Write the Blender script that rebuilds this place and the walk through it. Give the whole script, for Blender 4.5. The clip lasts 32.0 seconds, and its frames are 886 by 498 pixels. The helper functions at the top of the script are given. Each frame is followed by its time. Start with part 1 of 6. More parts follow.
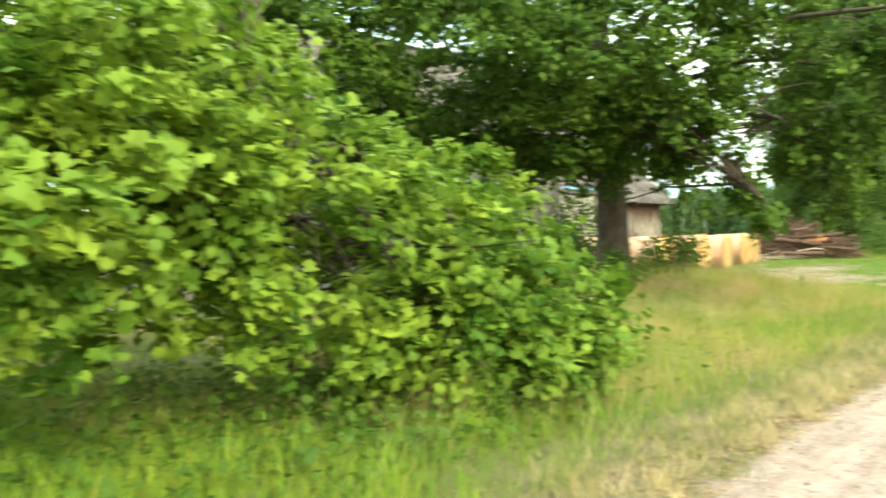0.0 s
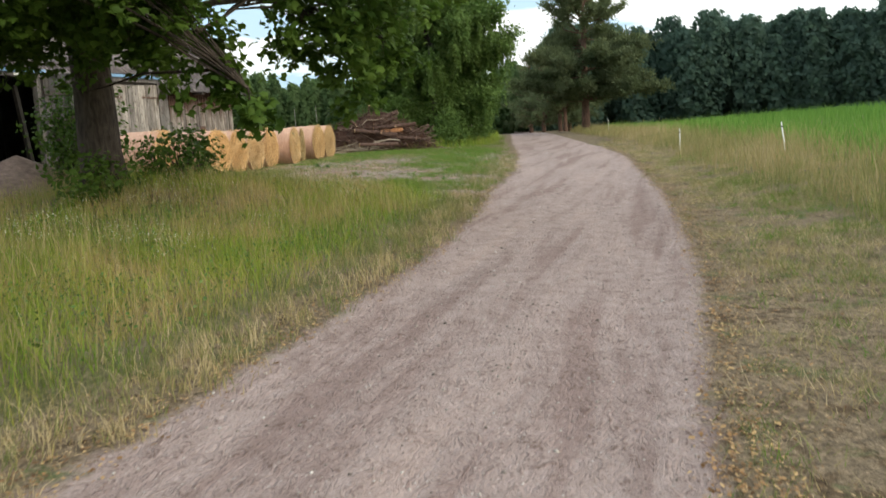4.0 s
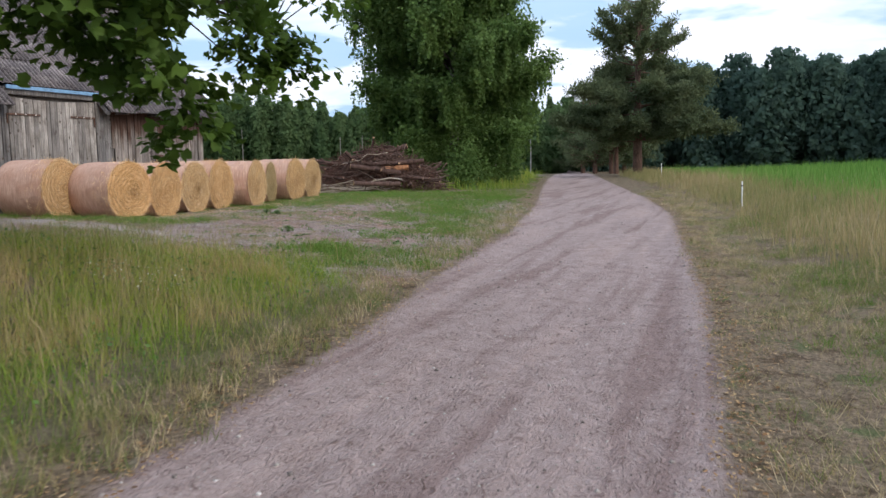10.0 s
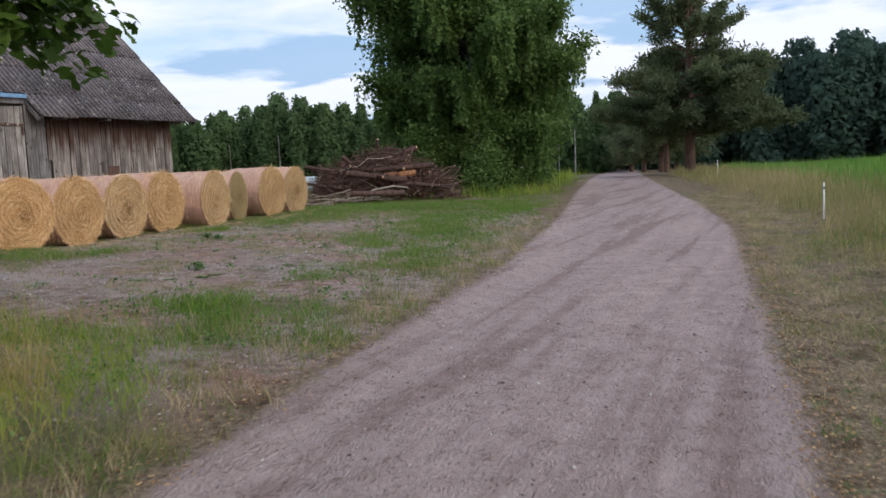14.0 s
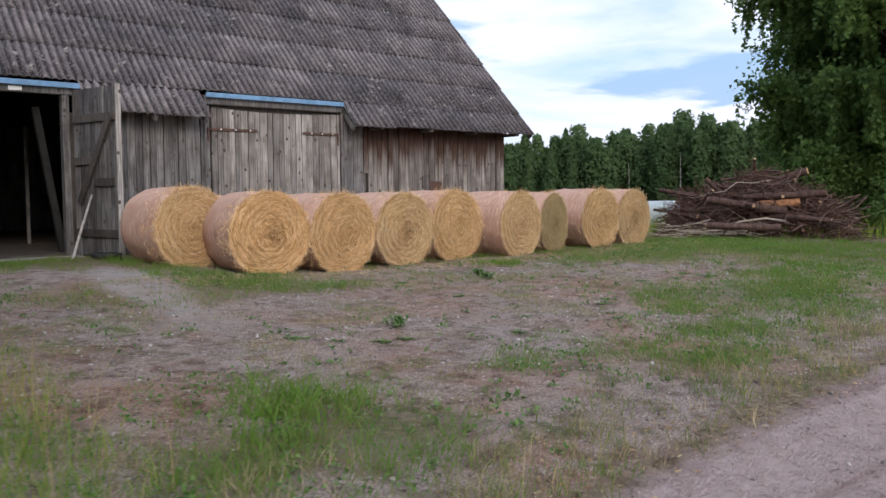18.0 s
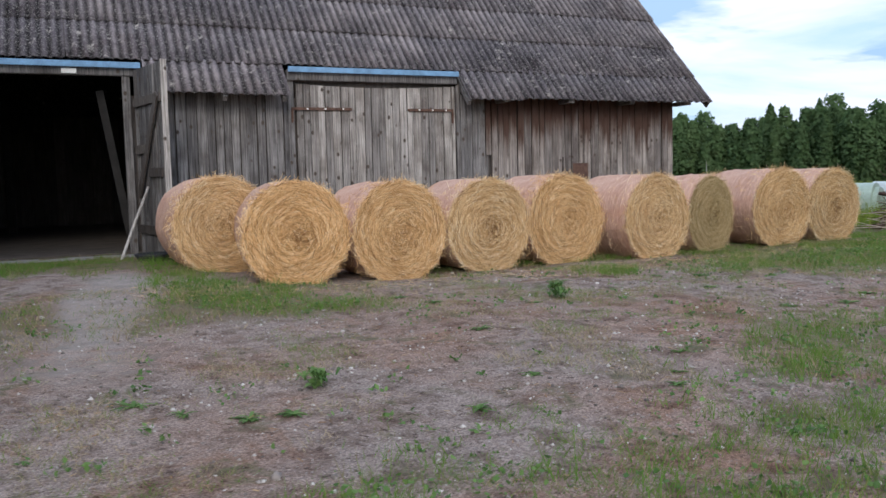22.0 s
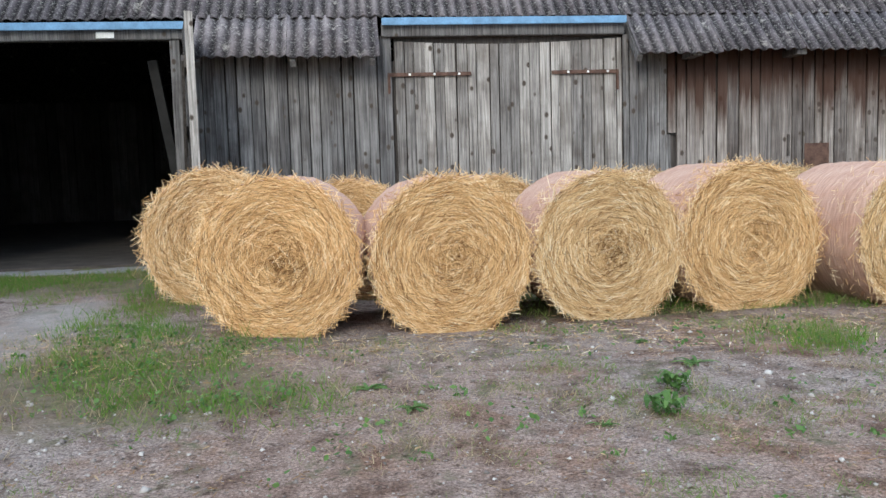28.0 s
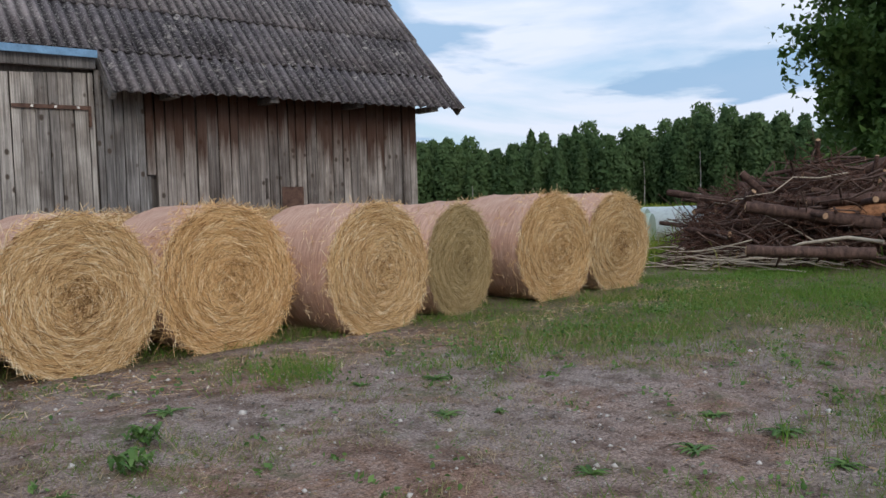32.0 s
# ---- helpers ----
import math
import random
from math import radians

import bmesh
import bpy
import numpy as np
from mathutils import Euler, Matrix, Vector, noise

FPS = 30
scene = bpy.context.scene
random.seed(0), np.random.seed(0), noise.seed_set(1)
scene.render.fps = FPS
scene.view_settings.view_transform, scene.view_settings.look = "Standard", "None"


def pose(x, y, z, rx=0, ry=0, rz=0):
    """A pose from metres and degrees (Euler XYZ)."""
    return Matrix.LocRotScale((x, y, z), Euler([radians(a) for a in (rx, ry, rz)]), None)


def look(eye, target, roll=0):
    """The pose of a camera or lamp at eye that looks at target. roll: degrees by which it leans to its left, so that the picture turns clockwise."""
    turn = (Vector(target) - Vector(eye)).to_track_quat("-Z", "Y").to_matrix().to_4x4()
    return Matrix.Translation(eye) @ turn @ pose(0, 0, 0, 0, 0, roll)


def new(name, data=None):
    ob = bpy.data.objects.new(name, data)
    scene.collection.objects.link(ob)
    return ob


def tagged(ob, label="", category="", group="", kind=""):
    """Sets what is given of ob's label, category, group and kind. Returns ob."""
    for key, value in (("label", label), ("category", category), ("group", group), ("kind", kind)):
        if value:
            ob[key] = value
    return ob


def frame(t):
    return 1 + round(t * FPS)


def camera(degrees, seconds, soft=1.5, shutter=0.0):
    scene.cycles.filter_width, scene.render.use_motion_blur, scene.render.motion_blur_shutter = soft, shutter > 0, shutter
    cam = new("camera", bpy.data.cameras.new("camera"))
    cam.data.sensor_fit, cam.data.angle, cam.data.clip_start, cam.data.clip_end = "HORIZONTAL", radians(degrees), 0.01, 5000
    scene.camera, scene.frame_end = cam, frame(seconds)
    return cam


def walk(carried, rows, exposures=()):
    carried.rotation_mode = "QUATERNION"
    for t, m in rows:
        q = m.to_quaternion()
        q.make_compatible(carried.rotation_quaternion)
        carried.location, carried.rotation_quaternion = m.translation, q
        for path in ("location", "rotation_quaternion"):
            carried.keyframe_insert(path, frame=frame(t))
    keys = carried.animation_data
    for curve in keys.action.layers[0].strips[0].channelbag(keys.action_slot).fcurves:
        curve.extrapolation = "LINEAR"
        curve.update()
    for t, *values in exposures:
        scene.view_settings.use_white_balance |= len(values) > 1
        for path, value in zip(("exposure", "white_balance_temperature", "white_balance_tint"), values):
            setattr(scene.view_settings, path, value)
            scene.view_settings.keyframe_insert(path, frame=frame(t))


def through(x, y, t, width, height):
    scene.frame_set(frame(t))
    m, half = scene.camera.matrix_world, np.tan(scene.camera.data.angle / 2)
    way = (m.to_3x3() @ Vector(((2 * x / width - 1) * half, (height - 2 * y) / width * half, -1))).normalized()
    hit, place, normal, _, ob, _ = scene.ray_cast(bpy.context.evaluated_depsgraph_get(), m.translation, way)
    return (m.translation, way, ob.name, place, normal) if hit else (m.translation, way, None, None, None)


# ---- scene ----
cam = camera(55.2, 32.0, shutter=0.5)
METRES, EYE, TILT, LEAN, TURN = 29.0, 1.626, 0.0, 0.0, -50.6
ROWS = [
    (0.0, 0.0, 0.0, 0.0, 0.0, 0.05, 2.0),
    (0.5, 0.011, 0.0112, -0.0011, -7.13, -0.18, 2.07),
    (1.0, 0.0249, 0.0226, -0.0001, -8.74, -0.38, 1.72),
    (1.5, 0.0405, 0.0361, 0.0003, -15.82, -0.85, 1.79),
    (2.0, 0.0537, 0.0504, 0.0012, -21.85, -3.91, 2.39),
    (2.5, 0.0656, 0.06, 0.0, -21.87, -7.35, 2.12),
    (3.0, 0.0772, 0.0681, -0.0005, -21.9, -9.7, 2.3),
    (3.5, 0.0869, 0.0757, 0.0005, -25.46, -9.64, 3.0),
    (4.0, 0.0986, 0.0828, 0.0016, -24.7, -8.43, 3.19),
    (4.5, 0.1091, 0.0942, 0.0013, -24.29, -5.9, 2.15),
    (6.5, 0.1584, 0.1437, 0.003, -23.52, -5.95, 2.83),
    (7.0, 0.1709, 0.1589, 0.0029, -22.64, -5.89, 2.22),
    (7.5, 0.1849, 0.1731, 0.0034, -22.59, -5.87, 1.39),
    (8.0, 0.1984, 0.1879, 0.0032, -22.12, -5.99, 1.34),
    (8.5, 0.2109, 0.2041, 0.0036, -21.98, -5.97, 1.46),
    (9.0, 0.2235, 0.2194, 0.0043, -21.51, -5.99, 1.6),
    (9.5, 0.2346, 0.2361, 0.0043, -20.93, -5.95, 0.99),
    (10.0, 0.248, 0.253, 0.0048, -20.43, -6.04, 1.01),
    (10.5, 0.2599, 0.2717, 0.004, -20.14, -6.07, 1.14),
    (11.0, 0.2731, 0.2894, 0.0038, -20.1, -6.21, 1.24),
    (11.5, 0.2852, 0.3073, 0.0038, -20.04, -6.38, 2.57),
    (12.0, 0.2981, 0.324, 0.0045, -19.83, -6.43, 4.36),
    (12.5, 0.3104, 0.3417, 0.0044, -19.19, -6.56, 4.08),
    (13.0, 0.3226, 0.3589, 0.0046, -18.68, -6.46, 3.04),
    (13.5, 0.3343, 0.3757, 0.005, -17.82, -6.32, 2.66),
    (15.5, 0.3764, 0.4443, 0.0069, -11.39, -3.46, 1.25),
    (16.0, 0.3858, 0.4614, 0.0063, -6.89, -3.42, 0.64),
    (16.5, 0.3958, 0.4777, 0.0062, -0.93, -3.6, 0.68),
    (17.0, 0.4041, 0.4941, 0.0062, 6.43, -3.92, 1.51),
    (17.5, 0.4118, 0.5116, 0.0064, 9.33, -3.9, 1.51),
    (18.0, 0.4197, 0.5303, 0.0066, 10.32, -3.87, 0.36),
    (18.5, 0.4268, 0.5486, 0.0065, 11.46, -3.92, -1.01),
    (19.0, 0.4354, 0.5666, 0.007, 11.81, -4.11, -1.07),
    (19.5, 0.4413, 0.5851, 0.0068, 12.07, -4.19, -0.81),
    (20.0, 0.4477, 0.6013, 0.007, 12.78, -4.2, -0.36),
    (20.5, 0.4521, 0.6176, 0.0065, 15.55, -4.32, -0.18),
    (21.0, 0.4574, 0.6325, 0.0076, 20.79, -4.39, 0.95),
    (21.5, 0.4629, 0.6465, 0.0078, 22.84, -4.37, 0.97),
    (22.0, 0.4671, 0.6609, 0.0074, 26.66, -4.82, 1.32),
    (22.5, 0.4721, 0.676, 0.0073, 27.79, -4.95, 0.55),
    (23.0, 0.4738, 0.6922, 0.0066, 30.34, -5.23, 0.31),
    (23.5, 0.4747, 0.7087, 0.0064, 31.65, -5.36, 0.7),
    (24.0, 0.474, 0.7257, 0.0066, 33.0, -5.71, 1.7),
    (24.5, 0.4694, 0.7415, 0.0072, 35.37, -5.68, 2.14),
    (25.0, 0.4651, 0.7575, 0.0078, 36.62, -5.92, 3.09),
    (25.5, 0.4579, 0.7722, 0.0069, 38.5, -5.91, 2.54),
    (27.5, 0.4446, 0.8185, 0.0086, 43.99, -6.34, 1.85),
    (28.0, 0.4443, 0.8215, 0.0089, 44.49, -5.54, 1.63),
    (28.5, 0.4437, 0.8244, 0.0089, 39.31, -5.28, 1.17),
    (29.0, 0.4439, 0.826, 0.0086, 31.78, -4.46, 1.14),
    (29.5, 0.4446, 0.8273, 0.0084, 26.38, -3.88, 1.08),
    (30.0, 0.4455, 0.8288, 0.0084, 21.09, -3.38, 1.01),
    (30.5, 0.4463, 0.8298, 0.0084, 16.97, -3.03, 1.08),
    (31.0, 0.447, 0.83, 0.0082, 14.25, -3.21, 1.08),
    (31.5, 0.4474, 0.83, 0.0082, 12.56, -3.37, 1.28),
    (32.0, 0.4476, 0.8302, 0.0081, 11.6, -3.54, 1.59),
]
EXPOSURES = [(0.0, 2.56, 8900, -13), (0.5, 2.3, 8900, -13), (1.0, 2.15, 8700, -12), (1.5, 1.75, 8200, -6), (1.8, 1.45, 7760, 0), (2.1, 1.05, 7560, 2), (3.0, 1.25, 7560, 4), (4.0, 1.12, 7420, 5), (5.5, 1.0, 7020, 8),
             (7.0, 1.0, 6620, 12), (9.0, 0.9, 6490, 13), (10.0, 0.9, 6470, 13), (13.0, 0.8, 6450, 13), (15.0, 0.4, 6450, 16), (16.0, 0.35, 6390, 17), (17.0, 0.88, 6450, 15), (18.0, 0.72, 6390, 15), (19.0, 0.62, 6290, 14), (20.0, 0.52, 6220, 14), (21.0, 0.45, 6170, 14),
             (22.0, 0.73, 6140, 13), (24.0, 0.72, 5910, 12), (25.0, 1.05, 5840, 9), (25.5, 1.1, 5860, 8), (27.0, 1.12, 5940, 6), (28.0, 1.18, 5960, 6), (28.6, 0.97, 6160, 9), (29.2, 0.68, 6160, 11), (30.0, 0.1, 6260, 11), (31.0, 0.26, 6310, 11), (32.0, 0.4, 6330, 11)]
walk(cam, [(t, pose(0, 0, EYE, TILT, LEAN, TURN) @ pose(METRES * x, METRES * y, METRES * z, 90 + pitch, roll, yaw)) for t, x, y, z, yaw, pitch, roll in ROWS],
     exposures=EXPOSURES)

# ---- world and sun ----
world = bpy.data.worlds.new("evening_sky")
scene.world = world
world.use_nodes = True
wt = world.node_tree
wt.nodes.clear()


def wn(kind, **kw):
    n = wt.nodes.new(kind)
    for k, v in kw.items():
        n.inputs[k].default_value = v
    return n


sky = wt.nodes.new("ShaderNodeTexSky")
sky.sky_type, sky.sun_disc = "NISHITA", False
sky.sun_elevation, sky.sun_rotation = radians(24), radians(200)
sky.air_density, sky.dust_density, sky.ozone_density = 1.0, 1.2, 1.6
coord = wt.nodes.new("ShaderNodeTexCoord")


def wmath(how, a, b):
    n = wt.nodes.new("ShaderNodeMath")
    n.operation = how
    for v, s in ((a, n.inputs[0]), (b, n.inputs[1])):
        if hasattr(v, "is_output"):
            wt.links.new(v, s)
        else:
            s.default_value = v
    return n.outputs["Value"]


def wramp(fac, stops):
    r = wt.nodes.new("ShaderNodeValToRGB")
    e = r.color_ramp.elements
    while len(e) < len(stops):
        e.new(0.5)
    for el, (p, c) in zip(e, stops):
        el.position, el.color = p, (*c, 1)
    wt.links.new(fac, r.inputs["Fac"])
    return r.outputs["Color"]


# the cloud layer is flat overhead, so it draws together towards the horizon
split = wt.nodes.new("ShaderNodeSeparateXYZ")
wt.links.new(coord.outputs["Generated"], split.inputs[0])
rise = wmath("ADD", wmath("MAXIMUM", split.outputs["Z"], 0.0), 0.11)
layer = wt.nodes.new("ShaderNodeCombineXYZ")
for k in ("X", "Y"):
    wt.links.new(wmath("DIVIDE", split.outputs[k], rise), layer.inputs[k])
layer.inputs["Z"].default_value = 3.3
veil = wn("ShaderNodeTexNoise", Scale=0.8, Detail=7.0, Roughness=0.55, Distortion=0.4)
wt.links.new(layer.outputs["Vector"], veil.inputs["Vector"])
puff = wn("ShaderNodeTexNoise", Scale=0.95, Detail=6.0, Roughness=0.5, Distortion=0.15)
wt.links.new(layer.outputs["Vector"], puff.inputs["Vector"])
thin_sky = wt.nodes.new("ShaderNodeMixRGB")
thin_sky.inputs["Fac"].default_value = 0.55
thin_sky.inputs["Color2"].default_value = (4.9, 6.5, 8.6, 1)
wt.links.new(sky.outputs["Color"], thin_sky.inputs["Color1"])
blend = wt.nodes.new("ShaderNodeMixRGB")
wt.links.new(wramp(veil.outputs["Fac"], ((0.36, (0, 0, 0)), (0.56, (1, 1, 1)))), blend.inputs["Fac"])
wt.links.new(thin_sky.outputs["Color"], blend.inputs["Color1"])
blend.inputs["Color2"].default_value = (7.0, 7.55, 8.6, 1)
grey = wt.nodes.new("ShaderNodeMixRGB")
wt.links.new(wramp(puff.outputs["Fac"], ((0.56, (0, 0, 0)), (0.62, (0.9, 0.9, 0.9)))), grey.inputs["Fac"])
wt.links.new(blend.outputs["Color"], grey.inputs["Color1"])
grey.inputs["Color2"].default_value = (3.0, 4.6, 6.5, 1)
back = wn("ShaderNodeBackground", Strength=0.1)
# an overcast sky is brighter overhead than at the horizon
wt.links.new(wmath("ADD", wmath("MULTIPLY", wmath("MAXIMUM", split.outputs["Z"], 0.0), 0.03), 0.084), back.inputs["Strength"])
wt.links.new(grey.outputs["Color"], back.inputs["Color"])
wout = wt.nodes.new("ShaderNodeOutputWorld")
wt.links.new(back.outputs["Background"], wout.inputs["Surface"])

sun = new("sun", bpy.data.lights.new("sun", "SUN"))
sun.data.energy, sun.data.angle, sun.data.color = 1.05, radians(25), (1.0, 0.93, 0.83)
sun.matrix_world = look((0, 0, 30), (10, 28, 14))

# ---- materials ----


class Nodes:
    """A material's node tree, with short calls for the nodes that are used here."""

    def __init__(self, name, rough=0.9, spec=0.25):
        self.mat = bpy.data.materials.new(name)
        self.mat.use_nodes = True
        self.t = self.mat.node_tree
        self.b = self.t.nodes["Principled BSDF"]
        self.b.inputs["Roughness"].default_value = rough
        self.b.inputs["Specular IOR Level"].default_value = spec

    def put(self, value, socket):
        if hasattr(value, "is_output"):
            self.t.links.new(value, socket)
        else:
            socket.default_value = value

    def coords(self, kind="Object", scale=(1, 1, 1), shift=None):
        c = self.t.nodes.new("ShaderNodeTexCoord").outputs[kind]
        m = self.t.nodes.new("ShaderNodeMapping")
        m.inputs["Scale"].default_value = scale
        self.t.links.new(c, m.inputs["Vector"])
        if shift is not None:
            self.t.links.new(shift, m.inputs["Location"])
        return m.outputs["Vector"]

    def world(self, scale=(1, 1, 1)):
        g = self.t.nodes.new("ShaderNodeNewGeometry").outputs["Position"]
        m = self.t.nodes.new("ShaderNodeMapping")
        m.inputs["Scale"].default_value = scale
        self.t.links.new(g, m.inputs["Vector"])
        return m.outputs["Vector"]

    def rand(self, island=False):
        if island:
            return self.t.nodes.new("ShaderNodeNewGeometry").outputs["Random Per Island"]
        return self.t.nodes.new("ShaderNodeObjectInfo").outputs["Random"]

    def attr(self, name):
        a = self.t.nodes.new("ShaderNodeAttribute")
        a.attribute_name = name
        return a.outputs["Fac"]

    def noise(self, vec, scale, detail=4.0, rough=0.55, distort=0.0):
        n = self.t.nodes.new("ShaderNodeTexNoise")
        self.t.links.new(vec, n.inputs["Vector"])
        for k, v in (("Scale", scale), ("Detail", detail), ("Roughness", rough), ("Distortion", distort)):
            n.inputs[k].default_value = v
        return n.outputs["Fac"]

    def cells(self, vec, scale, what="Color"):
        n = self.t.nodes.new("ShaderNodeTexVoronoi")
        self.t.links.new(vec, n.inputs["Vector"])
        n.inputs["Scale"].default_value = scale
        return n.outputs[what]

    def ramp(self, fac, stops):
        r = self.t.nodes.new("ShaderNodeValToRGB")
        e = r.color_ramp.elements
        while len(e) < len(stops):
            e.new(0.5)
        for el, (p, c) in zip(e, stops):
            el.position, el.color = p, (*c, 1) if len(c) == 3 else c
        self.put(fac, r.inputs["Fac"])
        return r.outputs["Color"]

    def step(self, fac, lo, hi):
        m = self.t.nodes.new("ShaderNodeMapRange")
        self.put(fac, m.inputs["Value"])
        m.inputs["From Min"].default_value, m.inputs["From Max"].default_value = lo, hi
        return m.outputs["Result"]

    def mix(self, fac, a, b, how="MIX"):
        m = self.t.nodes.new("ShaderNodeMixRGB")
        m.blend_type = how
        for v, s in ((fac, "Fac"), (a, "Color1"), (b, "Color2")):
            self.put((*v, 1) if isinstance(v, tuple) and len(v) == 3 else v, m.inputs[s])
        return m.outputs["Color"]

    def sum(self, how, a, b):
        m = self.t.nodes.new("ShaderNodeMath")
        m.operation = how
        self.put(a, m.inputs[0])
        self.put(b, m.inputs[1])
        return m.outputs["Value"]

    def bump(self, height, strength=0.4, distance=0.02):
        n = self.t.nodes.new("ShaderNodeBump")
        n.inputs["Strength"].default_value, n.inputs["Distance"].default_value = strength, distance
        self.put(height, n.inputs["Height"])
        self.t.links.new(n.outputs["Normal"], self.b.inputs["Normal"])

    def done(self, colour, through_light=None):
        self.put((*colour, 1) if isinstance(colour, tuple) else colour, self.b.inputs["Base Color"])
        if through_light is not None:
            thin = self.t.nodes.new("ShaderNodeBsdfTranslucent")
            self.put(colour if not isinstance(colour, tuple) else (*colour, 1), thin.inputs["Color"])
            m = self.t.nodes.new("ShaderNodeMixShader")
            m.inputs["Fac"].default_value = through_light
            self.t.links.new(self.b.outputs["BSDF"], m.inputs[1])
            self.t.links.new(thin.outputs["BSDF"], m.inputs[2])
            self.t.links.new(m.outputs["Shader"], self.t.nodes["Material Output"].inputs["Surface"])
        return self.mat


def ground_material():
    n = Nodes("ground_soil_and_gravel", 0.95, 0.15)
    p = n.world()
    fine = n.noise(p, 38.0, 5.0, 0.7)
    mid = n.noise(p, 4.5, 5.0, 0.6)
    wide = n.noise(p, 0.55, 3.0, 0.5)
    speck = n.step(n.cells(p, 34.0, "Distance"), 0.32, 0.12)
    keep = n.step(n.noise(p, 23.0, 1.0), 0.55, 0.68)
    # packed sandy gravel
    gravel = n.ramp(fine, [(0.3, (0.335, 0.256, 0.235)), (0.52, (0.395, 0.308, 0.284)), (0.75, (0.45, 0.358, 0.332))])
    gravel = n.mix(n.step(mid, 0.35, 0.7), gravel, n.mix(1.0, gravel, (0.80, 0.78, 0.77), "MULTIPLY"))
    rut = n.noise(n.world((0.16, 2.3, 1.0)), 1.0, 4.0, 0.6, 0.3)
    gravel = n.mix(n.step(rut, 0.5, 0.62), gravel, n.mix(1.0, gravel, (0.76, 0.71, 0.70), "MULTIPLY"))
    gravel = n.mix(n.step(rut, 0.46, 0.34), gravel, n.mix(1.0, gravel, (1.12, 1.10, 1.08), "MULTIPLY"))
    print_marks = n.noise(n.world((7.0, 11.0, 1.0)), 1.0, 4.0, 0.65, 2.6)
    gravel = n.mix(n.sum("MULTIPLY", n.step(print_marks, 0.56, 0.61), n.step(mid, 0.36, 0.56)), gravel, n.mix(1.0, gravel, (0.62, 0.57, 0.55), "MULTIPLY"))
    gravel = n.mix(n.sum("MULTIPLY", speck, keep), gravel, (0.50, 0.46, 0.42))
    # trodden yard soil, greyer and redder in patches
    soil = n.ramp(n.noise(p, 62.0, 5.0, 0.75), [(0.32, (0.095, 0.073, 0.063)), (0.5, (0.31, 0.246, 0.213)), (0.66, (0.53, 0.44, 0.39))])
    soil = n.mix(n.step(wide, 0.42, 0.62), soil, n.mix(1.0, soil, (1.0, 0.88, 0.81), "MULTIPLY"))
    soil = n.mix(n.step(mid, 0.48, 0.66), soil, n.mix(1.0, soil, (0.52, 0.47, 0.44), "MULTIPLY"))
    soil = n.mix(n.step(n.noise(p, 1.6, 4.0, 0.65), 0.56, 0.70), soil, n.mix(1.0, soil, (0.72, 0.64, 0.60), "MULTIPLY"))
    soil = n.mix(n.step(n.noise(n.world((1.0, 1.0, 1.0)), 0.9, 5.0, 0.7), 0.44, 0.32), soil, n.mix(1.0, soil, (1.18, 1.17, 1.16), "MULTIPLY"))
    soil = n.mix(n.step(n.noise(p, 1.1, 6.0, 0.75, 0.6), 0.52, 0.60), soil, n.mix(1.0, soil, (0.88, 0.77, 0.69), "MULTIPLY"))
    soil = n.mix(n.step(n.noise(p, 1.9, 6.0, 0.75, 0.4), 0.55, 0.66), soil, n.ramp(fine, [(0.3, (0.075, 0.075, 0.04)), (0.7, (0.20, 0.18, 0.105))]))
    soil = n.mix(n.step(n.noise(p, 14.0, 3.0, 0.7), 0.60, 0.66), soil, n.mix(1.0, soil, (0.45, 0.42, 0.40), "MULTIPLY"))
    soil = n.mix(n.sum("MULTIPLY", speck, keep), soil, (0.46, 0.43, 0.40))
    # turf under the blades
    turf = n.ramp(n.noise(p, 17.0, 6.0, 0.8), [(0.3, (0.05, 0.05, 0.024)), (0.5, (0.125, 0.12, 0.055)), (0.7, (0.28, 0.225, 0.125))])
    turf = n.mix(n.step(n.noise(p, 1.3, 5.0, 0.7), 0.46, 0.6), turf, n.ramp(fine, [(0.3, (0.11, 0.085, 0.06)), (0.7, (0.29, 0.23, 0.165))]))
    dry = n.ramp(n.noise(p, 21.0, 6.0, 0.8), [(0.32, (0.07, 0.053, 0.036)), (0.5, (0.195, 0.147, 0.097)), (0.68, (0.375, 0.282, 0.188))])
    dry = n.mix(n.step(n.noise(p, 3.4, 6.0, 0.75), 0.5, 0.6), dry, n.mix(1.0, dry, (0.55, 0.5, 0.45), "MULTIPLY"))
    dry = n.mix(n.step(n.noise(p, 1.7, 6.0, 0.75, 0.5), 0.54, 0.64), dry, n.ramp(fine, [(0.3, (0.055, 0.075, 0.03)), (0.7, (0.17, 0.185, 0.08))]))
    ragged = n.sum("MULTIPLY", n.sum("SUBTRACT", mid, 0.5), 0.9)

    def mask(name, lo=0.35, hi=0.65):
        return n.step(n.sum("ADD", n.attr(name), ragged), lo, hi)

    c = n.mix(mask("dry"), turf, dry)
    c = n.mix(mask("soil"), c, soil)
    c = n.mix(mask("pale"), c, n.mix(0.5, soil, (0.40, 0.37, 0.34)))
    c = n.mix(mask("road"), c, gravel)
    n.bump(n.sum("ADD", n.sum("ADD", n.sum("MULTIPLY", fine, 0.6), n.sum("MULTIPLY", mid, 2.3)), n.sum("MULTIPLY", print_marks, 2.2)), 0.75, 0.036)
    return n.done(c)


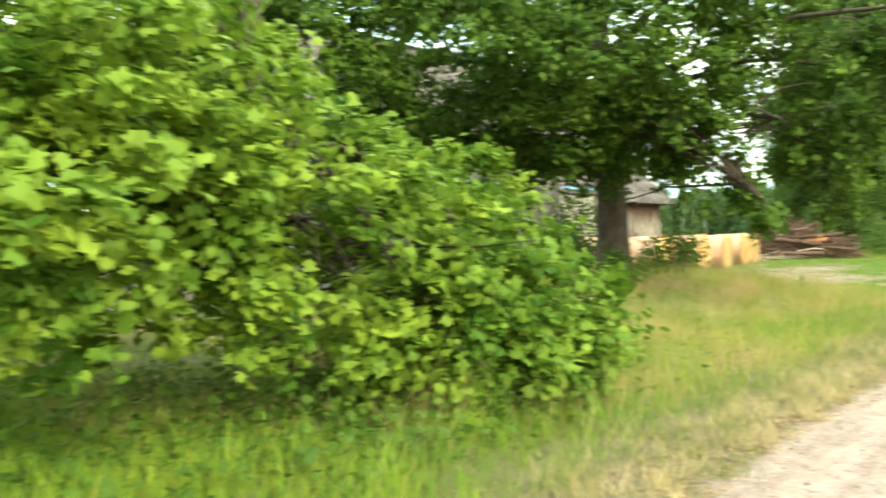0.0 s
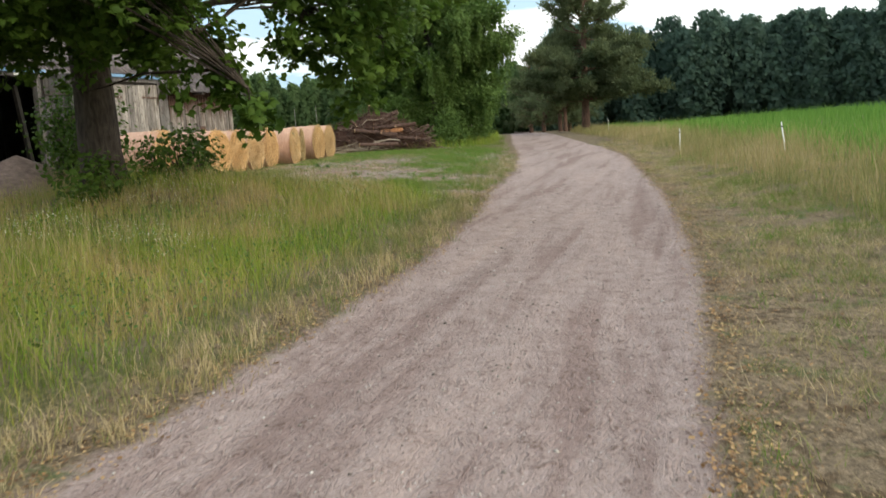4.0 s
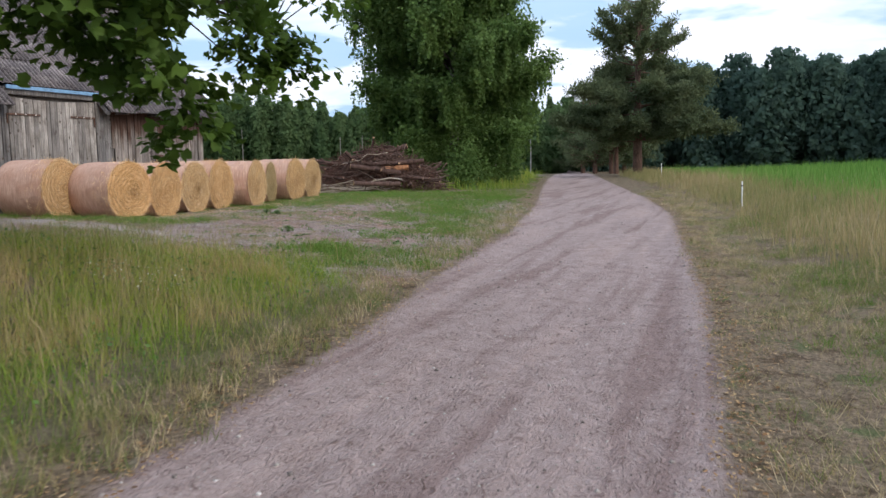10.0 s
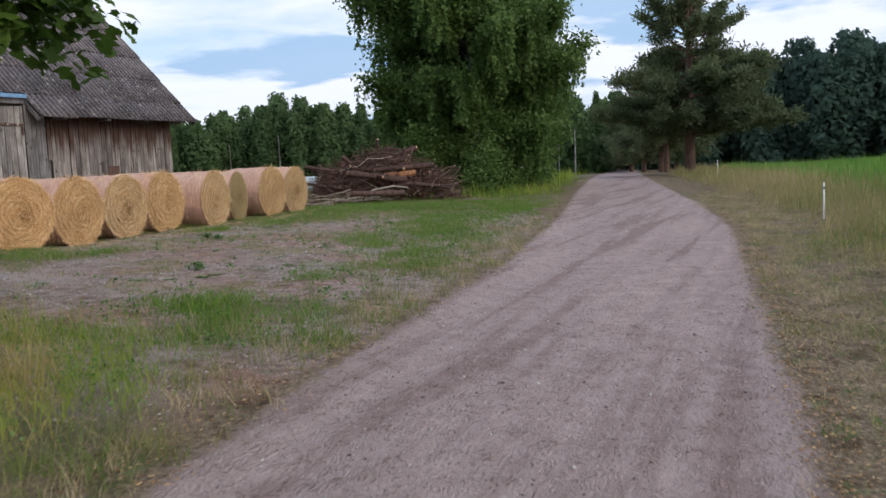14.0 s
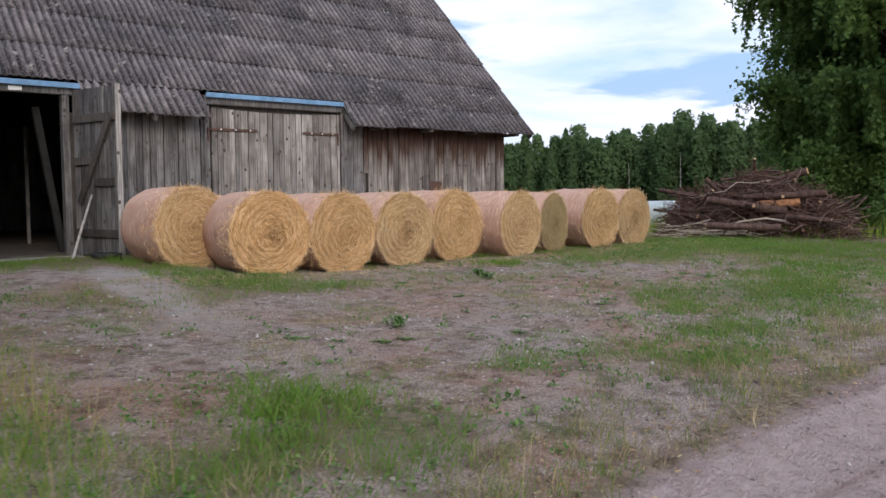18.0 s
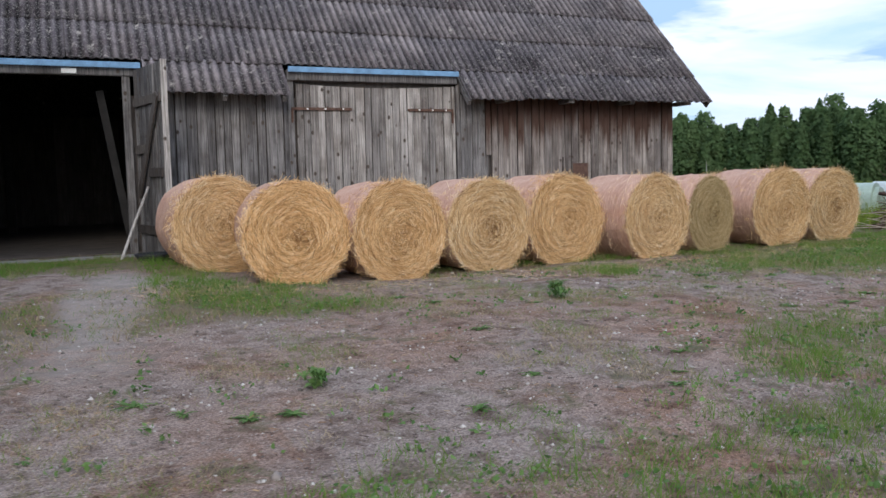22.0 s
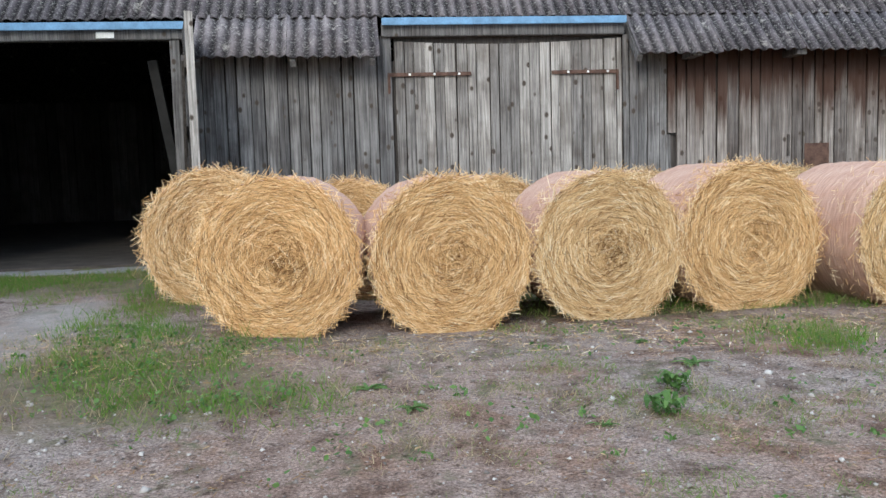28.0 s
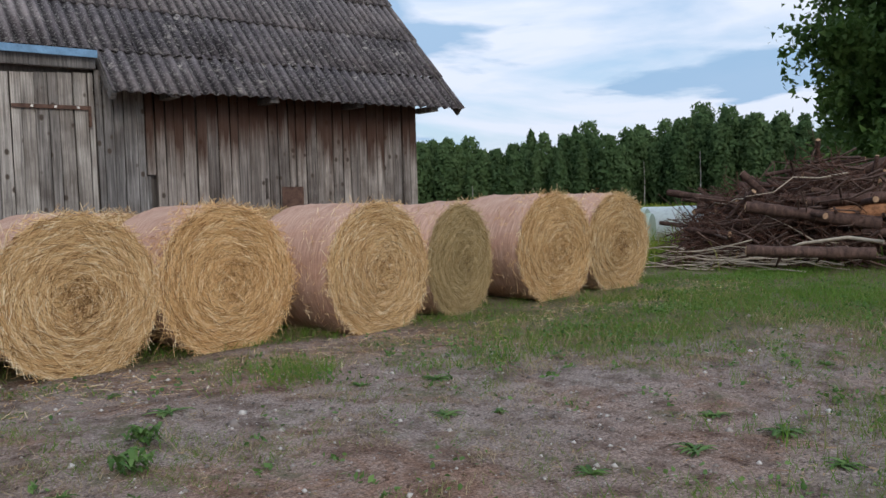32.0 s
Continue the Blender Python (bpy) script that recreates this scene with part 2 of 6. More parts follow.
def wood_material(name, dark, light, stain=None):
    n = Nodes(name, 0.85, 0.2)
    shift = n.t.nodes.new("ShaderNodeCombineXYZ")
    r = n.rand()
    for k, f in (("X", 31.0), ("Y", 17.0), ("Z", 53.0)):
        n.put(n.sum("MULTIPLY", r, f), shift.inputs[k])
    add = n.t.nodes.new("ShaderNodeVectorMath")
    add.operation = "ADD"
    n.t.links.new(n.world(), add.inputs[0])
    n.t.links.new(shift.outputs["Vector"], add.inputs[1])
    sq = n.t.nodes.new("ShaderNodeMapping")
    sq.inputs["Scale"].default_value = (26.0, 26.0, 0.9)
    n.t.links.new(add.outputs["Vector"], sq.inputs["Vector"])
    grain = n.noise(sq.outputs["Vector"], 1.6, 6.0, 0.62, 0.6)
    blot = n.noise(add.outputs["Vector"], 1.7, 4.0, 0.6)
    sp = n.t.nodes.new("ShaderNodeMapping")
    sp.inputs["Scale"].default_value = (6.0, 6.0, 4.4)
    n.t.links.new(add.outputs["Vector"], sp.inputs["Vector"])
    knot = n.step(n.cells(sp.outputs["Vector"], 1.0, "Distance"), 0.2, 0.12)
    thin = n.t.nodes.new("ShaderNodeMapping")
    thin.inputs["Scale"].default_value = (150.0, 150.0, 2.2)
    n.t.links.new(add.outputs["Vector"], thin.inputs["Vector"])
    grain = n.sum("ADD", n.sum("MULTIPLY", grain, 0.68), n.sum("MULTIPLY", n.noise(thin.outputs["Vector"], 1.0, 4.0, 0.7, 0.3), 0.32))
    c = n.ramp(grain, [(0.36, dark), (0.5, tuple((a + b) / 2 for a, b in zip(dark, light))), (0.62, light)])
    c = n.mix(n.step(blot, 0.42, 0.68), c, n.mix(1.0, c, (0.55, 0.52, 0.50), "MULTIPLY"))
    c = n.mix(1.0, c, n.ramp(r, [(0.0, (0.55, 0.54, 0.54)), (0.35, (0.85, 0.83, 0.81)), (0.7, (1.0, 0.98, 0.95)), (1.0, (1.2, 1.18, 1.15))]), "MULTIPLY")
    c = n.mix(knot, c, (0.075, 0.058, 0.045))
    if stain:
        z = n.t.nodes.new("ShaderNodeSeparateXYZ")
        n.t.links.new(n.world(), z.inputs[0])
        runs = n.noise(n.world((7.0, 7.0, 0.35)), 1.0, 5.0, 0.65, 0.3)
        high = n.sum("ADD", z.outputs["Z"], n.sum("MULTIPLY", n.sum("SUBTRACT", runs, 0.5), 1.5))
        high = n.sum("ADD", high, n.sum("MULTIPLY", n.sum("SUBTRACT", r, 0.5), 0.5))
        c = n.mix(n.step(high, 2.42, 2.85), c, n.mix(0.92, c, stain))
    n.bump(grain, 0.6, 0.006)
    return n.done(c)


def plain(name, colour, rough=0.8, metal=0.0, spread=0.25, scale=9.0, spec=0.3, bump=0.2):
    n = Nodes(name, rough, spec)
    n.b.inputs["Metallic"].default_value = metal
    p = n.coords("Object")
    f = n.noise(p, scale, 5.0, 0.6)
    lo, hi = tuple(v * (1 - spread) for v in colour), tuple(min(1, v * (1 + spread)) for v in colour)
    c = n.ramp(f, [(0.32, lo), (0.68, hi)])
    c = n.mix(n.step(n.noise(p, scale * 6, 3.0), 0.45, 0.75), c, n.mix(1.0, c, (0.8, 0.8, 0.8), "MULTIPLY"))
    n.bump(n.noise(p, scale * 5, 4.0), bump, 0.01)
    return n.done(c)


def leaf_material(name, low, high, through=0.35, rough=0.5, clustered=True):
    """Leaves: each cluster or tree has a shade of its own (tint), and each leaf varies about it."""
    n = Nodes(name, rough, 0.18 if rough < 0.9 else 0.05)
    f = n.rand(island=True)
    if clustered:
        f = n.sum("ADD", n.sum("MULTIPLY", n.attr("tint"), 0.66), n.sum("MULTIPLY", f, 0.34))
    c = n.ramp(f, [(0.08, low), (0.5, tuple((a + b) / 2 for a, b in zip(low, high))), (0.92, high)])
    c = n.mix(n.step(n.noise(n.world(), 0.9, 3.0), 0.4, 0.65), c, n.mix(1.0, c, (0.74, 0.8, 0.7), "MULTIPLY"))
    return n.done(c, through)


def grass_material(name, stops, through=0.3):
    n = Nodes(name, 0.7, 0.2)
    return n.done(n.ramp(n.attr("tint"), stops), through)


def straw_material(name, stops):
    n = Nodes(name, 0.75, 0.2)
    own = n.ramp(n.rand(), [(0.0, (0.93, 0.79, 0.68)), (0.3, (1.0, 0.93, 0.86)), (0.55, (0.88, 0.88, 0.88)), (0.8, (1.0, 0.98, 0.98)), (1.0, (1.06, 0.96, 0.86))])
    return n.done(n.mix(1.0, n.ramp(n.attr("tint"), stops), own, "MULTIPLY"), 0.12)


def roof_material():
    n = Nodes("weathered_fibre_cement", 0.9, 0.2)
    p = n.world()
    streak = n.noise(n.world((7.0, 1.2, 1.2)), 1.0, 5.0, 0.6)
    blot = n.noise(p, 1.3, 5.0, 0.65)
    grit = n.noise(p, 30.0, 4.0, 0.7)
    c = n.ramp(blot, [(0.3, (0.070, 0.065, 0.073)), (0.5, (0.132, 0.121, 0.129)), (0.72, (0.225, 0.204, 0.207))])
    # groove shade and dirt put into the colour: dark grooves, light crests
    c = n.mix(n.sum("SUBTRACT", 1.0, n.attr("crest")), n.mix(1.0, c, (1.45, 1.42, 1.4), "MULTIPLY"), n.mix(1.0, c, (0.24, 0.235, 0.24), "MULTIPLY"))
    c = n.mix(n.step(streak, 0.45, 0.7), c, n.mix(1.0, c, (0.62, 0.6, 0.6), "MULTIPLY"))
    c = n.mix(n.rand(), n.mix(1.0, c, (1.12, 1.08, 1.05), "MULTIPLY"), n.mix(1.0, c, (0.62, 0.61, 0.64), "MULTIPLY"))
    c = n.mix(n.step(n.noise(p, 0.7, 6.0, 0.75, 0.8), 0.5, 0.62), c, n.mix(1.0, c, (0.62, 0.58, 0.58), "MULTIPLY"))
    c = n.mix(n.step(n.noise(p, 5.0, 6.0, 0.8), 0.58, 0.68), c, (0.36, 0.33, 0.30))
    c = n.mix(n.step(grit, 0.52, 0.66), c, n.mix(0.5, c, (0.40, 0.385, 0.36)))
    c = n.mix(n.step(n.noise(p, 11.0, 4.0, 0.7), 0.60, 0.68), c, (0.055, 0.052, 0.045))
    n.bump(grit, 0.4, 0.01)
    return n.done(c)


def straw_face_material():
    n = Nodes("cut_straw_layers", 0.8, 0.2)
    v = n.coords("UV")
    s = n.t.nodes.new("ShaderNodeMapping")
    s.inputs["Scale"].default_value = (6.0, 46.0, 1.0)
    n.t.links.new(v, s.inputs["Vector"])
    f = n.noise(s.outputs["Vector"], 1.0, 5.0, 0.65, 0.4)
    b = n.noise(n.coords("Object"), 4.5, 4.0)
    c = n.ramp(f, [(0.26, (0.22, 0.115, 0.05)), (0.45, (0.54, 0.32, 0.155)), (0.62, (0.75, 0.49, 0.265)), (0.8, (0.88, 0.64, 0.39))])
    c = n.mix(n.step(b, 0.42, 0.66), c, n.mix(1.0, c, (0.80, 0.74, 0.66), "MULTIPLY"))
    sep = n.t.nodes.new("ShaderNodeSeparateXYZ")
    n.t.links.new(v, sep.inputs[0])
    heart = n.step(n.sum("ADD", sep.outputs["Y"], n.sum("MULTIPLY", n.sum("SUBTRACT", b, 0.5), 0.5)), 0.36, 0.08)
    c = n.mix(heart, c, n.mix(1.0, c, n.ramp(n.rand(), [(0.0, (0.52, 0.34, 0.24)), (0.35, (0.60, 0.50, 0.36)), (0.7, (0.66, 0.46, 0.34)), (1.0, (0.80, 0.64, 0.5))]), "MULTIPLY"))
    layers = n.t.nodes.new("ShaderNodeTexWave")
    layers.bands_direction = "Y"
    layers.inputs["Scale"].default_value, layers.inputs["Distortion"].default_value = 4.2, 3.0
    layers.inputs["Detail"].default_value, layers.inputs["Detail Scale"].default_value = 3.0, 2.0
    n.t.links.new(v, layers.inputs["Vector"])
    c = n.mix(n.sum("MULTIPLY", layers.outputs["Fac"], 0.5), c, n.mix(1.0, c, (0.5, 0.41, 0.33), "MULTIPLY"))
    n.bump(n.sum("ADD", f, layers.outputs["Fac"]), 0.9, 0.03)
    return n.done(c)


def net_material():
    n = Nodes("net_wrapped_straw", 0.75, 0.25)
    v = n.coords("UV")
    s = n.t.nodes.new("ShaderNodeMapping")
    s.inputs["Scale"].default_value = (70.0, 5.0, 1.0)
    n.t.links.new(v, s.inputs["Vector"])
    f = n.noise(s.outputs["Vector"], 1.0, 5.0, 0.65, 0.3)
    w = n.t.nodes.new("ShaderNodeTexWave")
    w.inputs["Scale"].default_value, w.inputs["Distortion"].default_value = 27.0, 3.0
    w.bands_direction = "Y"
    n.t.links.new(v, w.inputs["Vector"])
    b = n.noise(n.coords("Object"), 3.0, 4.0)
    c = n.ramp(f, [(0.3, (0.34, 0.175, 0.115)), (0.55, (0.57, 0.35, 0.245)), (0.78, (0.74, 0.53, 0.41))])
    c = n.mix(n.step(b, 0.4, 0.7), c, n.mix(1.0, c, (0.86, 0.76, 0.70), "MULTIPLY"))
    c = n.mix(n.sum("MULTIPLY", w.outputs["Fac"], 0.2), c, (0.70, 0.60, 0.56))
    n.bump(f, 0.6, 0.015)
    return n.done(c)


def bark_material(name, dark, light, scale=5.0):
    n = Nodes(name, 0.9, 0.15)
    p = n.coords("Object", (scale * 2, scale * 2, scale * 0.5))
    f = n.noise(p, 1.5, 6.0, 0.65, 0.5)
    c = n.ramp(f, [(0.3, dark), (0.7, light)])
    c = n.mix(n.step(n.rand(), 0.0, 1.5), c, n.mix(1.0, c, (0.72, 0.66, 0.64), "MULTIPLY"))
    n.bump(f, 0.8, 0.03)
    return n.done(c)


GROUND = ground_material()
BOARD = wood_material("weathered_grey_boards", (0.07, 0.067, 0.067), (0.31, 0.297, 0.288))
BOARD_RIGHT = wood_material("grey_boards_brown_at_top", (0.115, 0.10, 0.091), (0.47, 0.42, 0.38), stain=(0.05, 0.022, 0.013))
BOARD_DOOR = wood_material("bleached_door_boards", (0.13, 0.12, 0.112), (0.52, 0.485, 0.445))
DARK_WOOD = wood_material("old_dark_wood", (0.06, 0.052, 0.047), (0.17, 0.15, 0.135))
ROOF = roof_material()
BLUE = plain("faded_blue_paint", (0.17, 0.31, 0.47), 0.6, 0, 0.2, 6.0)
WHITE = plain("white_plate", (0.78, 0.76, 0.70), 0.6, 0, 0.1)
RUST = plain("rusted_iron", (0.13, 0.075, 0.055), 0.8, 0.3, 0.35, 14.0)
CONCRETE = plain("worn_concrete", (0.30, 0.285, 0.27), 0.9, 0, 0.2, 3.0)
# gloom inside the barn is put into the next two dark colours
BLACK_WOOD = plain("gloom_dark_timber", (0.022, 0.02, 0.018), 0.9, 0, 0.3, 4.0)
DARK_FLOOR = plain("gloom_dark_floor", (0.085, 0.07, 0.058), 0.95, 0, 0.3, 3.0)
STRAW_FACE = straw_face_material()
NET = net_material()
HAY = straw_material("greenish_hay", [(0, (0.17, 0.13, 0.06)), (0.5, (0.43, 0.34, 0.17)), (1, (0.66, 0.56, 0.35))])
STRAW = straw_material("loose_straw", [(0, (0.17, 0.088, 0.032)), (0.4, (0.58, 0.365, 0.165)), (0.75, (0.80, 0.57, 0.29)), (1, (0.93, 0.79, 0.53))])
BARK_MAPLE = bark_material("maple_bark", (0.032, 0.026, 0.021), (0.11, 0.09, 0.075))
BARK_PINE = bark_material("pine_bark", (0.06, 0.038, 0.03), (0.19, 0.115, 0.085))
BARK_BIRCH = bark_material("birch_bark", (0.10, 0.095, 0.09), (0.55, 0.52, 0.48), 2.0)
# darker copy of the birch bark, with crown shade put into its colour
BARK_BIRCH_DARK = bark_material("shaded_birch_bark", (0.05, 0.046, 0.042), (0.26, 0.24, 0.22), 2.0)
BARK_LOG = bark_material("log_bark", (0.035, 0.022, 0.017), (0.17, 0.105, 0.085), 4.0)
STICK = bark_material("grey_brown_twigs", (0.05, 0.031, 0.025), (0.21, 0.138, 0.108), 6.0)
TWIG = bark_material("red_brown_twigs", (0.055, 0.028, 0.02), (0.19, 0.10, 0.072), 6.0)
TORN = plain("torn_orange_wood", (0.36, 0.17, 0.085), 0.85, 0, 0.4, 12.0, 0.2, 0.8)
CUT_OLD = plain("weathered_cut_wood", (0.34, 0.215, 0.13), 0.85, 0, 0.3, 14.0)
CUT = plain("cut_wood", (0.62, 0.40, 0.20), 0.8, 0, 0.2, 14.0)
PALE_STICK = plain("debarked_stick", (0.46, 0.38, 0.29), 0.8, 0, 0.2, 14.0)
MAPLE = leaf_material("maple_leaves", (0.04, 0.085, 0.015), (0.125, 0.205, 0.034), 0.4, 0.6)
MAPLE_YOUNG = leaf_material("young_maple_leaves", (0.06, 0.14, 0.02), (0.31, 0.41, 0.065), 0.45, 0.55)
BIRCH_LEAF = leaf_material("birch_leaves", (0.066, 0.128, 0.034), (0.18, 0.27, 0.075), 0.5)
PINE_LEAF = leaf_material("pine_needles", (0.07, 0.094, 0.05), (0.175, 0.205, 0.1), 0.4, 0.8)
FOREST = leaf_material("forest_foliage", (0.074, 0.126, 0.056), (0.15, 0.22, 0.095), 0.5, 0.95)
# distance haze put into the colour: bluish, with its darks lifted
FOREST_HAZY = leaf_material("hazy_forest_foliage", (0.082, 0.138, 0.115), (0.108, 0.168, 0.13), 0.6, 0.95)
WEED = leaf_material("weed_leaves", (0.075, 0.15, 0.04), (0.18, 0.285, 0.085), 0.3, 0.5, False)
FLOWER = plain("cream_flowers", (0.75, 0.72, 0.6), 0.8, 0, 0.1)
WRAP = plain("pale_green_stretch_film", (0.42, 0.52, 0.42), 0.35, 0, 0.15, 2.0, 0.5)
WRAP_WHITE = plain("white_stretch_film", (0.66, 0.70, 0.66), 0.35, 0, 0.12, 2.0, 0.5)
RUBBER = plain("black_rubber", (0.022, 0.022, 0.024), 0.6, 0, 0.3)
SAND = plain("reddish_gravel", (0.24, 0.165, 0.13), 0.95, 0, 0.3, 7.0, 0.1, 0.6)
POST_WHITE = plain("white_plastic_post", (0.74, 0.74, 0.70), 0.5, 0, 0.08)
GRASS = grass_material("meadow_grass", [(0, (0.10, 0.205, 0.026)), (0.45, (0.245, 0.325, 0.045)), (0.72, (0.38, 0.335, 0.095)), (0.88, (0.36, 0.24, 0.11)), (1, (0.50, 0.39, 0.20))])
LAWN = grass_material("yard_grass", [(0, (0.115, 0.225, 0.03)), (0.4, (0.175, 0.24, 0.05)), (0.7, (0.23, 0.20, 0.10)), (0.88, (0.27, 0.19, 0.12)), (1, (0.43, 0.34, 0.21))])
CROP = grass_material("green_crop", [(0, (0.085, 0.215, 0.036)), (0.6, (0.17, 0.315, 0.06)), (1, (0.33, 0.36, 0.135))])
DRY = grass_material("dry_grass", [(0, (0.15, 0.19, 0.055)), (0.35, (0.30, 0.27, 0.11)), (0.65, (0.40, 0.31, 0.155)), (1, (0.56, 0.45, 0.27))])

# ---- mesh helpers ----
RNG = np.random.default_rng(7)


def mesh_from(name, verts, faces, smooth=False, uv=None, **points):
    """A mesh from arrays: vertices, and faces that all have the same number of corners."""
    verts, faces = np.asarray(verts, np.float32), np.asarray(faces, np.int32)
    me = bpy.data.meshes.new(name)
    k = faces.shape[1]
    me.vertices.add(len(verts))
    me.vertices.foreach_set("co", verts.ravel())
    me.loops.add(faces.size)
    me.loops.foreach_set("vertex_index", faces.ravel())
    me.polygons.add(len(faces))
    me.polygons.foreach_set("loop_start", np.arange(0, faces.size, k, dtype=np.int32))
    if smooth:
        me.polygons.foreach_set("use_smooth", np.ones(len(faces), bool))
    if uv is not None:
        layer = me.uv_layers.new(name="UVMap")
        layer.data.foreach_set("uv", np.asarray(uv, np.float32)[faces.ravel()].ravel())
    for key, values in points.items():
        me.attributes.new(key, "FLOAT", "POINT").data.foreach_set("value", np.asarray(values, np.float32))
    me.update()
    return me


def add(name, me, material, parent=None, label="", m=None):
    if material and not me.materials:
        me.materials.append(material)
    ob = new(name, me)
    if parent is not None:
        ob.parent = parent
    if m is not None:
        ob.matrix_basis = m
    if label:
        ob["label"] = label
    return ob


def part(name, bm, material, parent, label="", m=None):
    me = bpy.data.meshes.new(name)
    bm.to_mesh(me)
    bm.free()
    return add(name, me, material, parent, label, m)


def thing(name, label, category, m=None, group="", kind=""):
    ob = new(name)
    if m is not None:
        ob.matrix_basis = m
    return tagged(ob, label, category, group, kind)


def box(sx, sy, sz, at=(0, 0, 0), bevel=0.0):
    bm = bmesh.new()
    bmesh.ops.create_cube(bm, size=1, matrix=Matrix.Translation(at) @ Matrix.Diagonal((sx, sy, sz, 1)))
    if bevel:
        bmesh.ops.bevel(bm, geom=bm.edges[:], offset=bevel, segments=2, affect="EDGES")
    return bm


def smooth01(a, lo, hi):
    t = np.clip((a - lo) / (hi - lo), 0, 1)
    return t * t * (3 - 2 * t)


def tube(points, radii, sides=8, wobble=0.0, cap=True):
    """Vertices and quads of a tapered tube along a line of points."""
    pts = np.asarray(points, float)
    d = np.gradient(pts, axis=0)
    d /= np.linalg.norm(d, axis=1)[:, None] + 1e-9
    ref = np.where(np.abs(d[:, 2:3]) > 0.9, [[1.0, 0, 0]], [[0, 0, 1.0]])
    u = np.cross(d, ref)
    u /= np.linalg.norm(u, axis=1)[:, None] + 1e-9
    v = np.cross(d, u)
    a = np.linspace(0, 2 * math.pi, sides, endpoint=False)
    r = np.asarray(radii, float)[:, None] * (1 + wobble * RNG.uniform(-1, 1, (len(pts), sides)))
    ring = pts[:, None] + r[:, :, None] * (np.cos(a)[None, :, None] * u[:, None] + np.sin(a)[None, :, None] * v[:, None])
    verts = ring.reshape(-1, 3)
    i = np.arange(len(pts) - 1)[:, None] * sides + np.arange(sides)[None]
    j = np.arange(len(pts) - 1)[:, None] * sides + (np.arange(sides)[None] + 1) % sides
    faces = np.stack([i, j, j + sides, i + sides], -1).reshape(-1, 4)
    if cap and sides == 8:
        e = (len(pts) - 1) * sides
        for b in (0, e):
            q = np.array([[0, 1, 2, 3], [0, 3, 4, 7], [4, 5, 6, 7]]) + b
            faces = np.vstack([faces, q])
    return verts, faces


def join(pieces):
    vs, fs, n = [], [], 0
    for v, f in pieces:
        vs.append(v)
        fs.append(np.asarray(f) + n)
        n += len(v)
    return np.vstack(vs), np.vstack(fs)


def frames_for(normals):
    """Turns that carry z onto each of the normals, with a random spin."""
    n = normals / (np.linalg.norm(normals, axis=1)[:, None] + 1e-9)
    ref = RNG.normal(size=n.shape)
    u = np.cross(n, ref)
    u /= np.linalg.norm(u, axis=1)[:, None] + 1e-9
    v = np.cross(n, u)
    return np.stack([u, v, n], -1)


def scatter(template, tris, places, turns, sizes):
    """Copies of a small shape, joined: vertices and triangles."""
    t = np.asarray(template, float)
    v = places[:, None] + np.einsum("nij,kj->nki", turns, t) * sizes[:, None, None]
    f = np.asarray(tris)[None] + (np.arange(len(places)) * len(t))[:, None, None]
    return v.reshape(-1, 3), f.reshape(-1, 3)


def leaf_shape(kind):
    if kind == "maple":
        ang = np.radians([-90, -40, 4, 26, 46, 66, 90, 114, 134, 154, 176, 220])
        rad = np.array([0.14, 0.34, 0.55, 0.27, 0.60, 0.31, 0.70, 0.31, 0.60, 0.27, 0.55, 0.34])
    elif kind == "lobed":
        ang = np.radians([-90, -8, 22, 48, 90, 132, 158, 188])
        rad = np.array([0.2, 0.56, 0.3, 0.6, 0.68, 0.6, 0.3, 0.56])
    elif kind == "round":
        ang, rad = np.radians([-90, -20, 40, 90, 140, 200]), np.array([0.5, 0.42, 0.36, 0.6, 0.36, 0.42])
    else:
        ang, rad = np.radians([-90, 0, 90, 180]), np.array([0.6, 0.32, 0.6, 0.32])
    if kind == "flake":
        return np.array([(-0.5, -0.35, 0), (0.5, -0.35, 0), (0.05, 0.65, 0.1)]), [(0, 1, 2)]
    v = [(0, 0, 0.06)] + [(r * math.cos(a), r * math.sin(a), -0.25 * r * abs(math.cos(a))) for a, r in zip(ang, rad)]
    k = len(ang)
    if kind == "small":
        return np.array(v[1:]), [(0, 1, 2), (0, 2, 3)]
    return np.array(v), [(0, 1 + i, 1 + (i + 1) % k) for i in range(k)]


def in_blobs(blobs, hollow=0.55):
    """Random places in a list of (centre, radii, number), mostly towards the outside."""
    out, nor = [], []
    for c, r, n in blobs:
        d = RNG.normal(size=(n, 3))
        d /= np.linalg.norm(d, axis=1)[:, None]
        k = RNG.uniform(hollow, 1.0, n) ** 0.6
        out.append(np.asarray(c) + d * np.asarray(r) * k[:, None])
        nor.append(d)
    return np.vstack(out), np.vstack(nor)


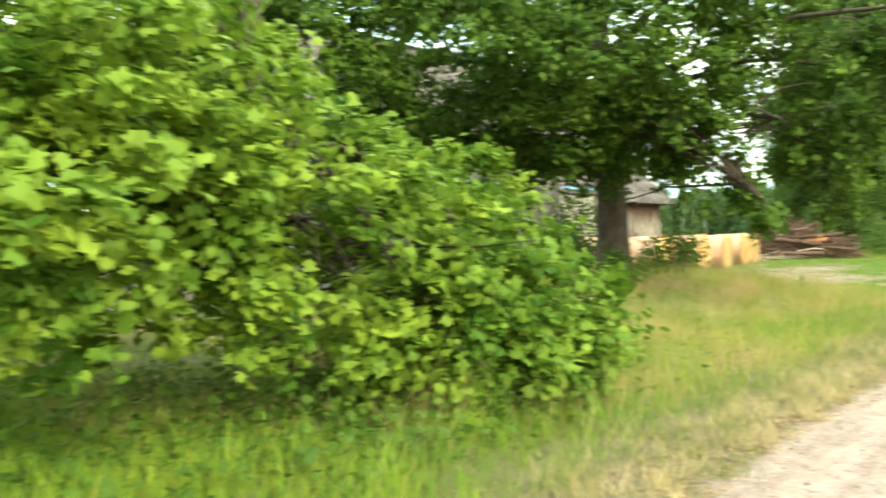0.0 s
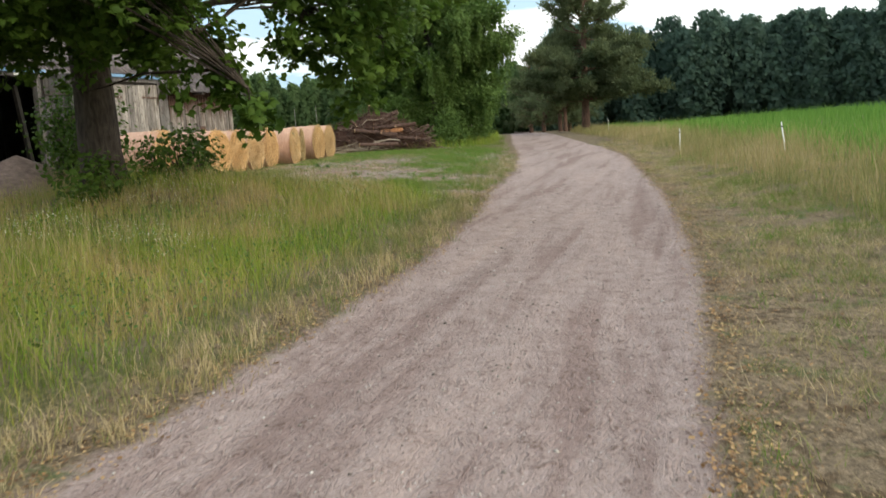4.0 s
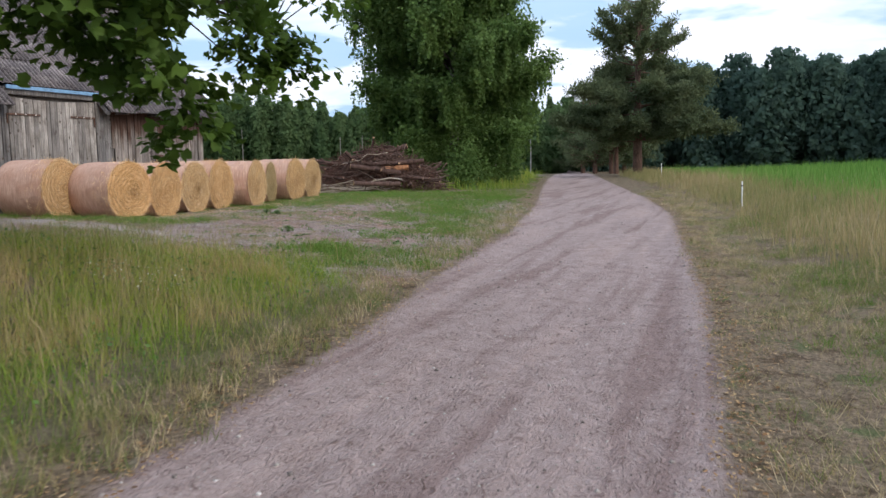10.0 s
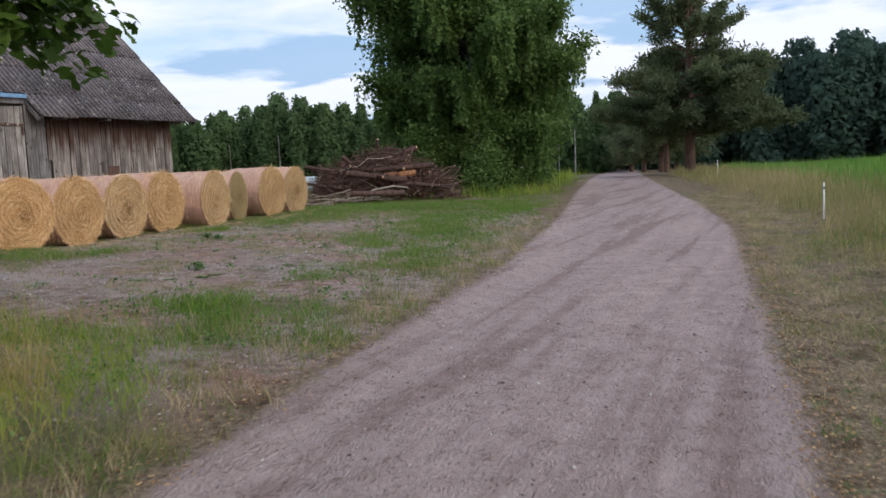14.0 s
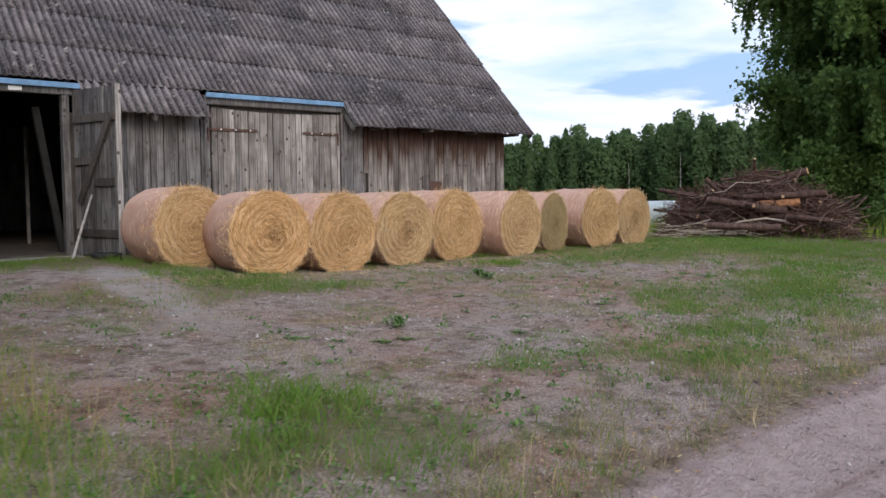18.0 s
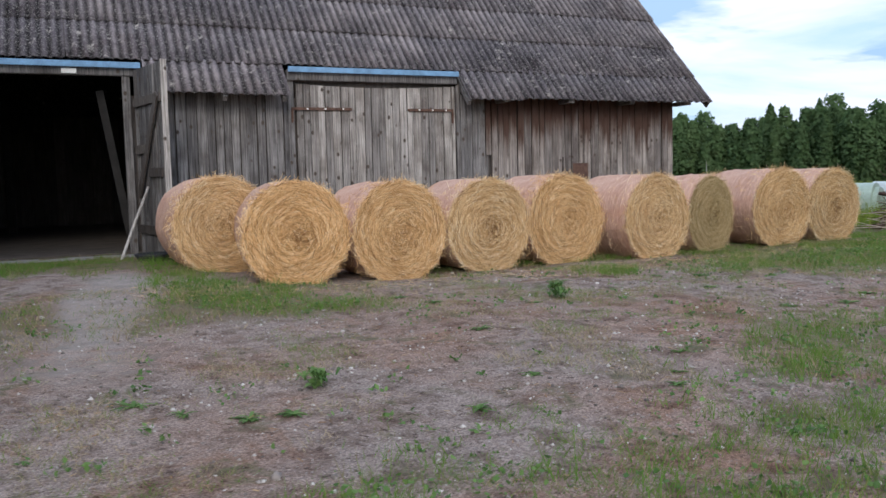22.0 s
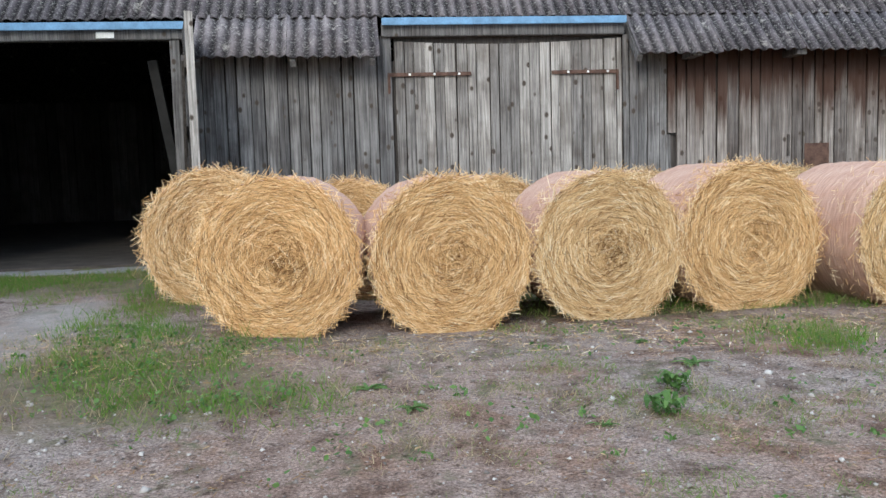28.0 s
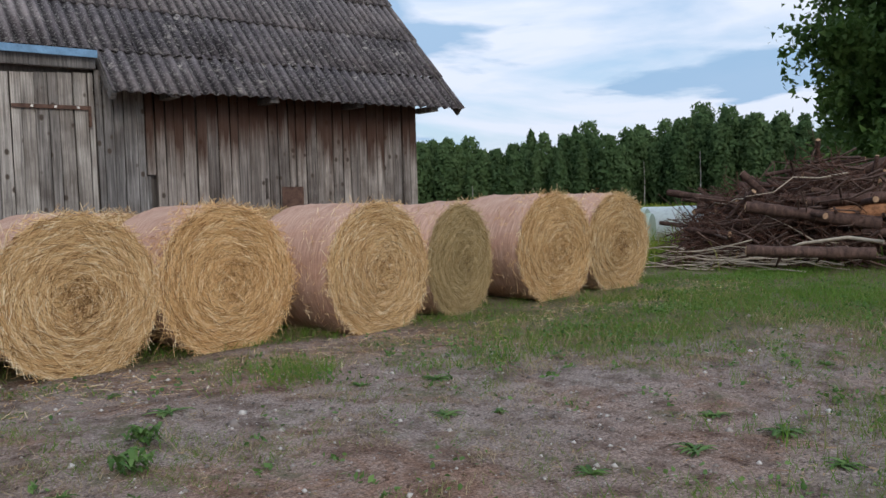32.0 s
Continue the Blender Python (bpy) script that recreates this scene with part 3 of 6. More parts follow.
def blades(xy, z, height, width, lean=0.35, tint=None, head=0.0, short=False):
    """Bent blades of three triangles each, or one for short grass; with head, the tip widens like a seed head."""
    n = len(xy)
    a = RNG.uniform(0, 2 * math.pi, n)
    side = np.stack([np.cos(a), np.sin(a), np.zeros(n)], -1)
    b = RNG.uniform(0, 2 * math.pi, n)
    off = np.stack([np.cos(b), np.sin(b), np.zeros(n)], -1) * (lean * height * RNG.uniform(0.2, 1.2, n))[:, None]
    base = np.column_stack([xy, z])
    up = np.zeros((n, 3))
    up[:, 2] = height
    w = side * (width * 0.5)[:, None]
    mid = base + up * 0.55 + off * 0.3
    tip = base + up * RNG.uniform(0.86, 1.0, n)[:, None] + off
    if short:
        return np.stack([base - w, base + w, tip], 1).reshape(-1, 3), np.arange(3 * n).reshape(n, 3), np.repeat(tint, 3)
    v = np.stack([base - w, base + w, mid - w * (0.75 + head), mid + w * (0.75 + head), tip], 1).reshape(-1, 3)
    f = (np.array([[0, 1, 3], [0, 3, 2], [2, 3, 4]])[None] + (np.arange(n) * 5)[:, None, None]).reshape(-1, 3)
    t = RNG.uniform(0, 1, n) if tint is None else tint
    return v, f, np.repeat(t, 5)


# ---- ground and road ----
LEFT_EDGE = ((-60, 2.1), (0, 2.1), (9.2, 2.1), (12.6, 2.05), (17.6, 2.4), (21.4, 2.95), (26.8, 3.4), (35.2, 4.75), (46.6, 7.0), (62.4, 9.9), (110, 18.5), (400, 70))
RIGHT_EDGE = ((-60, -0.95), (0, -0.95), (8.8, -0.9), (12.3, -0.97), (16.3, -0.85), (20.5, -0.6), (33.4, 0.7), (40.2, 2.0), (59.8, 6.7), (110, 15.7), (400, 67))


def along(line, x):
    p = np.array(line, float)
    return np.interp(x, p[:, 0], p[:, 1])


TABLE = np.random.default_rng(3).uniform(0, 1, (256, 256))


def value_noise(x, y, scale):
    x, y = np.asarray(x, float) * scale + 1000, np.asarray(y, float) * scale + 1000
    i, j = np.floor(x).astype(int), np.floor(y).astype(int)
    u, v = x - i, y - j
    u, v = u * u * (3 - 2 * u), v * v * (3 - 2 * v)
    g = lambda a, b: TABLE[a % 256, b % 256]
    return (g(i, j) * (1 - u) + g(i + 1, j) * u) * (1 - v) + (g(i, j + 1) * (1 - u) + g(i + 1, j + 1) * u) * v


def fractal(x, y, scale):
    return 0.55 * value_noise(x, y, scale) + 0.3 * value_noise(x, y, scale * 2.3) + 0.15 * value_noise(x, y, scale * 5.1)


def height(x, y):
    x, y = np.asarray(x, float), np.asarray(y, float)
    xc, yc = np.clip(x, -10, 60), np.clip(y, -1.2, 15 - 9 * smooth01(x, 44, 62))
    z = -0.037 + 0.00665 * xc + 0.0377 * yc - 0.042 * np.maximum(yc - 10.4, 0) * smooth01(x, 24.6, 27.0)
    z = z - 0.42 * smooth01(x, 62, 98)
    d = along(RIGHT_EDGE, x) - y
    z = z + 0.36 * smooth01(d, 0.6, 4.5) * smooth01(x, 8, 24) * (1 - smooth01(x, 48, 62))
    z = z + 0.45 * smooth01(d, 4, 16) * smooth01(x, 12, 40) * (1 - smooth01(x, 62, 90)) * (1 - smooth01(d, 26, 60))
    z = z + 0.6 * np.exp(-(((x - 16.9) / 2.7) ** 2) - (((y - 8.0) / 2.7) ** 2))
    z = z + 0.06 * np.exp(-(((x - 24.2) / 2.2) ** 2) - (((y - 12.6) / 2.4) ** 2))
    z = z - 0.3 * smooth01(y, 13.5, 19) * smooth01(x, 37, 42)
    z = z + 0.05 * (fractal(x, y, 0.5) - 0.5) * (1 - smooth01(np.hypot(x, y), 70, 110))
    inside = smooth01(y, along(RIGHT_EDGE, x), along(RIGHT_EDGE, x) + 0.5) * smooth01(along(LEFT_EDGE, x) - y, 0, 0.5)
    z = z - 0.05 * inside
    z = z + 0.025 * (value_noise(x, y, 2.6) - 0.5)
    return z


def ground_at(x, y):
    return float(height(np.array([x]), np.array([y]))[0])


def soil_mask(x, y):
    m = smooth01(x, 17.8, 20.5) * (1 - smooth01(x, 33.5, 37)) * smooth01(y - along(LEFT_EDGE, x), -0.2, 0.5) * (1 - smooth01(y - 2.0 * (1 - smooth01(x, 26, 29)), 11.7, 12.8))
    m = m * (1 - 0.5 * np.exp(-(((x - 30.6) / 2.4) ** 2) - (((y - 6.3) / 1.2) ** 2)))
    m = m * (1 - 0.8 * np.exp(-(((x - 22.2) / 1.5) ** 2) - (((y - 4.7) / 0.8) ** 2)))
    m = m * (1 - 0.55 * np.exp(-(((x - 24.2) / 2.0) ** 2) - (((y - 10.4) / 1.1) ** 2)))
    m = m * (1 - 0.9 * smooth01(y + 0.5 * (fractal(x, y, 0.9) - 0.5), 9.1, 10.2) * smooth01(x, 30.8, 33.0))
    m = m * (0.35 + 1.1 * fractal(x, y, 0.55))
    return np.clip(m, 0, 1)


xs = np.concatenate([-60 - np.geomspace(400, 6, 14) + 6, np.linspace(-58, -5, 40, endpoint=False), np.arange(-5, 62, 0.2), 62 + np.geomspace(0.3, 420, 40)])
ys = np.concatenate([-12 - np.geomspace(450, 0.4, 36), np.arange(-12, 20, 0.2), 20 + np.geomspace(0.3, 450, 36)])
gx, gy = np.meshgrid(xs, ys, indexing="ij")
gz = height(gx, gy)
road = smooth01(gy - along(RIGHT_EDGE, gx), -0.35, 0.35) * smooth01(along(LEFT_EDGE, gx) - gy, -0.35, 0.35)
dry = np.maximum(smooth01(gy - along(LEFT_EDGE, gx), -0.3, 0.0) * (1 - smooth01(gy - along(LEFT_EDGE, gx), 0.35, 1.1)),
                 smooth01(along(RIGHT_EDGE, gx) - gy, -0.3, 0.1) * (1 - 0.55 * smooth01(along(RIGHT_EDGE, gx) - gy, 1.0, 2.6)) * (1 - smooth01(along(RIGHT_EDGE, gx) - gy, 3.5, 6)))
soil = soil_mask(gx, gy)
pale = np.exp(-(((gx - 23.72 - 0.12 * (gy - 11)) / 0.55) ** 2) - (((gy - 11.6) / 2.6) ** 2)) + 0.3 * np.exp(-(((gx - 23.6) / 2.4) ** 2) - (((gy - 8.6) / 0.8) ** 2))
ny = len(ys)
ii, jj = np.meshgrid(np.arange(len(xs) - 1), np.arange(ny - 1), indexing="ij")
quads = np.stack([ii * ny + jj, (ii + 1) * ny + jj, (ii + 1) * ny + jj + 1, ii * ny + jj + 1], -1).reshape(-1, 4)
cx, cy = (xs[:-1] + xs[1:])[:, None] / 2 + 0 * ys[None, :-1], (ys[:-1] + ys[1:])[None] / 2 + 0 * xs[:-1, None]
on_road = ((cy > along(RIGHT_EDGE, cx)) & (cy < along(LEFT_EDGE, cx))).ravel()
all_v = np.stack([gx, gy, gz], -1).reshape(-1, 3)


def sheet(name, keep, label, category):
    used, inv = np.unique(quads[keep], return_inverse=True)
    me = mesh_from(name, all_v[used], inv.reshape(-1, 4), True, road=road.ravel()[used], dry=dry.ravel()[used], soil=soil.ravel()[used], pale=pale.ravel()[used])
    return tagged(add(name, me, GROUND), label, category, kind="structure")


sheet("ground", ~on_road, "uneven farmyard ground of trodden soil, turf and dry verge", "ground")
sheet("road", on_road, "pale sandy gravel farm track with faint wheel ruts", "road")


def spots(n, x0, x1, y0, y1, weight=None):
    x, y = RNG.uniform(x0, x1, n), RNG.uniform(y0, y1, n)
    if weight is not None:
        k = RNG.uniform(0, 1, n) < weight(x, y)
        x, y = x[k], y[k]
    return np.column_stack([x, y])


def lawn_of(name, material, xy, hmean, hvar, width, lean, tint, label, head=0.0, own=None):
    z = height(xy[:, 0], xy[:, 1]) - 0.01
    h = np.maximum(hmean * (0.55 + 0.9 * fractal(xy[:, 0], xy[:, 1] + 31, 1.1)) * (1 + hvar * RNG.normal(size=len(xy))), 0.015)
    t = tint(xy[:, 0], xy[:, 1]) + RNG.normal(size=len(xy)) * (0.15 if own is None else 0.12)
    if own is not None:
        t, h = t + own, h * (1 + 0.45 * np.abs(own))
    v, f, t = blades(xy, z, h, width * RNG.uniform(0.6, 1.3, len(xy)), lean, np.clip(t, 0, 1), head, hmean < 0.09 or width > 0.03)
    me = mesh_from(name, v, f, False, tint=t)
    return tagged(add(name, me, material), label, "grass", kind="stuff")


def tussocks(n, per, spread, x0, x1, y0, y1, weight):
    """Blades in small tussocks, each with a shade of its own."""
    c = spots(n, x0, x1, y0, y1, weight)
    size = RNG.gamma(3.0, 1 / 3.0, len(c))
    m = np.maximum((per * size).astype(int), 3)
    r = np.repeat(spread * np.sqrt(size), m)
    xy = np.repeat(c, m, 0) + RNG.normal(size=(m.sum(), 2)) * r[:, None]
    return xy, np.repeat(RNG.normal(size=len(c)) * 0.4, m)


left = lambda x, y: y - along(LEFT_EDGE, x)
right = lambda x, y: along(RIGHT_EDGE, x) - y

# tall meadow grass on the bank under the maple
bank = lambda x, y: smooth01(left(x, y), 0.5, 1.9) * (1 - smooth01(x, 18.2 + 2.2 * fractal(x, y, 0.8) - 0.25 * np.maximum(y - 8, 0), 20.4 + 1.3 * smooth01(y, 3.4, 4.6))) * (1 - smooth01(y, 12, 15))
xy = spots(290000, 2.5, 22, 2.4, 14, lambda x, y: bank(x, y) * (0.35 + 0.65 * fractal(x, y, 0.9)) * np.where(y > 8.5, 0.3, 1))
# lower tint at small x puts the young maple's shade into the blades
lawn_of("meadow_grass", GRASS, xy, 0.175, 0.55, 0.0055, 0.85, lambda x, y: -0.18 - 0.2 * (1 - smooth01(x, 5, 8)) + 0.9 * fractal(x + 3, y, 0.6) + 0.45 * smooth01(fractal(x, y + 8, 1.3), 0.45, 0.65), "tall green and straw-coloured meadow grass on the bank")
xy = spots(26000, 3, 22, 3.0, 12, lambda x, y: bank(x, y) * smooth01(fractal(x + 9, y, 0.5), 0.35, 0.7))
lawn_of("seed_stalks", DRY, xy, 0.40, 0.3, 0.0045, 0.45, lambda x, y: 0.45 + 0 * x, "thin dry seed stalks above the meadow grass", 0.35)
# broad-leaved herbs in the meadow, and a drift of small white flowers
xy = spots(30000, 3, 21.5, 2.6, 10, lambda x, y: bank(x, y) * smooth01(fractal(x + 21, y, 0.9), 0.42, 0.62))
p = np.column_stack([xy, height(xy[:, 0], xy[:, 1]) + RNG.uniform(0.03, 0.24, len(xy))])
tv, tf = leaf_shape("small")
v, f = scatter(tv, tf, p, frames_for(RNG.normal(size=p.shape) * 0.6 + [0, 0, 0.6]), RNG.uniform(0.018, 0.045, len(p)))
tagged(add("meadow_herbs", mesh_from("meadow_herbs", v, f), WEED), "low broad-leaved herbs among the meadow grass", "plants", kind="stuff")
xy = spots(5200, 11, 17.5, 4.3, 8, lambda x, y: bank(x, y) * smooth01(fractal(x + 5, y + 60, 0.9), 0.5, 0.7))
p = np.column_stack([xy, height(xy[:, 0], xy[:, 1]) + RNG.uniform(0.2, 0.36, len(xy))])
v, f = scatter(tv, tf, p, frames_for(RNG.normal(size=p.shape) * 0.4 + [0, 0, 0.7]), RNG.uniform(0.008, 0.02, len(p)))
tagged(add("white_flowers", mesh_from("white_flowers", v, f), FLOWER), "small white flowers scattered in the meadow grass", "flowers", kind="stuff")
# near bank, behind and beside the start of the walk
xy = spots(34000, -6, 4, 2.5, 11, lambda x, y: smooth01(left(x, y), 0.4, 1.6) * 0.9)
lawn_of("verge_grass", GRASS, xy, 0.3, 0.3, 0.012, 0.4, lambda x, y: -0.1 + 0.5 * fractal(x, y, 0.5), "green roadside grass under the maple")
# short dry fringe along the left edge of the track
xy, own = tussocks(15000, 13, 0.05, -2, 34, 1.7, 6.5, lambda x, y: smooth01(left(x, y), -0.15, 0.3) * (1 - smooth01(left(x, y), 0.5, 1.5)) * np.where(x > 19, 0.3, 1))
lawn_of("roadside_dry_grass", DRY, xy, 0.092, 0.5, 0.005, 0.9, lambda x, y: -0.12 + 0.85 * fractal(x, y, 1.2) - 0.3 * smooth01(left(x, y), 0.3, 1.0), "short trampled dry grass beside the track", 0.0, own)
# right-hand verge: mown and withered, then taller towards the fence
xy, own = tussocks(38000, 13, 0.07, 1, 46, -8, 2.5, lambda x, y: smooth01(right(x, y), -0.1, 0.6) * (1 - smooth01(right(x, y), 2.8, 4.5)) * (0.15 + 0.85 * smooth01(fractal(x, y, 1.3), 0.32, 0.62)) * np.where(x > 25, 0.7, 1))
lawn_of("withered_verge", DRY, xy, 0.07, 0.5, 0.006, 1.2, lambda x, y: -0.1 + 0.22 * smooth01(x, 7, 12) + 0.85 * fractal(x, y, 1.1), "short withered mown grass on the verge", 0.0, own)
xy, own = tussocks(26000, 12, 0.05, 1, 34, -7, 0.5, lambda x, y: smooth01(right(x, y), -0.05, 0.2) * (0.06 + smooth01(right(x, y), 0.6, 1.7)) * smooth01(fractal(x + 40, y, 0.8), 0.33, 0.54))
lawn_of("verge_green_tufts", LAWN, xy, 0.075, 0.45, 0.006, 0.9, lambda x, y: 0.1 + 0.5 * fractal(x, y, 1.4), "low green regrowth in the mown verge", 0.0, own)
xy = spots(120000, 12, 75, -10, 6, lambda x, y: smooth01(right(x, y), 1.0 + 1.2 * (1 - smooth01(x, 14, 28)), 2.6) * (1 - smooth01(right(x, y), 4.2, 6.5)))
lawn_of("tall_dry_grass", DRY, xy, 0.4, 0.35, 0.011, 0.5, lambda x, y: -0.05 + 0.95 * fractal(x, y, 0.4), "tall straw-coloured grass along the fence line")
# green crop beyond the fence
xy = spots(210000, 14, 110, -48, 4, lambda x, y: smooth01(right(x, y), 3.6, 5.2) * (1 - 0.6 * smooth01(x, 60, 110)) * (1 - 0.5 * smooth01(-y, 10, 40)))
lawn_of("green_crop", CROP, xy[:90000], 0.55, 0.15, 0.035, 0.35, lambda x, y: 0.1 + 0.7 * fractal(x, y, 0.12), "dense green crop on the rising field")
# yard: patchy low grass
dusty = lambda x, y: np.exp(-(((x - 23.72 - 0.12 * (y - 11)) / 0.6) ** 2) - (((y - 11.6) / 2.6) ** 2))
yard = lambda x, y: (1 - 0.95 * smooth01(dusty(x, y), 0.25, 0.6)) * smooth01(x, 17, 19.5) * smooth01(left(x, y), 0.1, 0.9) * np.clip(1.15 - 1.35 * soil_mask(x, y), 0.0, 1) * (1 - smooth01(y, 15.6, 16.3))
xy, own = tussocks(70000, 10, 0.055, 17.5, 40, 2.5, 16, lambda x, y: yard(x, y) * (0.08 + 0.92 * smooth01(fractal(x, y, 1.1), 0.4, 0.62)))
lawn_of("yard_grass", LAWN, xy, 0.06, 0.5, 0.0085, 1.0, lambda x, y: 1.0 - 0.9 * fractal(x, y, 0.6) - 0.55 * smooth01(x, 34, 37) - 0.12 * smooth01(y, 8.5, 10.5), "patchy low grass over the yard soil", 0.0, own)
xy = spots(120000, 38, 60, 4, 18, lambda x, y: yard(x, y) * (0.15 + 0.85 * smooth01(fractal(x, y, 0.8), 0.3, 0.6)))
lawn_of("far_yard_grass", LAWN, xy, 0.07, 0.4, 0.014, 0.8, lambda x, y: 0.15 + 0.45 * fractal(x, y, 0.5), "low green grass beyond the yard")
# withered tufts that creep over the bare soil
xy, own = tussocks(38000, 10, 0.045, 18.5, 36, 3.2, 12, lambda x, y: smooth01(left(x, y), 0.2, 0.9) * soil_mask(x, y) * smooth01(fractal(x + 70, y + 12, 1.5), 0.44, 0.66))
lawn_of("yard_tufts", LAWN, xy, 0.032, 0.6, 0.006, 1.3, lambda x, y: 0.95 - 0.85 * smooth01(fractal(x + 33, y, 0.9), 0.35, 0.7), "withered low tufts creeping over bare soil", 0.0, own)
GREEN = ((22.3, 5.7, 0.55), (22.5, 5.05, 0.6), (22.25, 4.2, 0.5), (21.6, 4.4, 0.6), (23.0, 3.2, 0.5), (22.7, 2.95, 0.4), (24.75, 5.3, 0.3), (28.4, 6.0, 0.6), (26.4, 4.6, 0.5), (30.0, 5.6, 0.8), (34.2, 6.9, 1.2), (25.0, 5.4, 0.35),
         (24.7, 5.3, 0.3), (29.0, 6.6, 0.7), (27.6, 5.3, 0.7), (26.75, 4.9, 0.5), (26.2, 4.5, 0.4), (22.3, 14.4, 0.6), (24.9, 12.0, 0.45), (25.0, 11.0, 0.5), (25.6, 10.4, 0.5), (24.6, 14.6, 0.4), (24.75, 13.0, 0.45), (24.6, 12.5, 0.4), (24.4, 13.8, 0.35), (25.6, 11.5, 0.4), (21.8, 3.4, 0.4), (22.9, 3.2, 0.4), (27.8, 5.5, 0.6), (31.2, 6.3, 0.9), (32.6, 7.0, 0.9), (20.6, 5.6, 0.7), (36.5, 9.6, 1.6), (31.4, 10.6, 0.6), (33.0, 10.4, 0.8), (35.0, 10.6, 1.0), (29.9, 10.9, 0.4))
clump = lambda x, y: np.maximum.reduce([np.exp(-(((x - a) / r) ** 2) - (((y - b) / r) ** 2)) for a, b, r in GREEN])
xy, own = tussocks(38000, 14, 0.06, 18, 38.5, 3, 15, lambda x, y: clump(x, y) * smooth01(fractal(x, y + 17, 2.2), 0.3, 0.6) * (1 - smooth01(-left(x, y), -0.3, 0.0)))
lawn_of("grass_clumps", LAWN, xy, 0.08, 0.5, 0.007, 0.7, lambda x, y: -0.15 + 0.55 * fractal(x, y, 1.5), "fresh green clumps of grass in the yard", 0.0, own * 0.6)
near = lambda x, y: np.exp(-(((x - 22.6) / 0.42) ** 2) - (((y - 5.35) / 0.4) ** 2)) + 0.7 * np.exp(-(((x - 22.1) / 0.3) ** 2) - (((y - 5.0) / 0.25) ** 2))
xy, own = tussocks(900, 14, 0.06, 21.3, 23.8, 4.3, 6.6, lambda x, y: near(x, y) * 0.7)
lawn_of("tall_green_clump", LAWN, xy, 0.1, 0.5, 0.011, 1.0, lambda x, y: -0.1 + 0.6 * fractal(x, y, 1.5), "taller fresh green grass and weeds at the yard's edge", 0.0, own * 0.5)
# grass at the foot of the brush pile, the birch and the far roadside
xy = spots(60000, 36, 62, 6, 22, lambda x, y: smooth01(left(x, y), 0.5, 2.0) * (0.3 + 0.7 * fractal(x, y, 0.5)) * smooth01(x + y * 0.5, 44, 49))
lawn_of("rough_grass", GRASS, xy, 0.35, 0.4, 0.02, 0.4, lambda x, y: 0.05 + 0.6 * fractal(x, y, 0.4), "rough green grass round the brush pile and birch")
xy = spots(70000, 45, 130, 5, 75, lambda x, y: smooth01(left(x, y), 1.0, 4.0) * 0.8)
lawn_of("far_meadow", GRASS, xy[:30000], 0.5, 0.3, 0.06, 0.4, lambda x, y: 0.1 + 0.5 * fractal(x, y, 0.2), "far green meadow before the woods")

# loose stones on track and yard
n_stones = 30000
sx = RNG.uniform(-1, 40, n_stones)
sy = np.where(RNG.uniform(size=n_stones) < 0.28, RNG.uniform(0, 1, n_stones) * (along(LEFT_EDGE, sx) - along(RIGHT_EDGE, sx)) + along(RIGHT_EDGE, sx), RNG.uniform(3, 12, n_stones))
keep = (sy < along(LEFT_EDGE, sx)) | (soil_mask(sx, sy) > 0.4)
sx, sy = sx[keep], sy[keep]
ico_v = np.array([(0, 0, 0.7), (0.9, 0, 0), (0, 0.8, 0), (-0.9, 0.1, 0), (0.1, -0.9, 0), (0, 0, -0.4)])
ico_f = [(0, 1, 2), (0, 2, 3), (0, 3, 4), (0, 4, 1), (5, 2, 1), (5, 3, 2), (5, 4, 3), (5, 1, 4)]
v, f = scatter(ico_v, ico_f, np.column_stack([sx, sy, height(sx, sy)]), frames_for(np.column_stack([RNG.normal(size=(len(sx), 2)) * 0.3, np.ones(len(sx))])), RNG.gamma(1.4, 0.0036, len(sx)) + 0.0035)
pebble = Nodes("pebbles", 0.85, 0.2)
PEBBLE = pebble.done(pebble.ramp(pebble.rand(island=True), [(0, (0.10, 0.085, 0.075)), (0.4, (0.25, 0.21, 0.185)), (0.8, (0.40, 0.36, 0.32)), (1, (0.58, 0.54, 0.5))]))
tagged(add("loose_stones", mesh_from("loose_stones", v, f), PEBBLE), "small pale stones scattered over track and yard", "stones", kind="stuff")

# ---- barn ----
WALL_Y, CORNER_X, EAVE_Y, EAVE_Z, PITCH = 16.57, 35.42, 16.08, 3.295, 1.03
WEST_X, BACK_Y, FLOOR = 16.2, 28.0, 0.66
RIDGE_Y = (WALL_Y + BACK_Y) / 2
roof_z = lambda y: EAVE_Z + PITCH * (y - EAVE_Y)
barn = thing("barn", "long weathered grey plank barn with a corrugated roof", "barn")

BOARD_ME = {}


def board_mesh(k, material):
    """A sawn board one metre wide and high to be scaled, with slightly uneven edges."""
    if (k, material.name) not in BOARD_ME:
        bm = box(1, 1, 1, (0, 0, 0.5))
        for v in bm.verts:
            v.co.x += RNG.uniform(-0.04, 0.04)
            v.co.y += RNG.uniform(-0.15, 0.15)
        me = bpy.data.meshes.new("board")
        bm.to_mesh(me)
        bm.free()
        me.materials.append(material)
        BOARD_ME[k, material.name] = me
    return BOARD_ME[k, material.name]


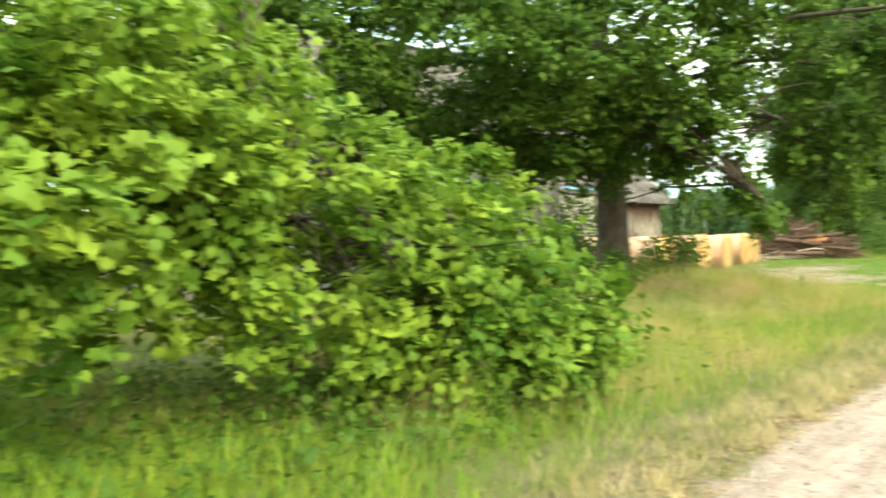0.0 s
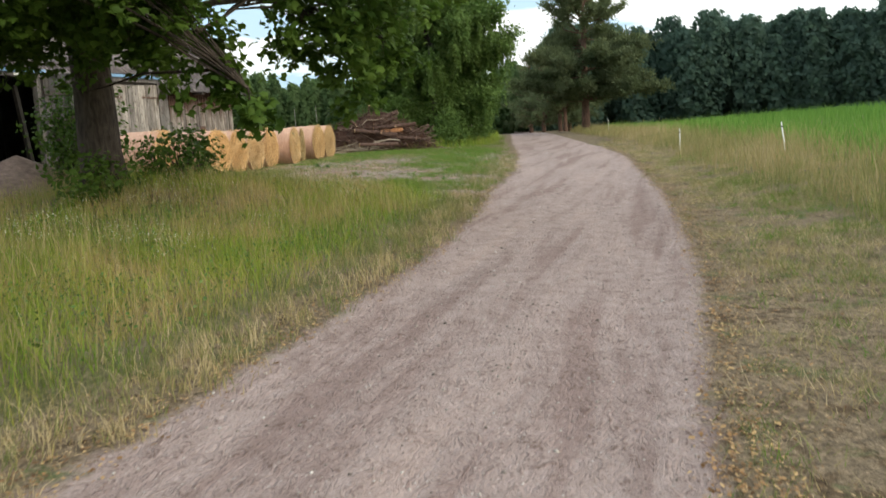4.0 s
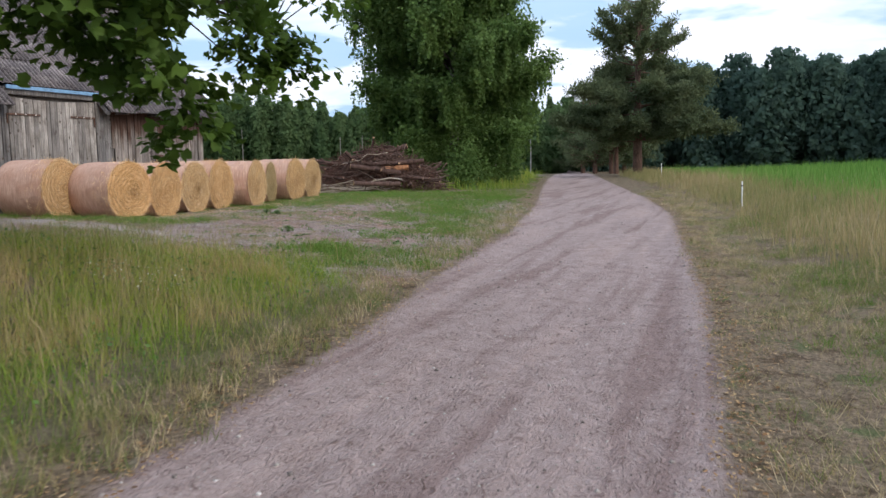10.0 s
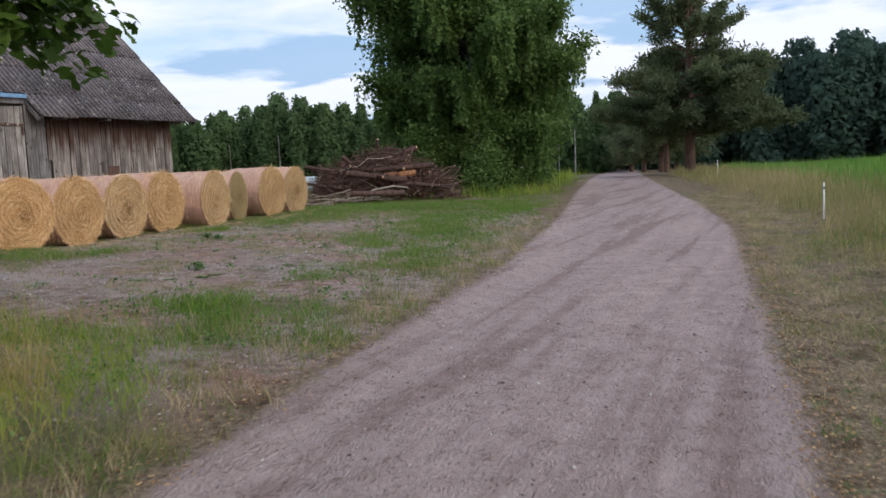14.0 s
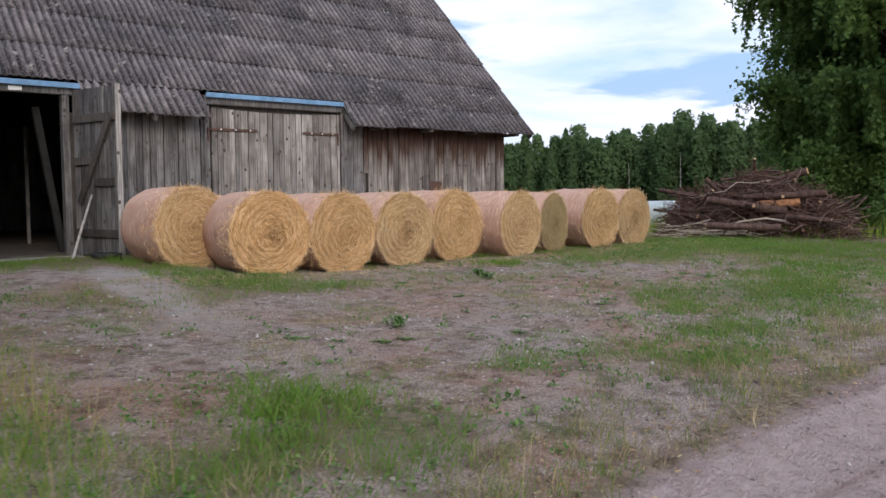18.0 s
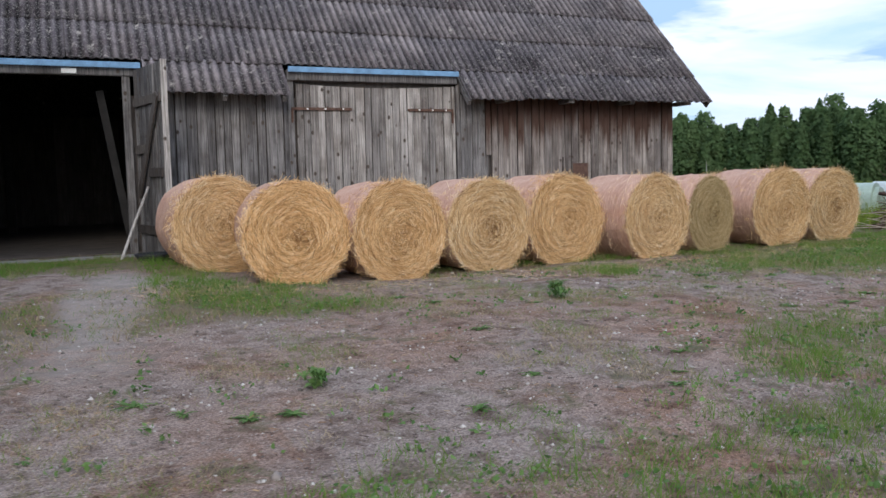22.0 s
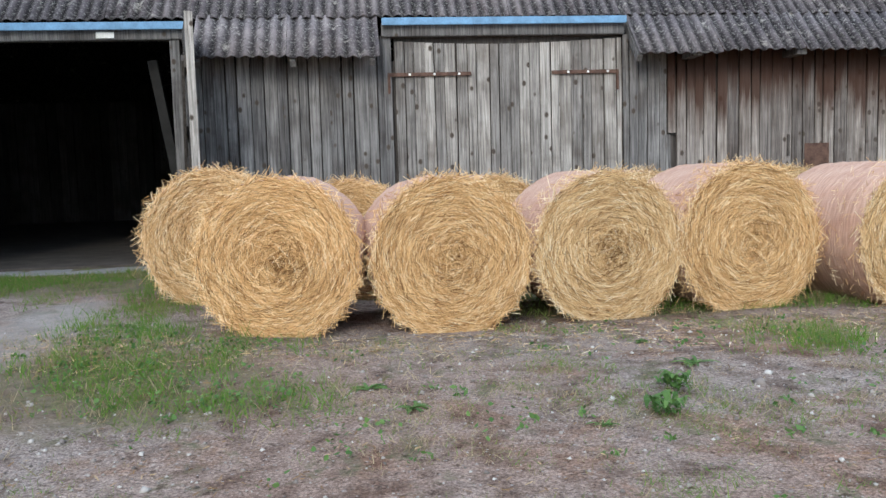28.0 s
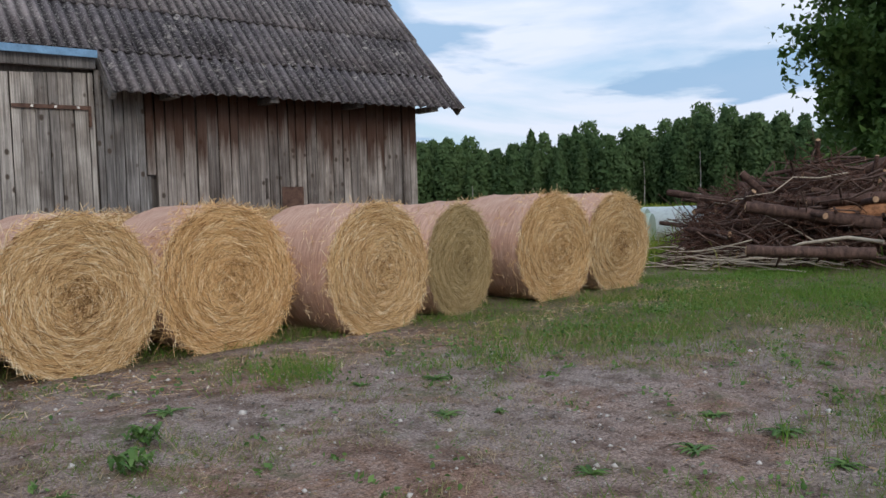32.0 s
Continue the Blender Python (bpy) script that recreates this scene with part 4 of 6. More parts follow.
def boards(parent, x0, x1, y, z0, z1, material, width=0.155, thick=0.026, top=None, jitter=0.012):
    """Upright boards side by side along x; top gives another upper edge for a place."""
    x = x0
    while x < x1 - 0.02:
        w = min(width * RNG.uniform(0.78, 1.2), x1 - x)
        zt = z1 if top is None else top(x + w / 2)
        zb = z0 + RNG.uniform(-0.02, 0.03)
        m = Matrix.Translation((x + w / 2, y + RNG.uniform(-jitter, jitter), zb)) @ Matrix.Rotation(RNG.normal() * 0.0025, 4, "Y") @ Matrix.Diagonal((w - RNG.uniform(0.006, 0.024), thick, zt - zb, 1))
        add("board", board_mesh(int(RNG.integers(6)), material), None, parent, "", m)
        x += w


DOOR_L, DOOR_R, DOOR_TOP = 27.2, 30.29, 3.60
OPEN_L, OPEN_R = 21.2, 24.45
wall_a = add("wall_front_middle", mesh_from("wall_front_middle", [(OPEN_R, WALL_Y + 0.06, FLOOR), (DOOR_L, WALL_Y + 0.06, FLOOR), (DOOR_L, WALL_Y + 0.06, 3.3), (OPEN_R, WALL_Y + 0.06, 3.3)], [(0, 1, 2, 3)]), DARK_WOOD, barn, "wall of grey vertical boards")
boards(wall_a, OPEN_R + 0.08, DOOR_L - 0.1, WALL_Y, 0.7, 3.62, BOARD)
wall_b = add("wall_front_right", mesh_from("wall_front_right", [(DOOR_R, WALL_Y + 0.06, FLOOR), (CORNER_X, WALL_Y + 0.06, FLOOR), (CORNER_X, WALL_Y + 0.06, 3.3), (DOOR_R, WALL_Y + 0.06, 3.3)], [(0, 1, 2, 3)]), DARK_WOOD, barn, "wall of boards, brown under the eave")
boards(wall_b, DOOR_R + 0.1, 30.93, WALL_Y, 0.7, 3.6, BOARD)
boards(wall_b, 30.93, 31.05, WALL_Y - 0.01, 2.26, 3.6, BOARD_RIGHT)
boards(wall_b, 30.9, 30.98, WALL_Y - 0.005, 0.7, 2.24, BOARD)
boards(wall_b, 31.07, CORNER_X - 0.26, WALL_Y, 0.75, 3.6, BOARD_RIGHT)
part("corner_board", box(0.13, 0.05, 2.9, (CORNER_X - 0.2, WALL_Y - 0.03, 2.15)), BOARD_RIGHT, wall_b)
part("corner_board", box(0.13, 0.05, 2.9, (CORNER_X - 0.06, WALL_Y - 0.03, 2.15)), BOARD_RIGHT, wall_b)
# raised dark strip stands in for the shade of a slot
part("dark_slot", box(0.035, 0.02, 0.3, (32.68, WALL_Y - 0.025, 2.05)), DARK_WOOD, wall_b)
part("rusty_plate", box(0.36, 0.012, 0.34, (33.1, WALL_Y - 0.03, 1.9)), RUST, wall_b, "rusty sheet metal patch")
wall_c = add("wall_front_left", mesh_from("wall_front_left", [(WEST_X, WALL_Y + 0.06, FLOOR - 0.2), (OPEN_L, WALL_Y + 0.06, FLOOR - 0.2), (OPEN_L, WALL_Y + 0.06, 3.3), (WEST_X, WALL_Y + 0.06, 3.3)], [(0, 1, 2, 3)]), DARK_WOOD, barn, "wall of grey vertical boards")
boards(wall_c, WEST_X, OPEN_L - 0.1, WALL_Y, 0.5, 3.6, BOARD, 0.19)
# closed ends, rear wall with chinks of daylight, floor darkened for the gloom
for x in (CORNER_X - 0.06, WEST_X + 0.06):
    outline = ((WALL_Y + 0.1, 0.3), (BACK_Y - 0.1, 0.3), (BACK_Y - 0.1, roof_z(WALL_Y + 0.1) - 0.15), (RIDGE_Y, roof_z(RIDGE_Y) - 0.15), (WALL_Y + 0.1, roof_z(WALL_Y + 0.1) - 0.15))
    bm = bmesh.new()
    face = bm.faces.new([bm.verts.new((x - 0.05, y, z)) for y, z in outline])
    out = bmesh.ops.extrude_face_region(bm, geom=[face])
    bmesh.ops.translate(bm, verts=[e for e in out["geom"] if isinstance(e, bmesh.types.BMVert)], vec=(0.1, 0, 0))
    part("gable_wall", bm, BOARD, barn)
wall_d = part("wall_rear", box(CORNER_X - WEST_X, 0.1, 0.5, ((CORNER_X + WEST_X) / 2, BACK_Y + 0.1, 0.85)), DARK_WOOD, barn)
# panels added behind the rear boards to block most daylight through the gaps
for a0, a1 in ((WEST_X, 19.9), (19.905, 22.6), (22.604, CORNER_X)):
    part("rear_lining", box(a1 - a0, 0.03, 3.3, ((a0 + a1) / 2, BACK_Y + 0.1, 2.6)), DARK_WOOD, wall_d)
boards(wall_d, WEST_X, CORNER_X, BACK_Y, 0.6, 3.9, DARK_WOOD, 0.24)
part("barn_floor", box(CORNER_X - WEST_X - 0.3, BACK_Y - WALL_Y, 0.3, ((CORNER_X + WEST_X) / 2, (WALL_Y + BACK_Y) / 2, FLOOR - 0.08)), DARK_FLOOR, barn, "barn floor with the gloom inside put into its colour")
part("ramp", box(OPEN_R - OPEN_L + 0.2, 0.75, 0.22, ((OPEN_L + OPEN_R) / 2, WALL_Y - 0.2, FLOOR - 0.075), 0.02), CONCRETE, barn, "worn concrete threshold")
for x, lean in ((OPEN_R - 0.06, 0), (OPEN_L + 0.06, 0)):
    part("jamb", box(0.12, 0.16, 3.0, (x, WALL_Y + 0.02, FLOOR + 1.5)), BOARD, barn)
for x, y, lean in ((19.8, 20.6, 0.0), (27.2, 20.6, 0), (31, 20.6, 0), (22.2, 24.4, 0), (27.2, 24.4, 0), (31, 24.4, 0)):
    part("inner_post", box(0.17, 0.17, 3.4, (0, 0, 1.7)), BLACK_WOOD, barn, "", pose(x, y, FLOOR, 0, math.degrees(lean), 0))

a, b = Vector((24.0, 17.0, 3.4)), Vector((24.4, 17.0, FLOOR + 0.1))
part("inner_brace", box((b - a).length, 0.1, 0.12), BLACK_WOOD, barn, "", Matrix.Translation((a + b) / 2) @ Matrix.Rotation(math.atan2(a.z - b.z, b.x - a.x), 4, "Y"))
part("inner_pole", box(0.07, 0.07, 2.56, (24.68, 20.4, FLOOR + 1.35), 0.012), BOARD, barn, "pale upright pole inside the barn")

# lintels with a blue painted fascia, and white plates
for x0, x1 in ((OPEN_L - 0.15, 24.61), (27.04, 30.31)):
    part("lintel", box(x1 - x0, 0.16, 0.19, ((x0 + x1) / 2, WALL_Y - 0.01, DOOR_TOP + 0.095), 0.01), BOARD, barn, "grey lintel beam")
    part("fascia", box(x1 - x0, 0.03, 0.095, ((x0 + x1) / 2, WALL_Y - 0.16, 3.80), 0.004), BLUE, barn, "faded blue fascia board", Matrix.Rotation(RNG.normal() * 0.0006, 4, "Y"))
for x in (22.15, 23.55):
    part("white_plate", box(0.22, 0.012, 0.075, (x, WALL_Y - 0.1, 3.66)), WHITE, barn)

# closed double door with strap hinges
door = part("double_door", box(DOOR_R - DOOR_L, 0.02, DOOR_TOP - FLOOR, ((DOOR_L + DOOR_R) / 2, WALL_Y + 0.05, (DOOR_TOP + FLOOR) / 2)), DARK_WOOD, barn, "closed bleached plank double door")
boards(door, DOOR_L, DOOR_R, WALL_Y, 0.72, DOOR_TOP - 0.02, BOARD_DOOR, 0.148, 0.03, lambda x: 3.55 - 0.05 * math.sin((x - DOOR_L) * 1.1), 0.005)
boards(door, DOOR_L - 0.15, DOOR_L - 0.02, WALL_Y - 0.02, 0.72, DOOR_TOP, BOARD, 0.13)
boards(door, DOOR_R + 0.015, DOOR_R + 0.11, WALL_Y - 0.02, 0.72, DOOR_TOP, BOARD, 0.1)
for x0, x1, s in ((27.12, 28.22, -1), (29.31, 30.22, 1)):
    hinge = part("strap_hinge", box(x1 - x0, 0.012, 0.05, ((x0 + x1) / 2, WALL_Y - 0.045, 3.11), 0.004), RUST, door, "rusty iron strap hinge")
    e = x0 if s < 0 else x1
    part("hinge_pin", box(0.035, 0.03, 0.27, (e, WALL_Y - 0.05, 3.0), 0.006), RUST, hinge)
    for k in (0.25, 0.55, 0.85):
        part("bolt", box(0.03, 0.01, 0.03, (x0 + (x1 - x0) * k, WALL_Y - 0.055, 3.11), 0.003), WHITE, hinge)


def door_leaf(name, at, turn, width, flip=1):
    """A plank leaf that stands open, with two ledges and a diagonal brace on its inner face."""
    leaf = part(name, box(width, 0.012, 2.9, (width / 2, 0.0, 1.5)), DARK_WOOD, barn, "plank door leaf standing open", pose(*at, 0, 0, turn))
    boards(leaf, 0.0, width, 0.018 * flip, 0.02, 2.98, BOARD, 0.15, 0.024, None, 0.002)
    boards(leaf, 0.0, width, -0.018 * flip, 0.02, 2.98, BOARD, 0.15, 0.024, None, 0.002)
    for z in (0.42, 1.32, 1.7, 2.45):
        part("ledge", box(width * (0.45 if z in (1.32, 1.7) else 0.97), 0.035, 0.14, (width * (0.72 if z == 1.32 else 0.25 if z == 1.7 else 0.5), -0.05 * flip, z), 0.005), DARK_WOOD, leaf)
    a, b = Vector((0.2, -0.082 * flip, 0.95)), Vector((width - 0.1, -0.082 * flip, 2.5))
    part("brace", box((b - a).length, 0.03, 0.13), DARK_WOOD, leaf, "", Matrix.Translation((a + b) / 2) @ Matrix.Rotation(-math.atan2(b.z - a.z, b.x - a.x), 4, "Y"))
    part("edge_board", box(0.03, 0.09, 3.0, (width + 0.016, 0, 1.5)), BOARD_DOOR, leaf)
    return leaf


door_leaf("door_leaf", (24.53, 16.45, 0.70), -77.5, 1.36, 1)
door_leaf("door_leaf", (21.1, 16.45, 0.66), -104, 1.36, -1)


# corrugated roof
WAVE, SHEET_W, SHEET_L = 0.15, 1.05, 1.16
k_cols = 7 * 6 + 1
sxs = np.linspace(0, SHEET_W + 0.0, k_cols)
swz = 0.021 * np.cos(2 * math.pi * sxs / WAVE)
sv = [(x, 0.0, z - 0.014) for x, z in zip(sxs, swz)] + [(x, 0.0, z) for x, z in zip(sxs, swz)] + [(x, SHEET_L, z) for x, z in zip(sxs, swz)]
sf = [(i, i + 1, k_cols + i + 1, k_cols + i) for i in range(k_cols - 1)] + [(k_cols + i, k_cols + i + 1, 2 * k_cols + i + 1, 2 * k_cols + i) for i in range(k_cols - 1)]
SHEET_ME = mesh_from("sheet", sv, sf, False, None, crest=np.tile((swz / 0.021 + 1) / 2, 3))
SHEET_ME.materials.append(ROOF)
slope = math.atan(PITCH)
east = 36.12
roof = part("roof", box(east - WEST_X + 0.2, (RIDGE_Y - WALL_Y - 0.4) / math.cos(slope), 0.03, ((east + WEST_X) / 2 - 0.15, (RIDGE_Y - WALL_Y - 0.4) / math.cos(slope) / 2, 0)), DARK_WOOD, barn, "steep corrugated grey roof", pose(0, WALL_Y + 0.35, roof_z(WALL_Y + 0.35) - 0.09, math.degrees(slope)))
roof_back = part("roof_back", box(east - WEST_X + 0.3, (RIDGE_Y - WALL_Y + 0.6) / math.cos(slope), 0.04, ((east + WEST_X) / 2, (RIDGE_Y - WALL_Y + 0.6) / math.cos(slope) / 2, 0)), ROOF, barn, "", Matrix.Translation((0, 2 * RIDGE_Y - EAVE_Y, EAVE_Z)) @ Matrix.Rotation(math.pi - slope, 4, "X"))
inv_roof = roof.matrix_basis.inverted()
row0 = 0.80
n_cols = int((east - WEST_X + 0.6) / SHEET_W)


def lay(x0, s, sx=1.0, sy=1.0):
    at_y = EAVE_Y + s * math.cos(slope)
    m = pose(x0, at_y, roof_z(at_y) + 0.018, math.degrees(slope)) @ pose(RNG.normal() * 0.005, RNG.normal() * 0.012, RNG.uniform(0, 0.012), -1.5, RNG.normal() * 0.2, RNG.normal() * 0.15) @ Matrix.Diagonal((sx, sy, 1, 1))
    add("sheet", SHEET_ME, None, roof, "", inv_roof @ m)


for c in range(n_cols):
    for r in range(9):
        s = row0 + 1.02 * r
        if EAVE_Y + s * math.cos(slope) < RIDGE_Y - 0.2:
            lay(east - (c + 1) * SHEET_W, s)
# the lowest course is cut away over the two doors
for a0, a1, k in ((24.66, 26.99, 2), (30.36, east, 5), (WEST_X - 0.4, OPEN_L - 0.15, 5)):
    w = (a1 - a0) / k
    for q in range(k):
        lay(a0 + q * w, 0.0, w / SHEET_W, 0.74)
for x in np.arange(31.2, 36.0, 1.45):
    part("rafter_tail", box(0.13, 0.5, 0.08, (x, EAVE_Y + 0.32, EAVE_Z + 0.0)), BOARD, barn)
for x in (24.72, 25.9, 26.9, 30.4):
    part("rafter_tail", box(0.07, 0.75, 0.1, (0, 0.37, -0.09)), BOARD, barn, "", pose(x, EAVE_Y, EAVE_Z, math.degrees(slope)))
part("barge_board", box(0.04, 9.0, 0.13, (0, 4.5, -0.06)), DARK_WOOD, barn, "", pose(east - 0.08, EAVE_Y, EAVE_Z, math.degrees(slope)))

# ---- round bales ----
R_BALE, L_BALE = 0.658, 1.22


def bale_meshes(seed):
    """Side, face and loose straw of a round bale that lies along y, with its front face at y = 0 and its middle at z = 0."""
    r = np.random.default_rng(seed)
    n_a, n_l, n_r = 96, 16, 26
    a = np.linspace(0, 2 * math.pi, n_a + 1)
    lump = 1 + 0.012 * np.sin(a * 3 + r.uniform(0, 6)) + 0.008 * np.sin(a * 7 + r.uniform(0, 6))
    lump[-1] = lump[0]
    flat = lambda z: np.where(z < -0.9 * R_BALE, -0.9 * R_BALE + 0.35 * (z + 0.9 * R_BALE), z)
    # side
    l = np.linspace(0.0, L_BALE, n_l + 1)
    shrink = 1 - 0.05 * np.exp(-l / 0.05) - 0.05 * np.exp(-(L_BALE - l) / 0.05)
    rad = R_BALE * lump[None] * shrink[:, None] * (1 + 0.006 * r.normal(size=(n_l + 1, n_a + 1)))
    rad[:, -1] = rad[:, 0]
    v = np.stack([rad * np.cos(a), np.repeat(l[:, None], n_a + 1, 1), flat(rad * np.sin(a))], -1).reshape(-1, 3)
    w = n_a + 1
    i, j = np.meshgrid(np.arange(n_l), np.arange(n_a), indexing="ij")
    f = np.stack([i * w + j, i * w + j + 1, (i + 1) * w + j + 1, (i + 1) * w + j], -1).reshape(-1, 4)
    uv = np.stack([np.repeat((l / L_BALE)[:, None], w, 1), np.repeat((a / 6.2832)[None] * 3, n_l + 1, 0)], -1).reshape(-1, 2)
    side = mesh_from("net_side", v, f, True, uv)
    # face: rings that wind into a spiral, bulging and ragged
    rr = np.linspace(0.0, 1.0, n_r + 1)
    turn = a[None] / (2 * math.pi)
    ring = rr[:, None] * np.ones_like(turn)
    phase = ring * 9 - turn
    depth = -0.035 * (1 - ring ** 2) + 0.014 * np.sin(phase * 2 * math.pi) + 0.009 * r.normal(size=ring.shape) + 0.03 * np.exp(-(ring / 0.14) ** 2) + 0.05 * ring ** 10
    depth[:, -1] = depth[:, 0]
    rx = R_BALE * 0.955 * lump[None] * ring
    v = np.stack([rx * np.cos(a), depth, flat(rx * np.sin(a))], -1).reshape(-1, 3)
    i, j = np.meshgrid(np.arange(n_r), np.arange(n_a), indexing="ij")
    f = np.stack([i * w + j, i * w + j + 1, (i + 1) * w + j + 1, (i + 1) * w + j], -1).reshape(-1, 4)
    uv = np.stack([np.repeat(turn, n_r + 1, 0) * 5, ring + 0.12 * turn], -1).reshape(-1, 2)
    face = mesh_from("straw_face", v, f, True, uv)
    # loose straws: laid round the face, and a fringe that sticks out at the rim and over the crown
    n = 9500
    q = np.sqrt(r.uniform(0.0, 1.0, n)) * R_BALE * 0.97
    t = r.uniform(0, 2 * math.pi, n)
    rim = r.uniform(size=n) < 0.1
    q = np.where(rim, R_BALE * r.uniform(0.93, 1.0, n), q)
    c = np.stack([q * np.cos(t), -0.012 - 0.035 * (1 - (q / R_BALE) ** 2) - 0.02 * r.uniform(size=n), q * np.sin(t)], -1)
    tang = np.stack([-np.sin(t), np.zeros(n), np.cos(t)], -1)
    radial = np.stack([np.cos(t), np.zeros(n), np.sin(t)], -1)
    d = tang * r.choice([-1, 1], n)[:, None] + (0.26 + 1.3 * np.exp(-((q / 0.1) ** 2)))[:, None] * r.normal(size=(n, 3)) * [1, 0.35, 1] + radial * (rim * r.uniform(-0.2, 1.3, n))[:, None]
    d[:, 1] -= rim * r.uniform(0, 0.5, n)
    d /= np.linalg.norm(d, axis=1)[:, None]
    half = (r.uniform(0.04, 0.17, n) * np.where(rim, 0.8, 1))[:, None]
    wid = np.cross(d, [0, 1.0, 0]) + 0.3 * r.normal(size=(n, 3))
    wid /= np.linalg.norm(wid, axis=1)[:, None]
    wid *= 0.002
    wind = q / R_BALE * 8.5 - t / (2 * math.pi)
    shade = 0.53 + 0.15 * np.sin(wind * 1.7 * math.pi + 2.6 * np.sin(2 * t + 4 * q) + 1.2 * np.sin(5 * t)) * (0.6 + 0.4 * np.sin(9 * q + t)) + 0.1 * np.sin(wind * 5.1 + 2 * t) + 0.26 * r.normal(size=n) - r.uniform(0.1, 0.75) * np.exp(-((np.hypot(q * np.cos(t) - 0.03, q * np.sin(t) + 0.02) / 0.16) ** 2)) * r.uniform(0.1, 1, n) + 0.15 * rim
    # some straws poke out through the wrap behind the rim
    back = rim & (r.uniform(size=n) < 0.45)
    c[back, 1] += r.uniform(0.0, 0.5, back.sum())
    v = np.stack([c - d * half - wid, c - d * half + wid, c + d * half + wid, c + d * half - wid], 1)
    v[..., 2] = np.maximum(v[..., 2], -0.985 * R_BALE)
    f = np.arange(4 * n).reshape(n, 4)
    loose = mesh_from("loose_straw", v.reshape(-1, 3), f, False, None, tint=np.repeat(np.clip(shade, 0, 1), 4))
    return side, face, loose


def fringe(seed, n, reach, crown):
    """Long wisps that stick out round the rim, mostly over the crown, and droop."""
    r = np.random.default_rng(seed)
    t = np.where(r.uniform(size=n) < crown, r.normal(1.75, 0.75, n), r.uniform(0, 2 * math.pi, n))
    q = R_BALE * r.uniform(0.9, 1.0, n)
    out = np.stack([np.cos(t), r.normal(size=n) * 0.45, np.sin(t)], -1) + r.normal(size=(n, 3)) * 0.45
    out += np.stack([-np.sin(t), np.zeros(n), np.cos(t)], -1) * r.normal(size=n)[:, None] * 0.9
    out /= np.linalg.norm(out, axis=1)[:, None]
    ln = reach * r.uniform(0.3, 1.0, n) ** 1.5
    k = np.linspace(0, 1, 4)
    base = np.stack([q * np.cos(t), r.uniform(-0.03, 0.25, n), q * np.sin(t)], -1)
    pts = base[:, None] + out[:, None] * (ln[:, None] * k[None])[..., None]
    pts[..., 2] -= 0.5 * ln[:, None] * (k ** 2)[None]
    pts[..., 2] = np.maximum(pts[..., 2], -0.95 * R_BALE)
    side = np.cross(out, r.normal(size=(n, 3)))
    side *= (0.0018 / (np.linalg.norm(side, axis=1) + 1e-9))[:, None]
    v = np.stack([pts - side[:, None], pts + side[:, None]], 2).reshape(-1, 3)
    a = np.arange(n)[:, None] * 8 + np.arange(3)[None] * 2
    f = np.stack([a, a + 1, a + 3, a + 2], -1).reshape(-1, 4)
    me = mesh_from("fringe", v, f, False, None, tint=np.repeat(r.uniform(0.2, 1, n), 8))
    me.materials.append(STRAW)
    return me


THIN_FRINGE, SHAGGY_FRINGE = fringe(91, 260, 0.13, 0.4), fringe(92, 800, 0.2, 0.75)
KINDS = [bale_meshes(11 + k) for k in range(6)]
for s_me, f_me, l_me in KINDS:
    s_me.materials.append(NET), f_me.materials.append(STRAW_FACE), l_me.materials.append(HAY if s_me is KINDS[5][0] else STRAW)


def bale(x, y, turn, kind, scale, label, group):
    z = ground_at(x, y + 0.5) + 0.92 * R_BALE * scale
    b = thing("round_bale", label, "straw bale", pose(x, y, z, 0, 0, turn) @ Matrix.Scale(scale, 4), group)
    for nm, me in zip(("net_side", "straw_face", "loose_straw"), KINDS[kind]):
        add(nm, me, None, b)
    tagged(add("fringe", SHAGGY_FRINGE if "shaggy" in label or "askew" in label else THIN_FRINGE, None, b), kind="stuff")
    add("straw_face", KINDS[(kind + 1) % 5][1], None, b, "", pose(0, L_BALE, 0, 0, 0, 180))
    return b


FRONT = ((25.3, 13.25, 6, 0, 1.0, "shaggy net-wrapped straw bale turned askew beside the barn door"),
         (25.97, 11.97, -5, 1, 1.0, "golden round straw bale standing forward of its row"),
         (27.38, 12.08, 5, 2, 1.02, "golden round straw bale with pink net wrap"),
         (28.75, 12.2, 4, 3, 1.0, "golden round straw bale with a reddish middle"),
         (30.06, 12.3, 6, 4, 1.02, "paler round straw bale with a shaggy edge"),
         (31.55, 12.1, 9, 0, 1.01, "pink net-wrapped round straw bale"),
         (32.84, 12.4, 16, 5, 0.95, "smaller greenish round hay bale"),
         (34.33, 12.37, 3, 2, 1.02, "net-wrapped round straw bale"),
         (35.57, 12.43, 4, 3, 1.0, "last round straw bale of the row"))
for x, y, turn, kind, sc, label in FRONT:
    bale(x, y, turn, kind, sc, label, "front row of bales")
for i, x in enumerate((26.57, 28.08, 29.7, 31.33, 33.0, 34.6)):
    bale(x, 13.95 + 0.1 * (i % 2), 2 - i, (i + 2) % 5, 0.98, "round straw bale in the back row", "back row of bales")

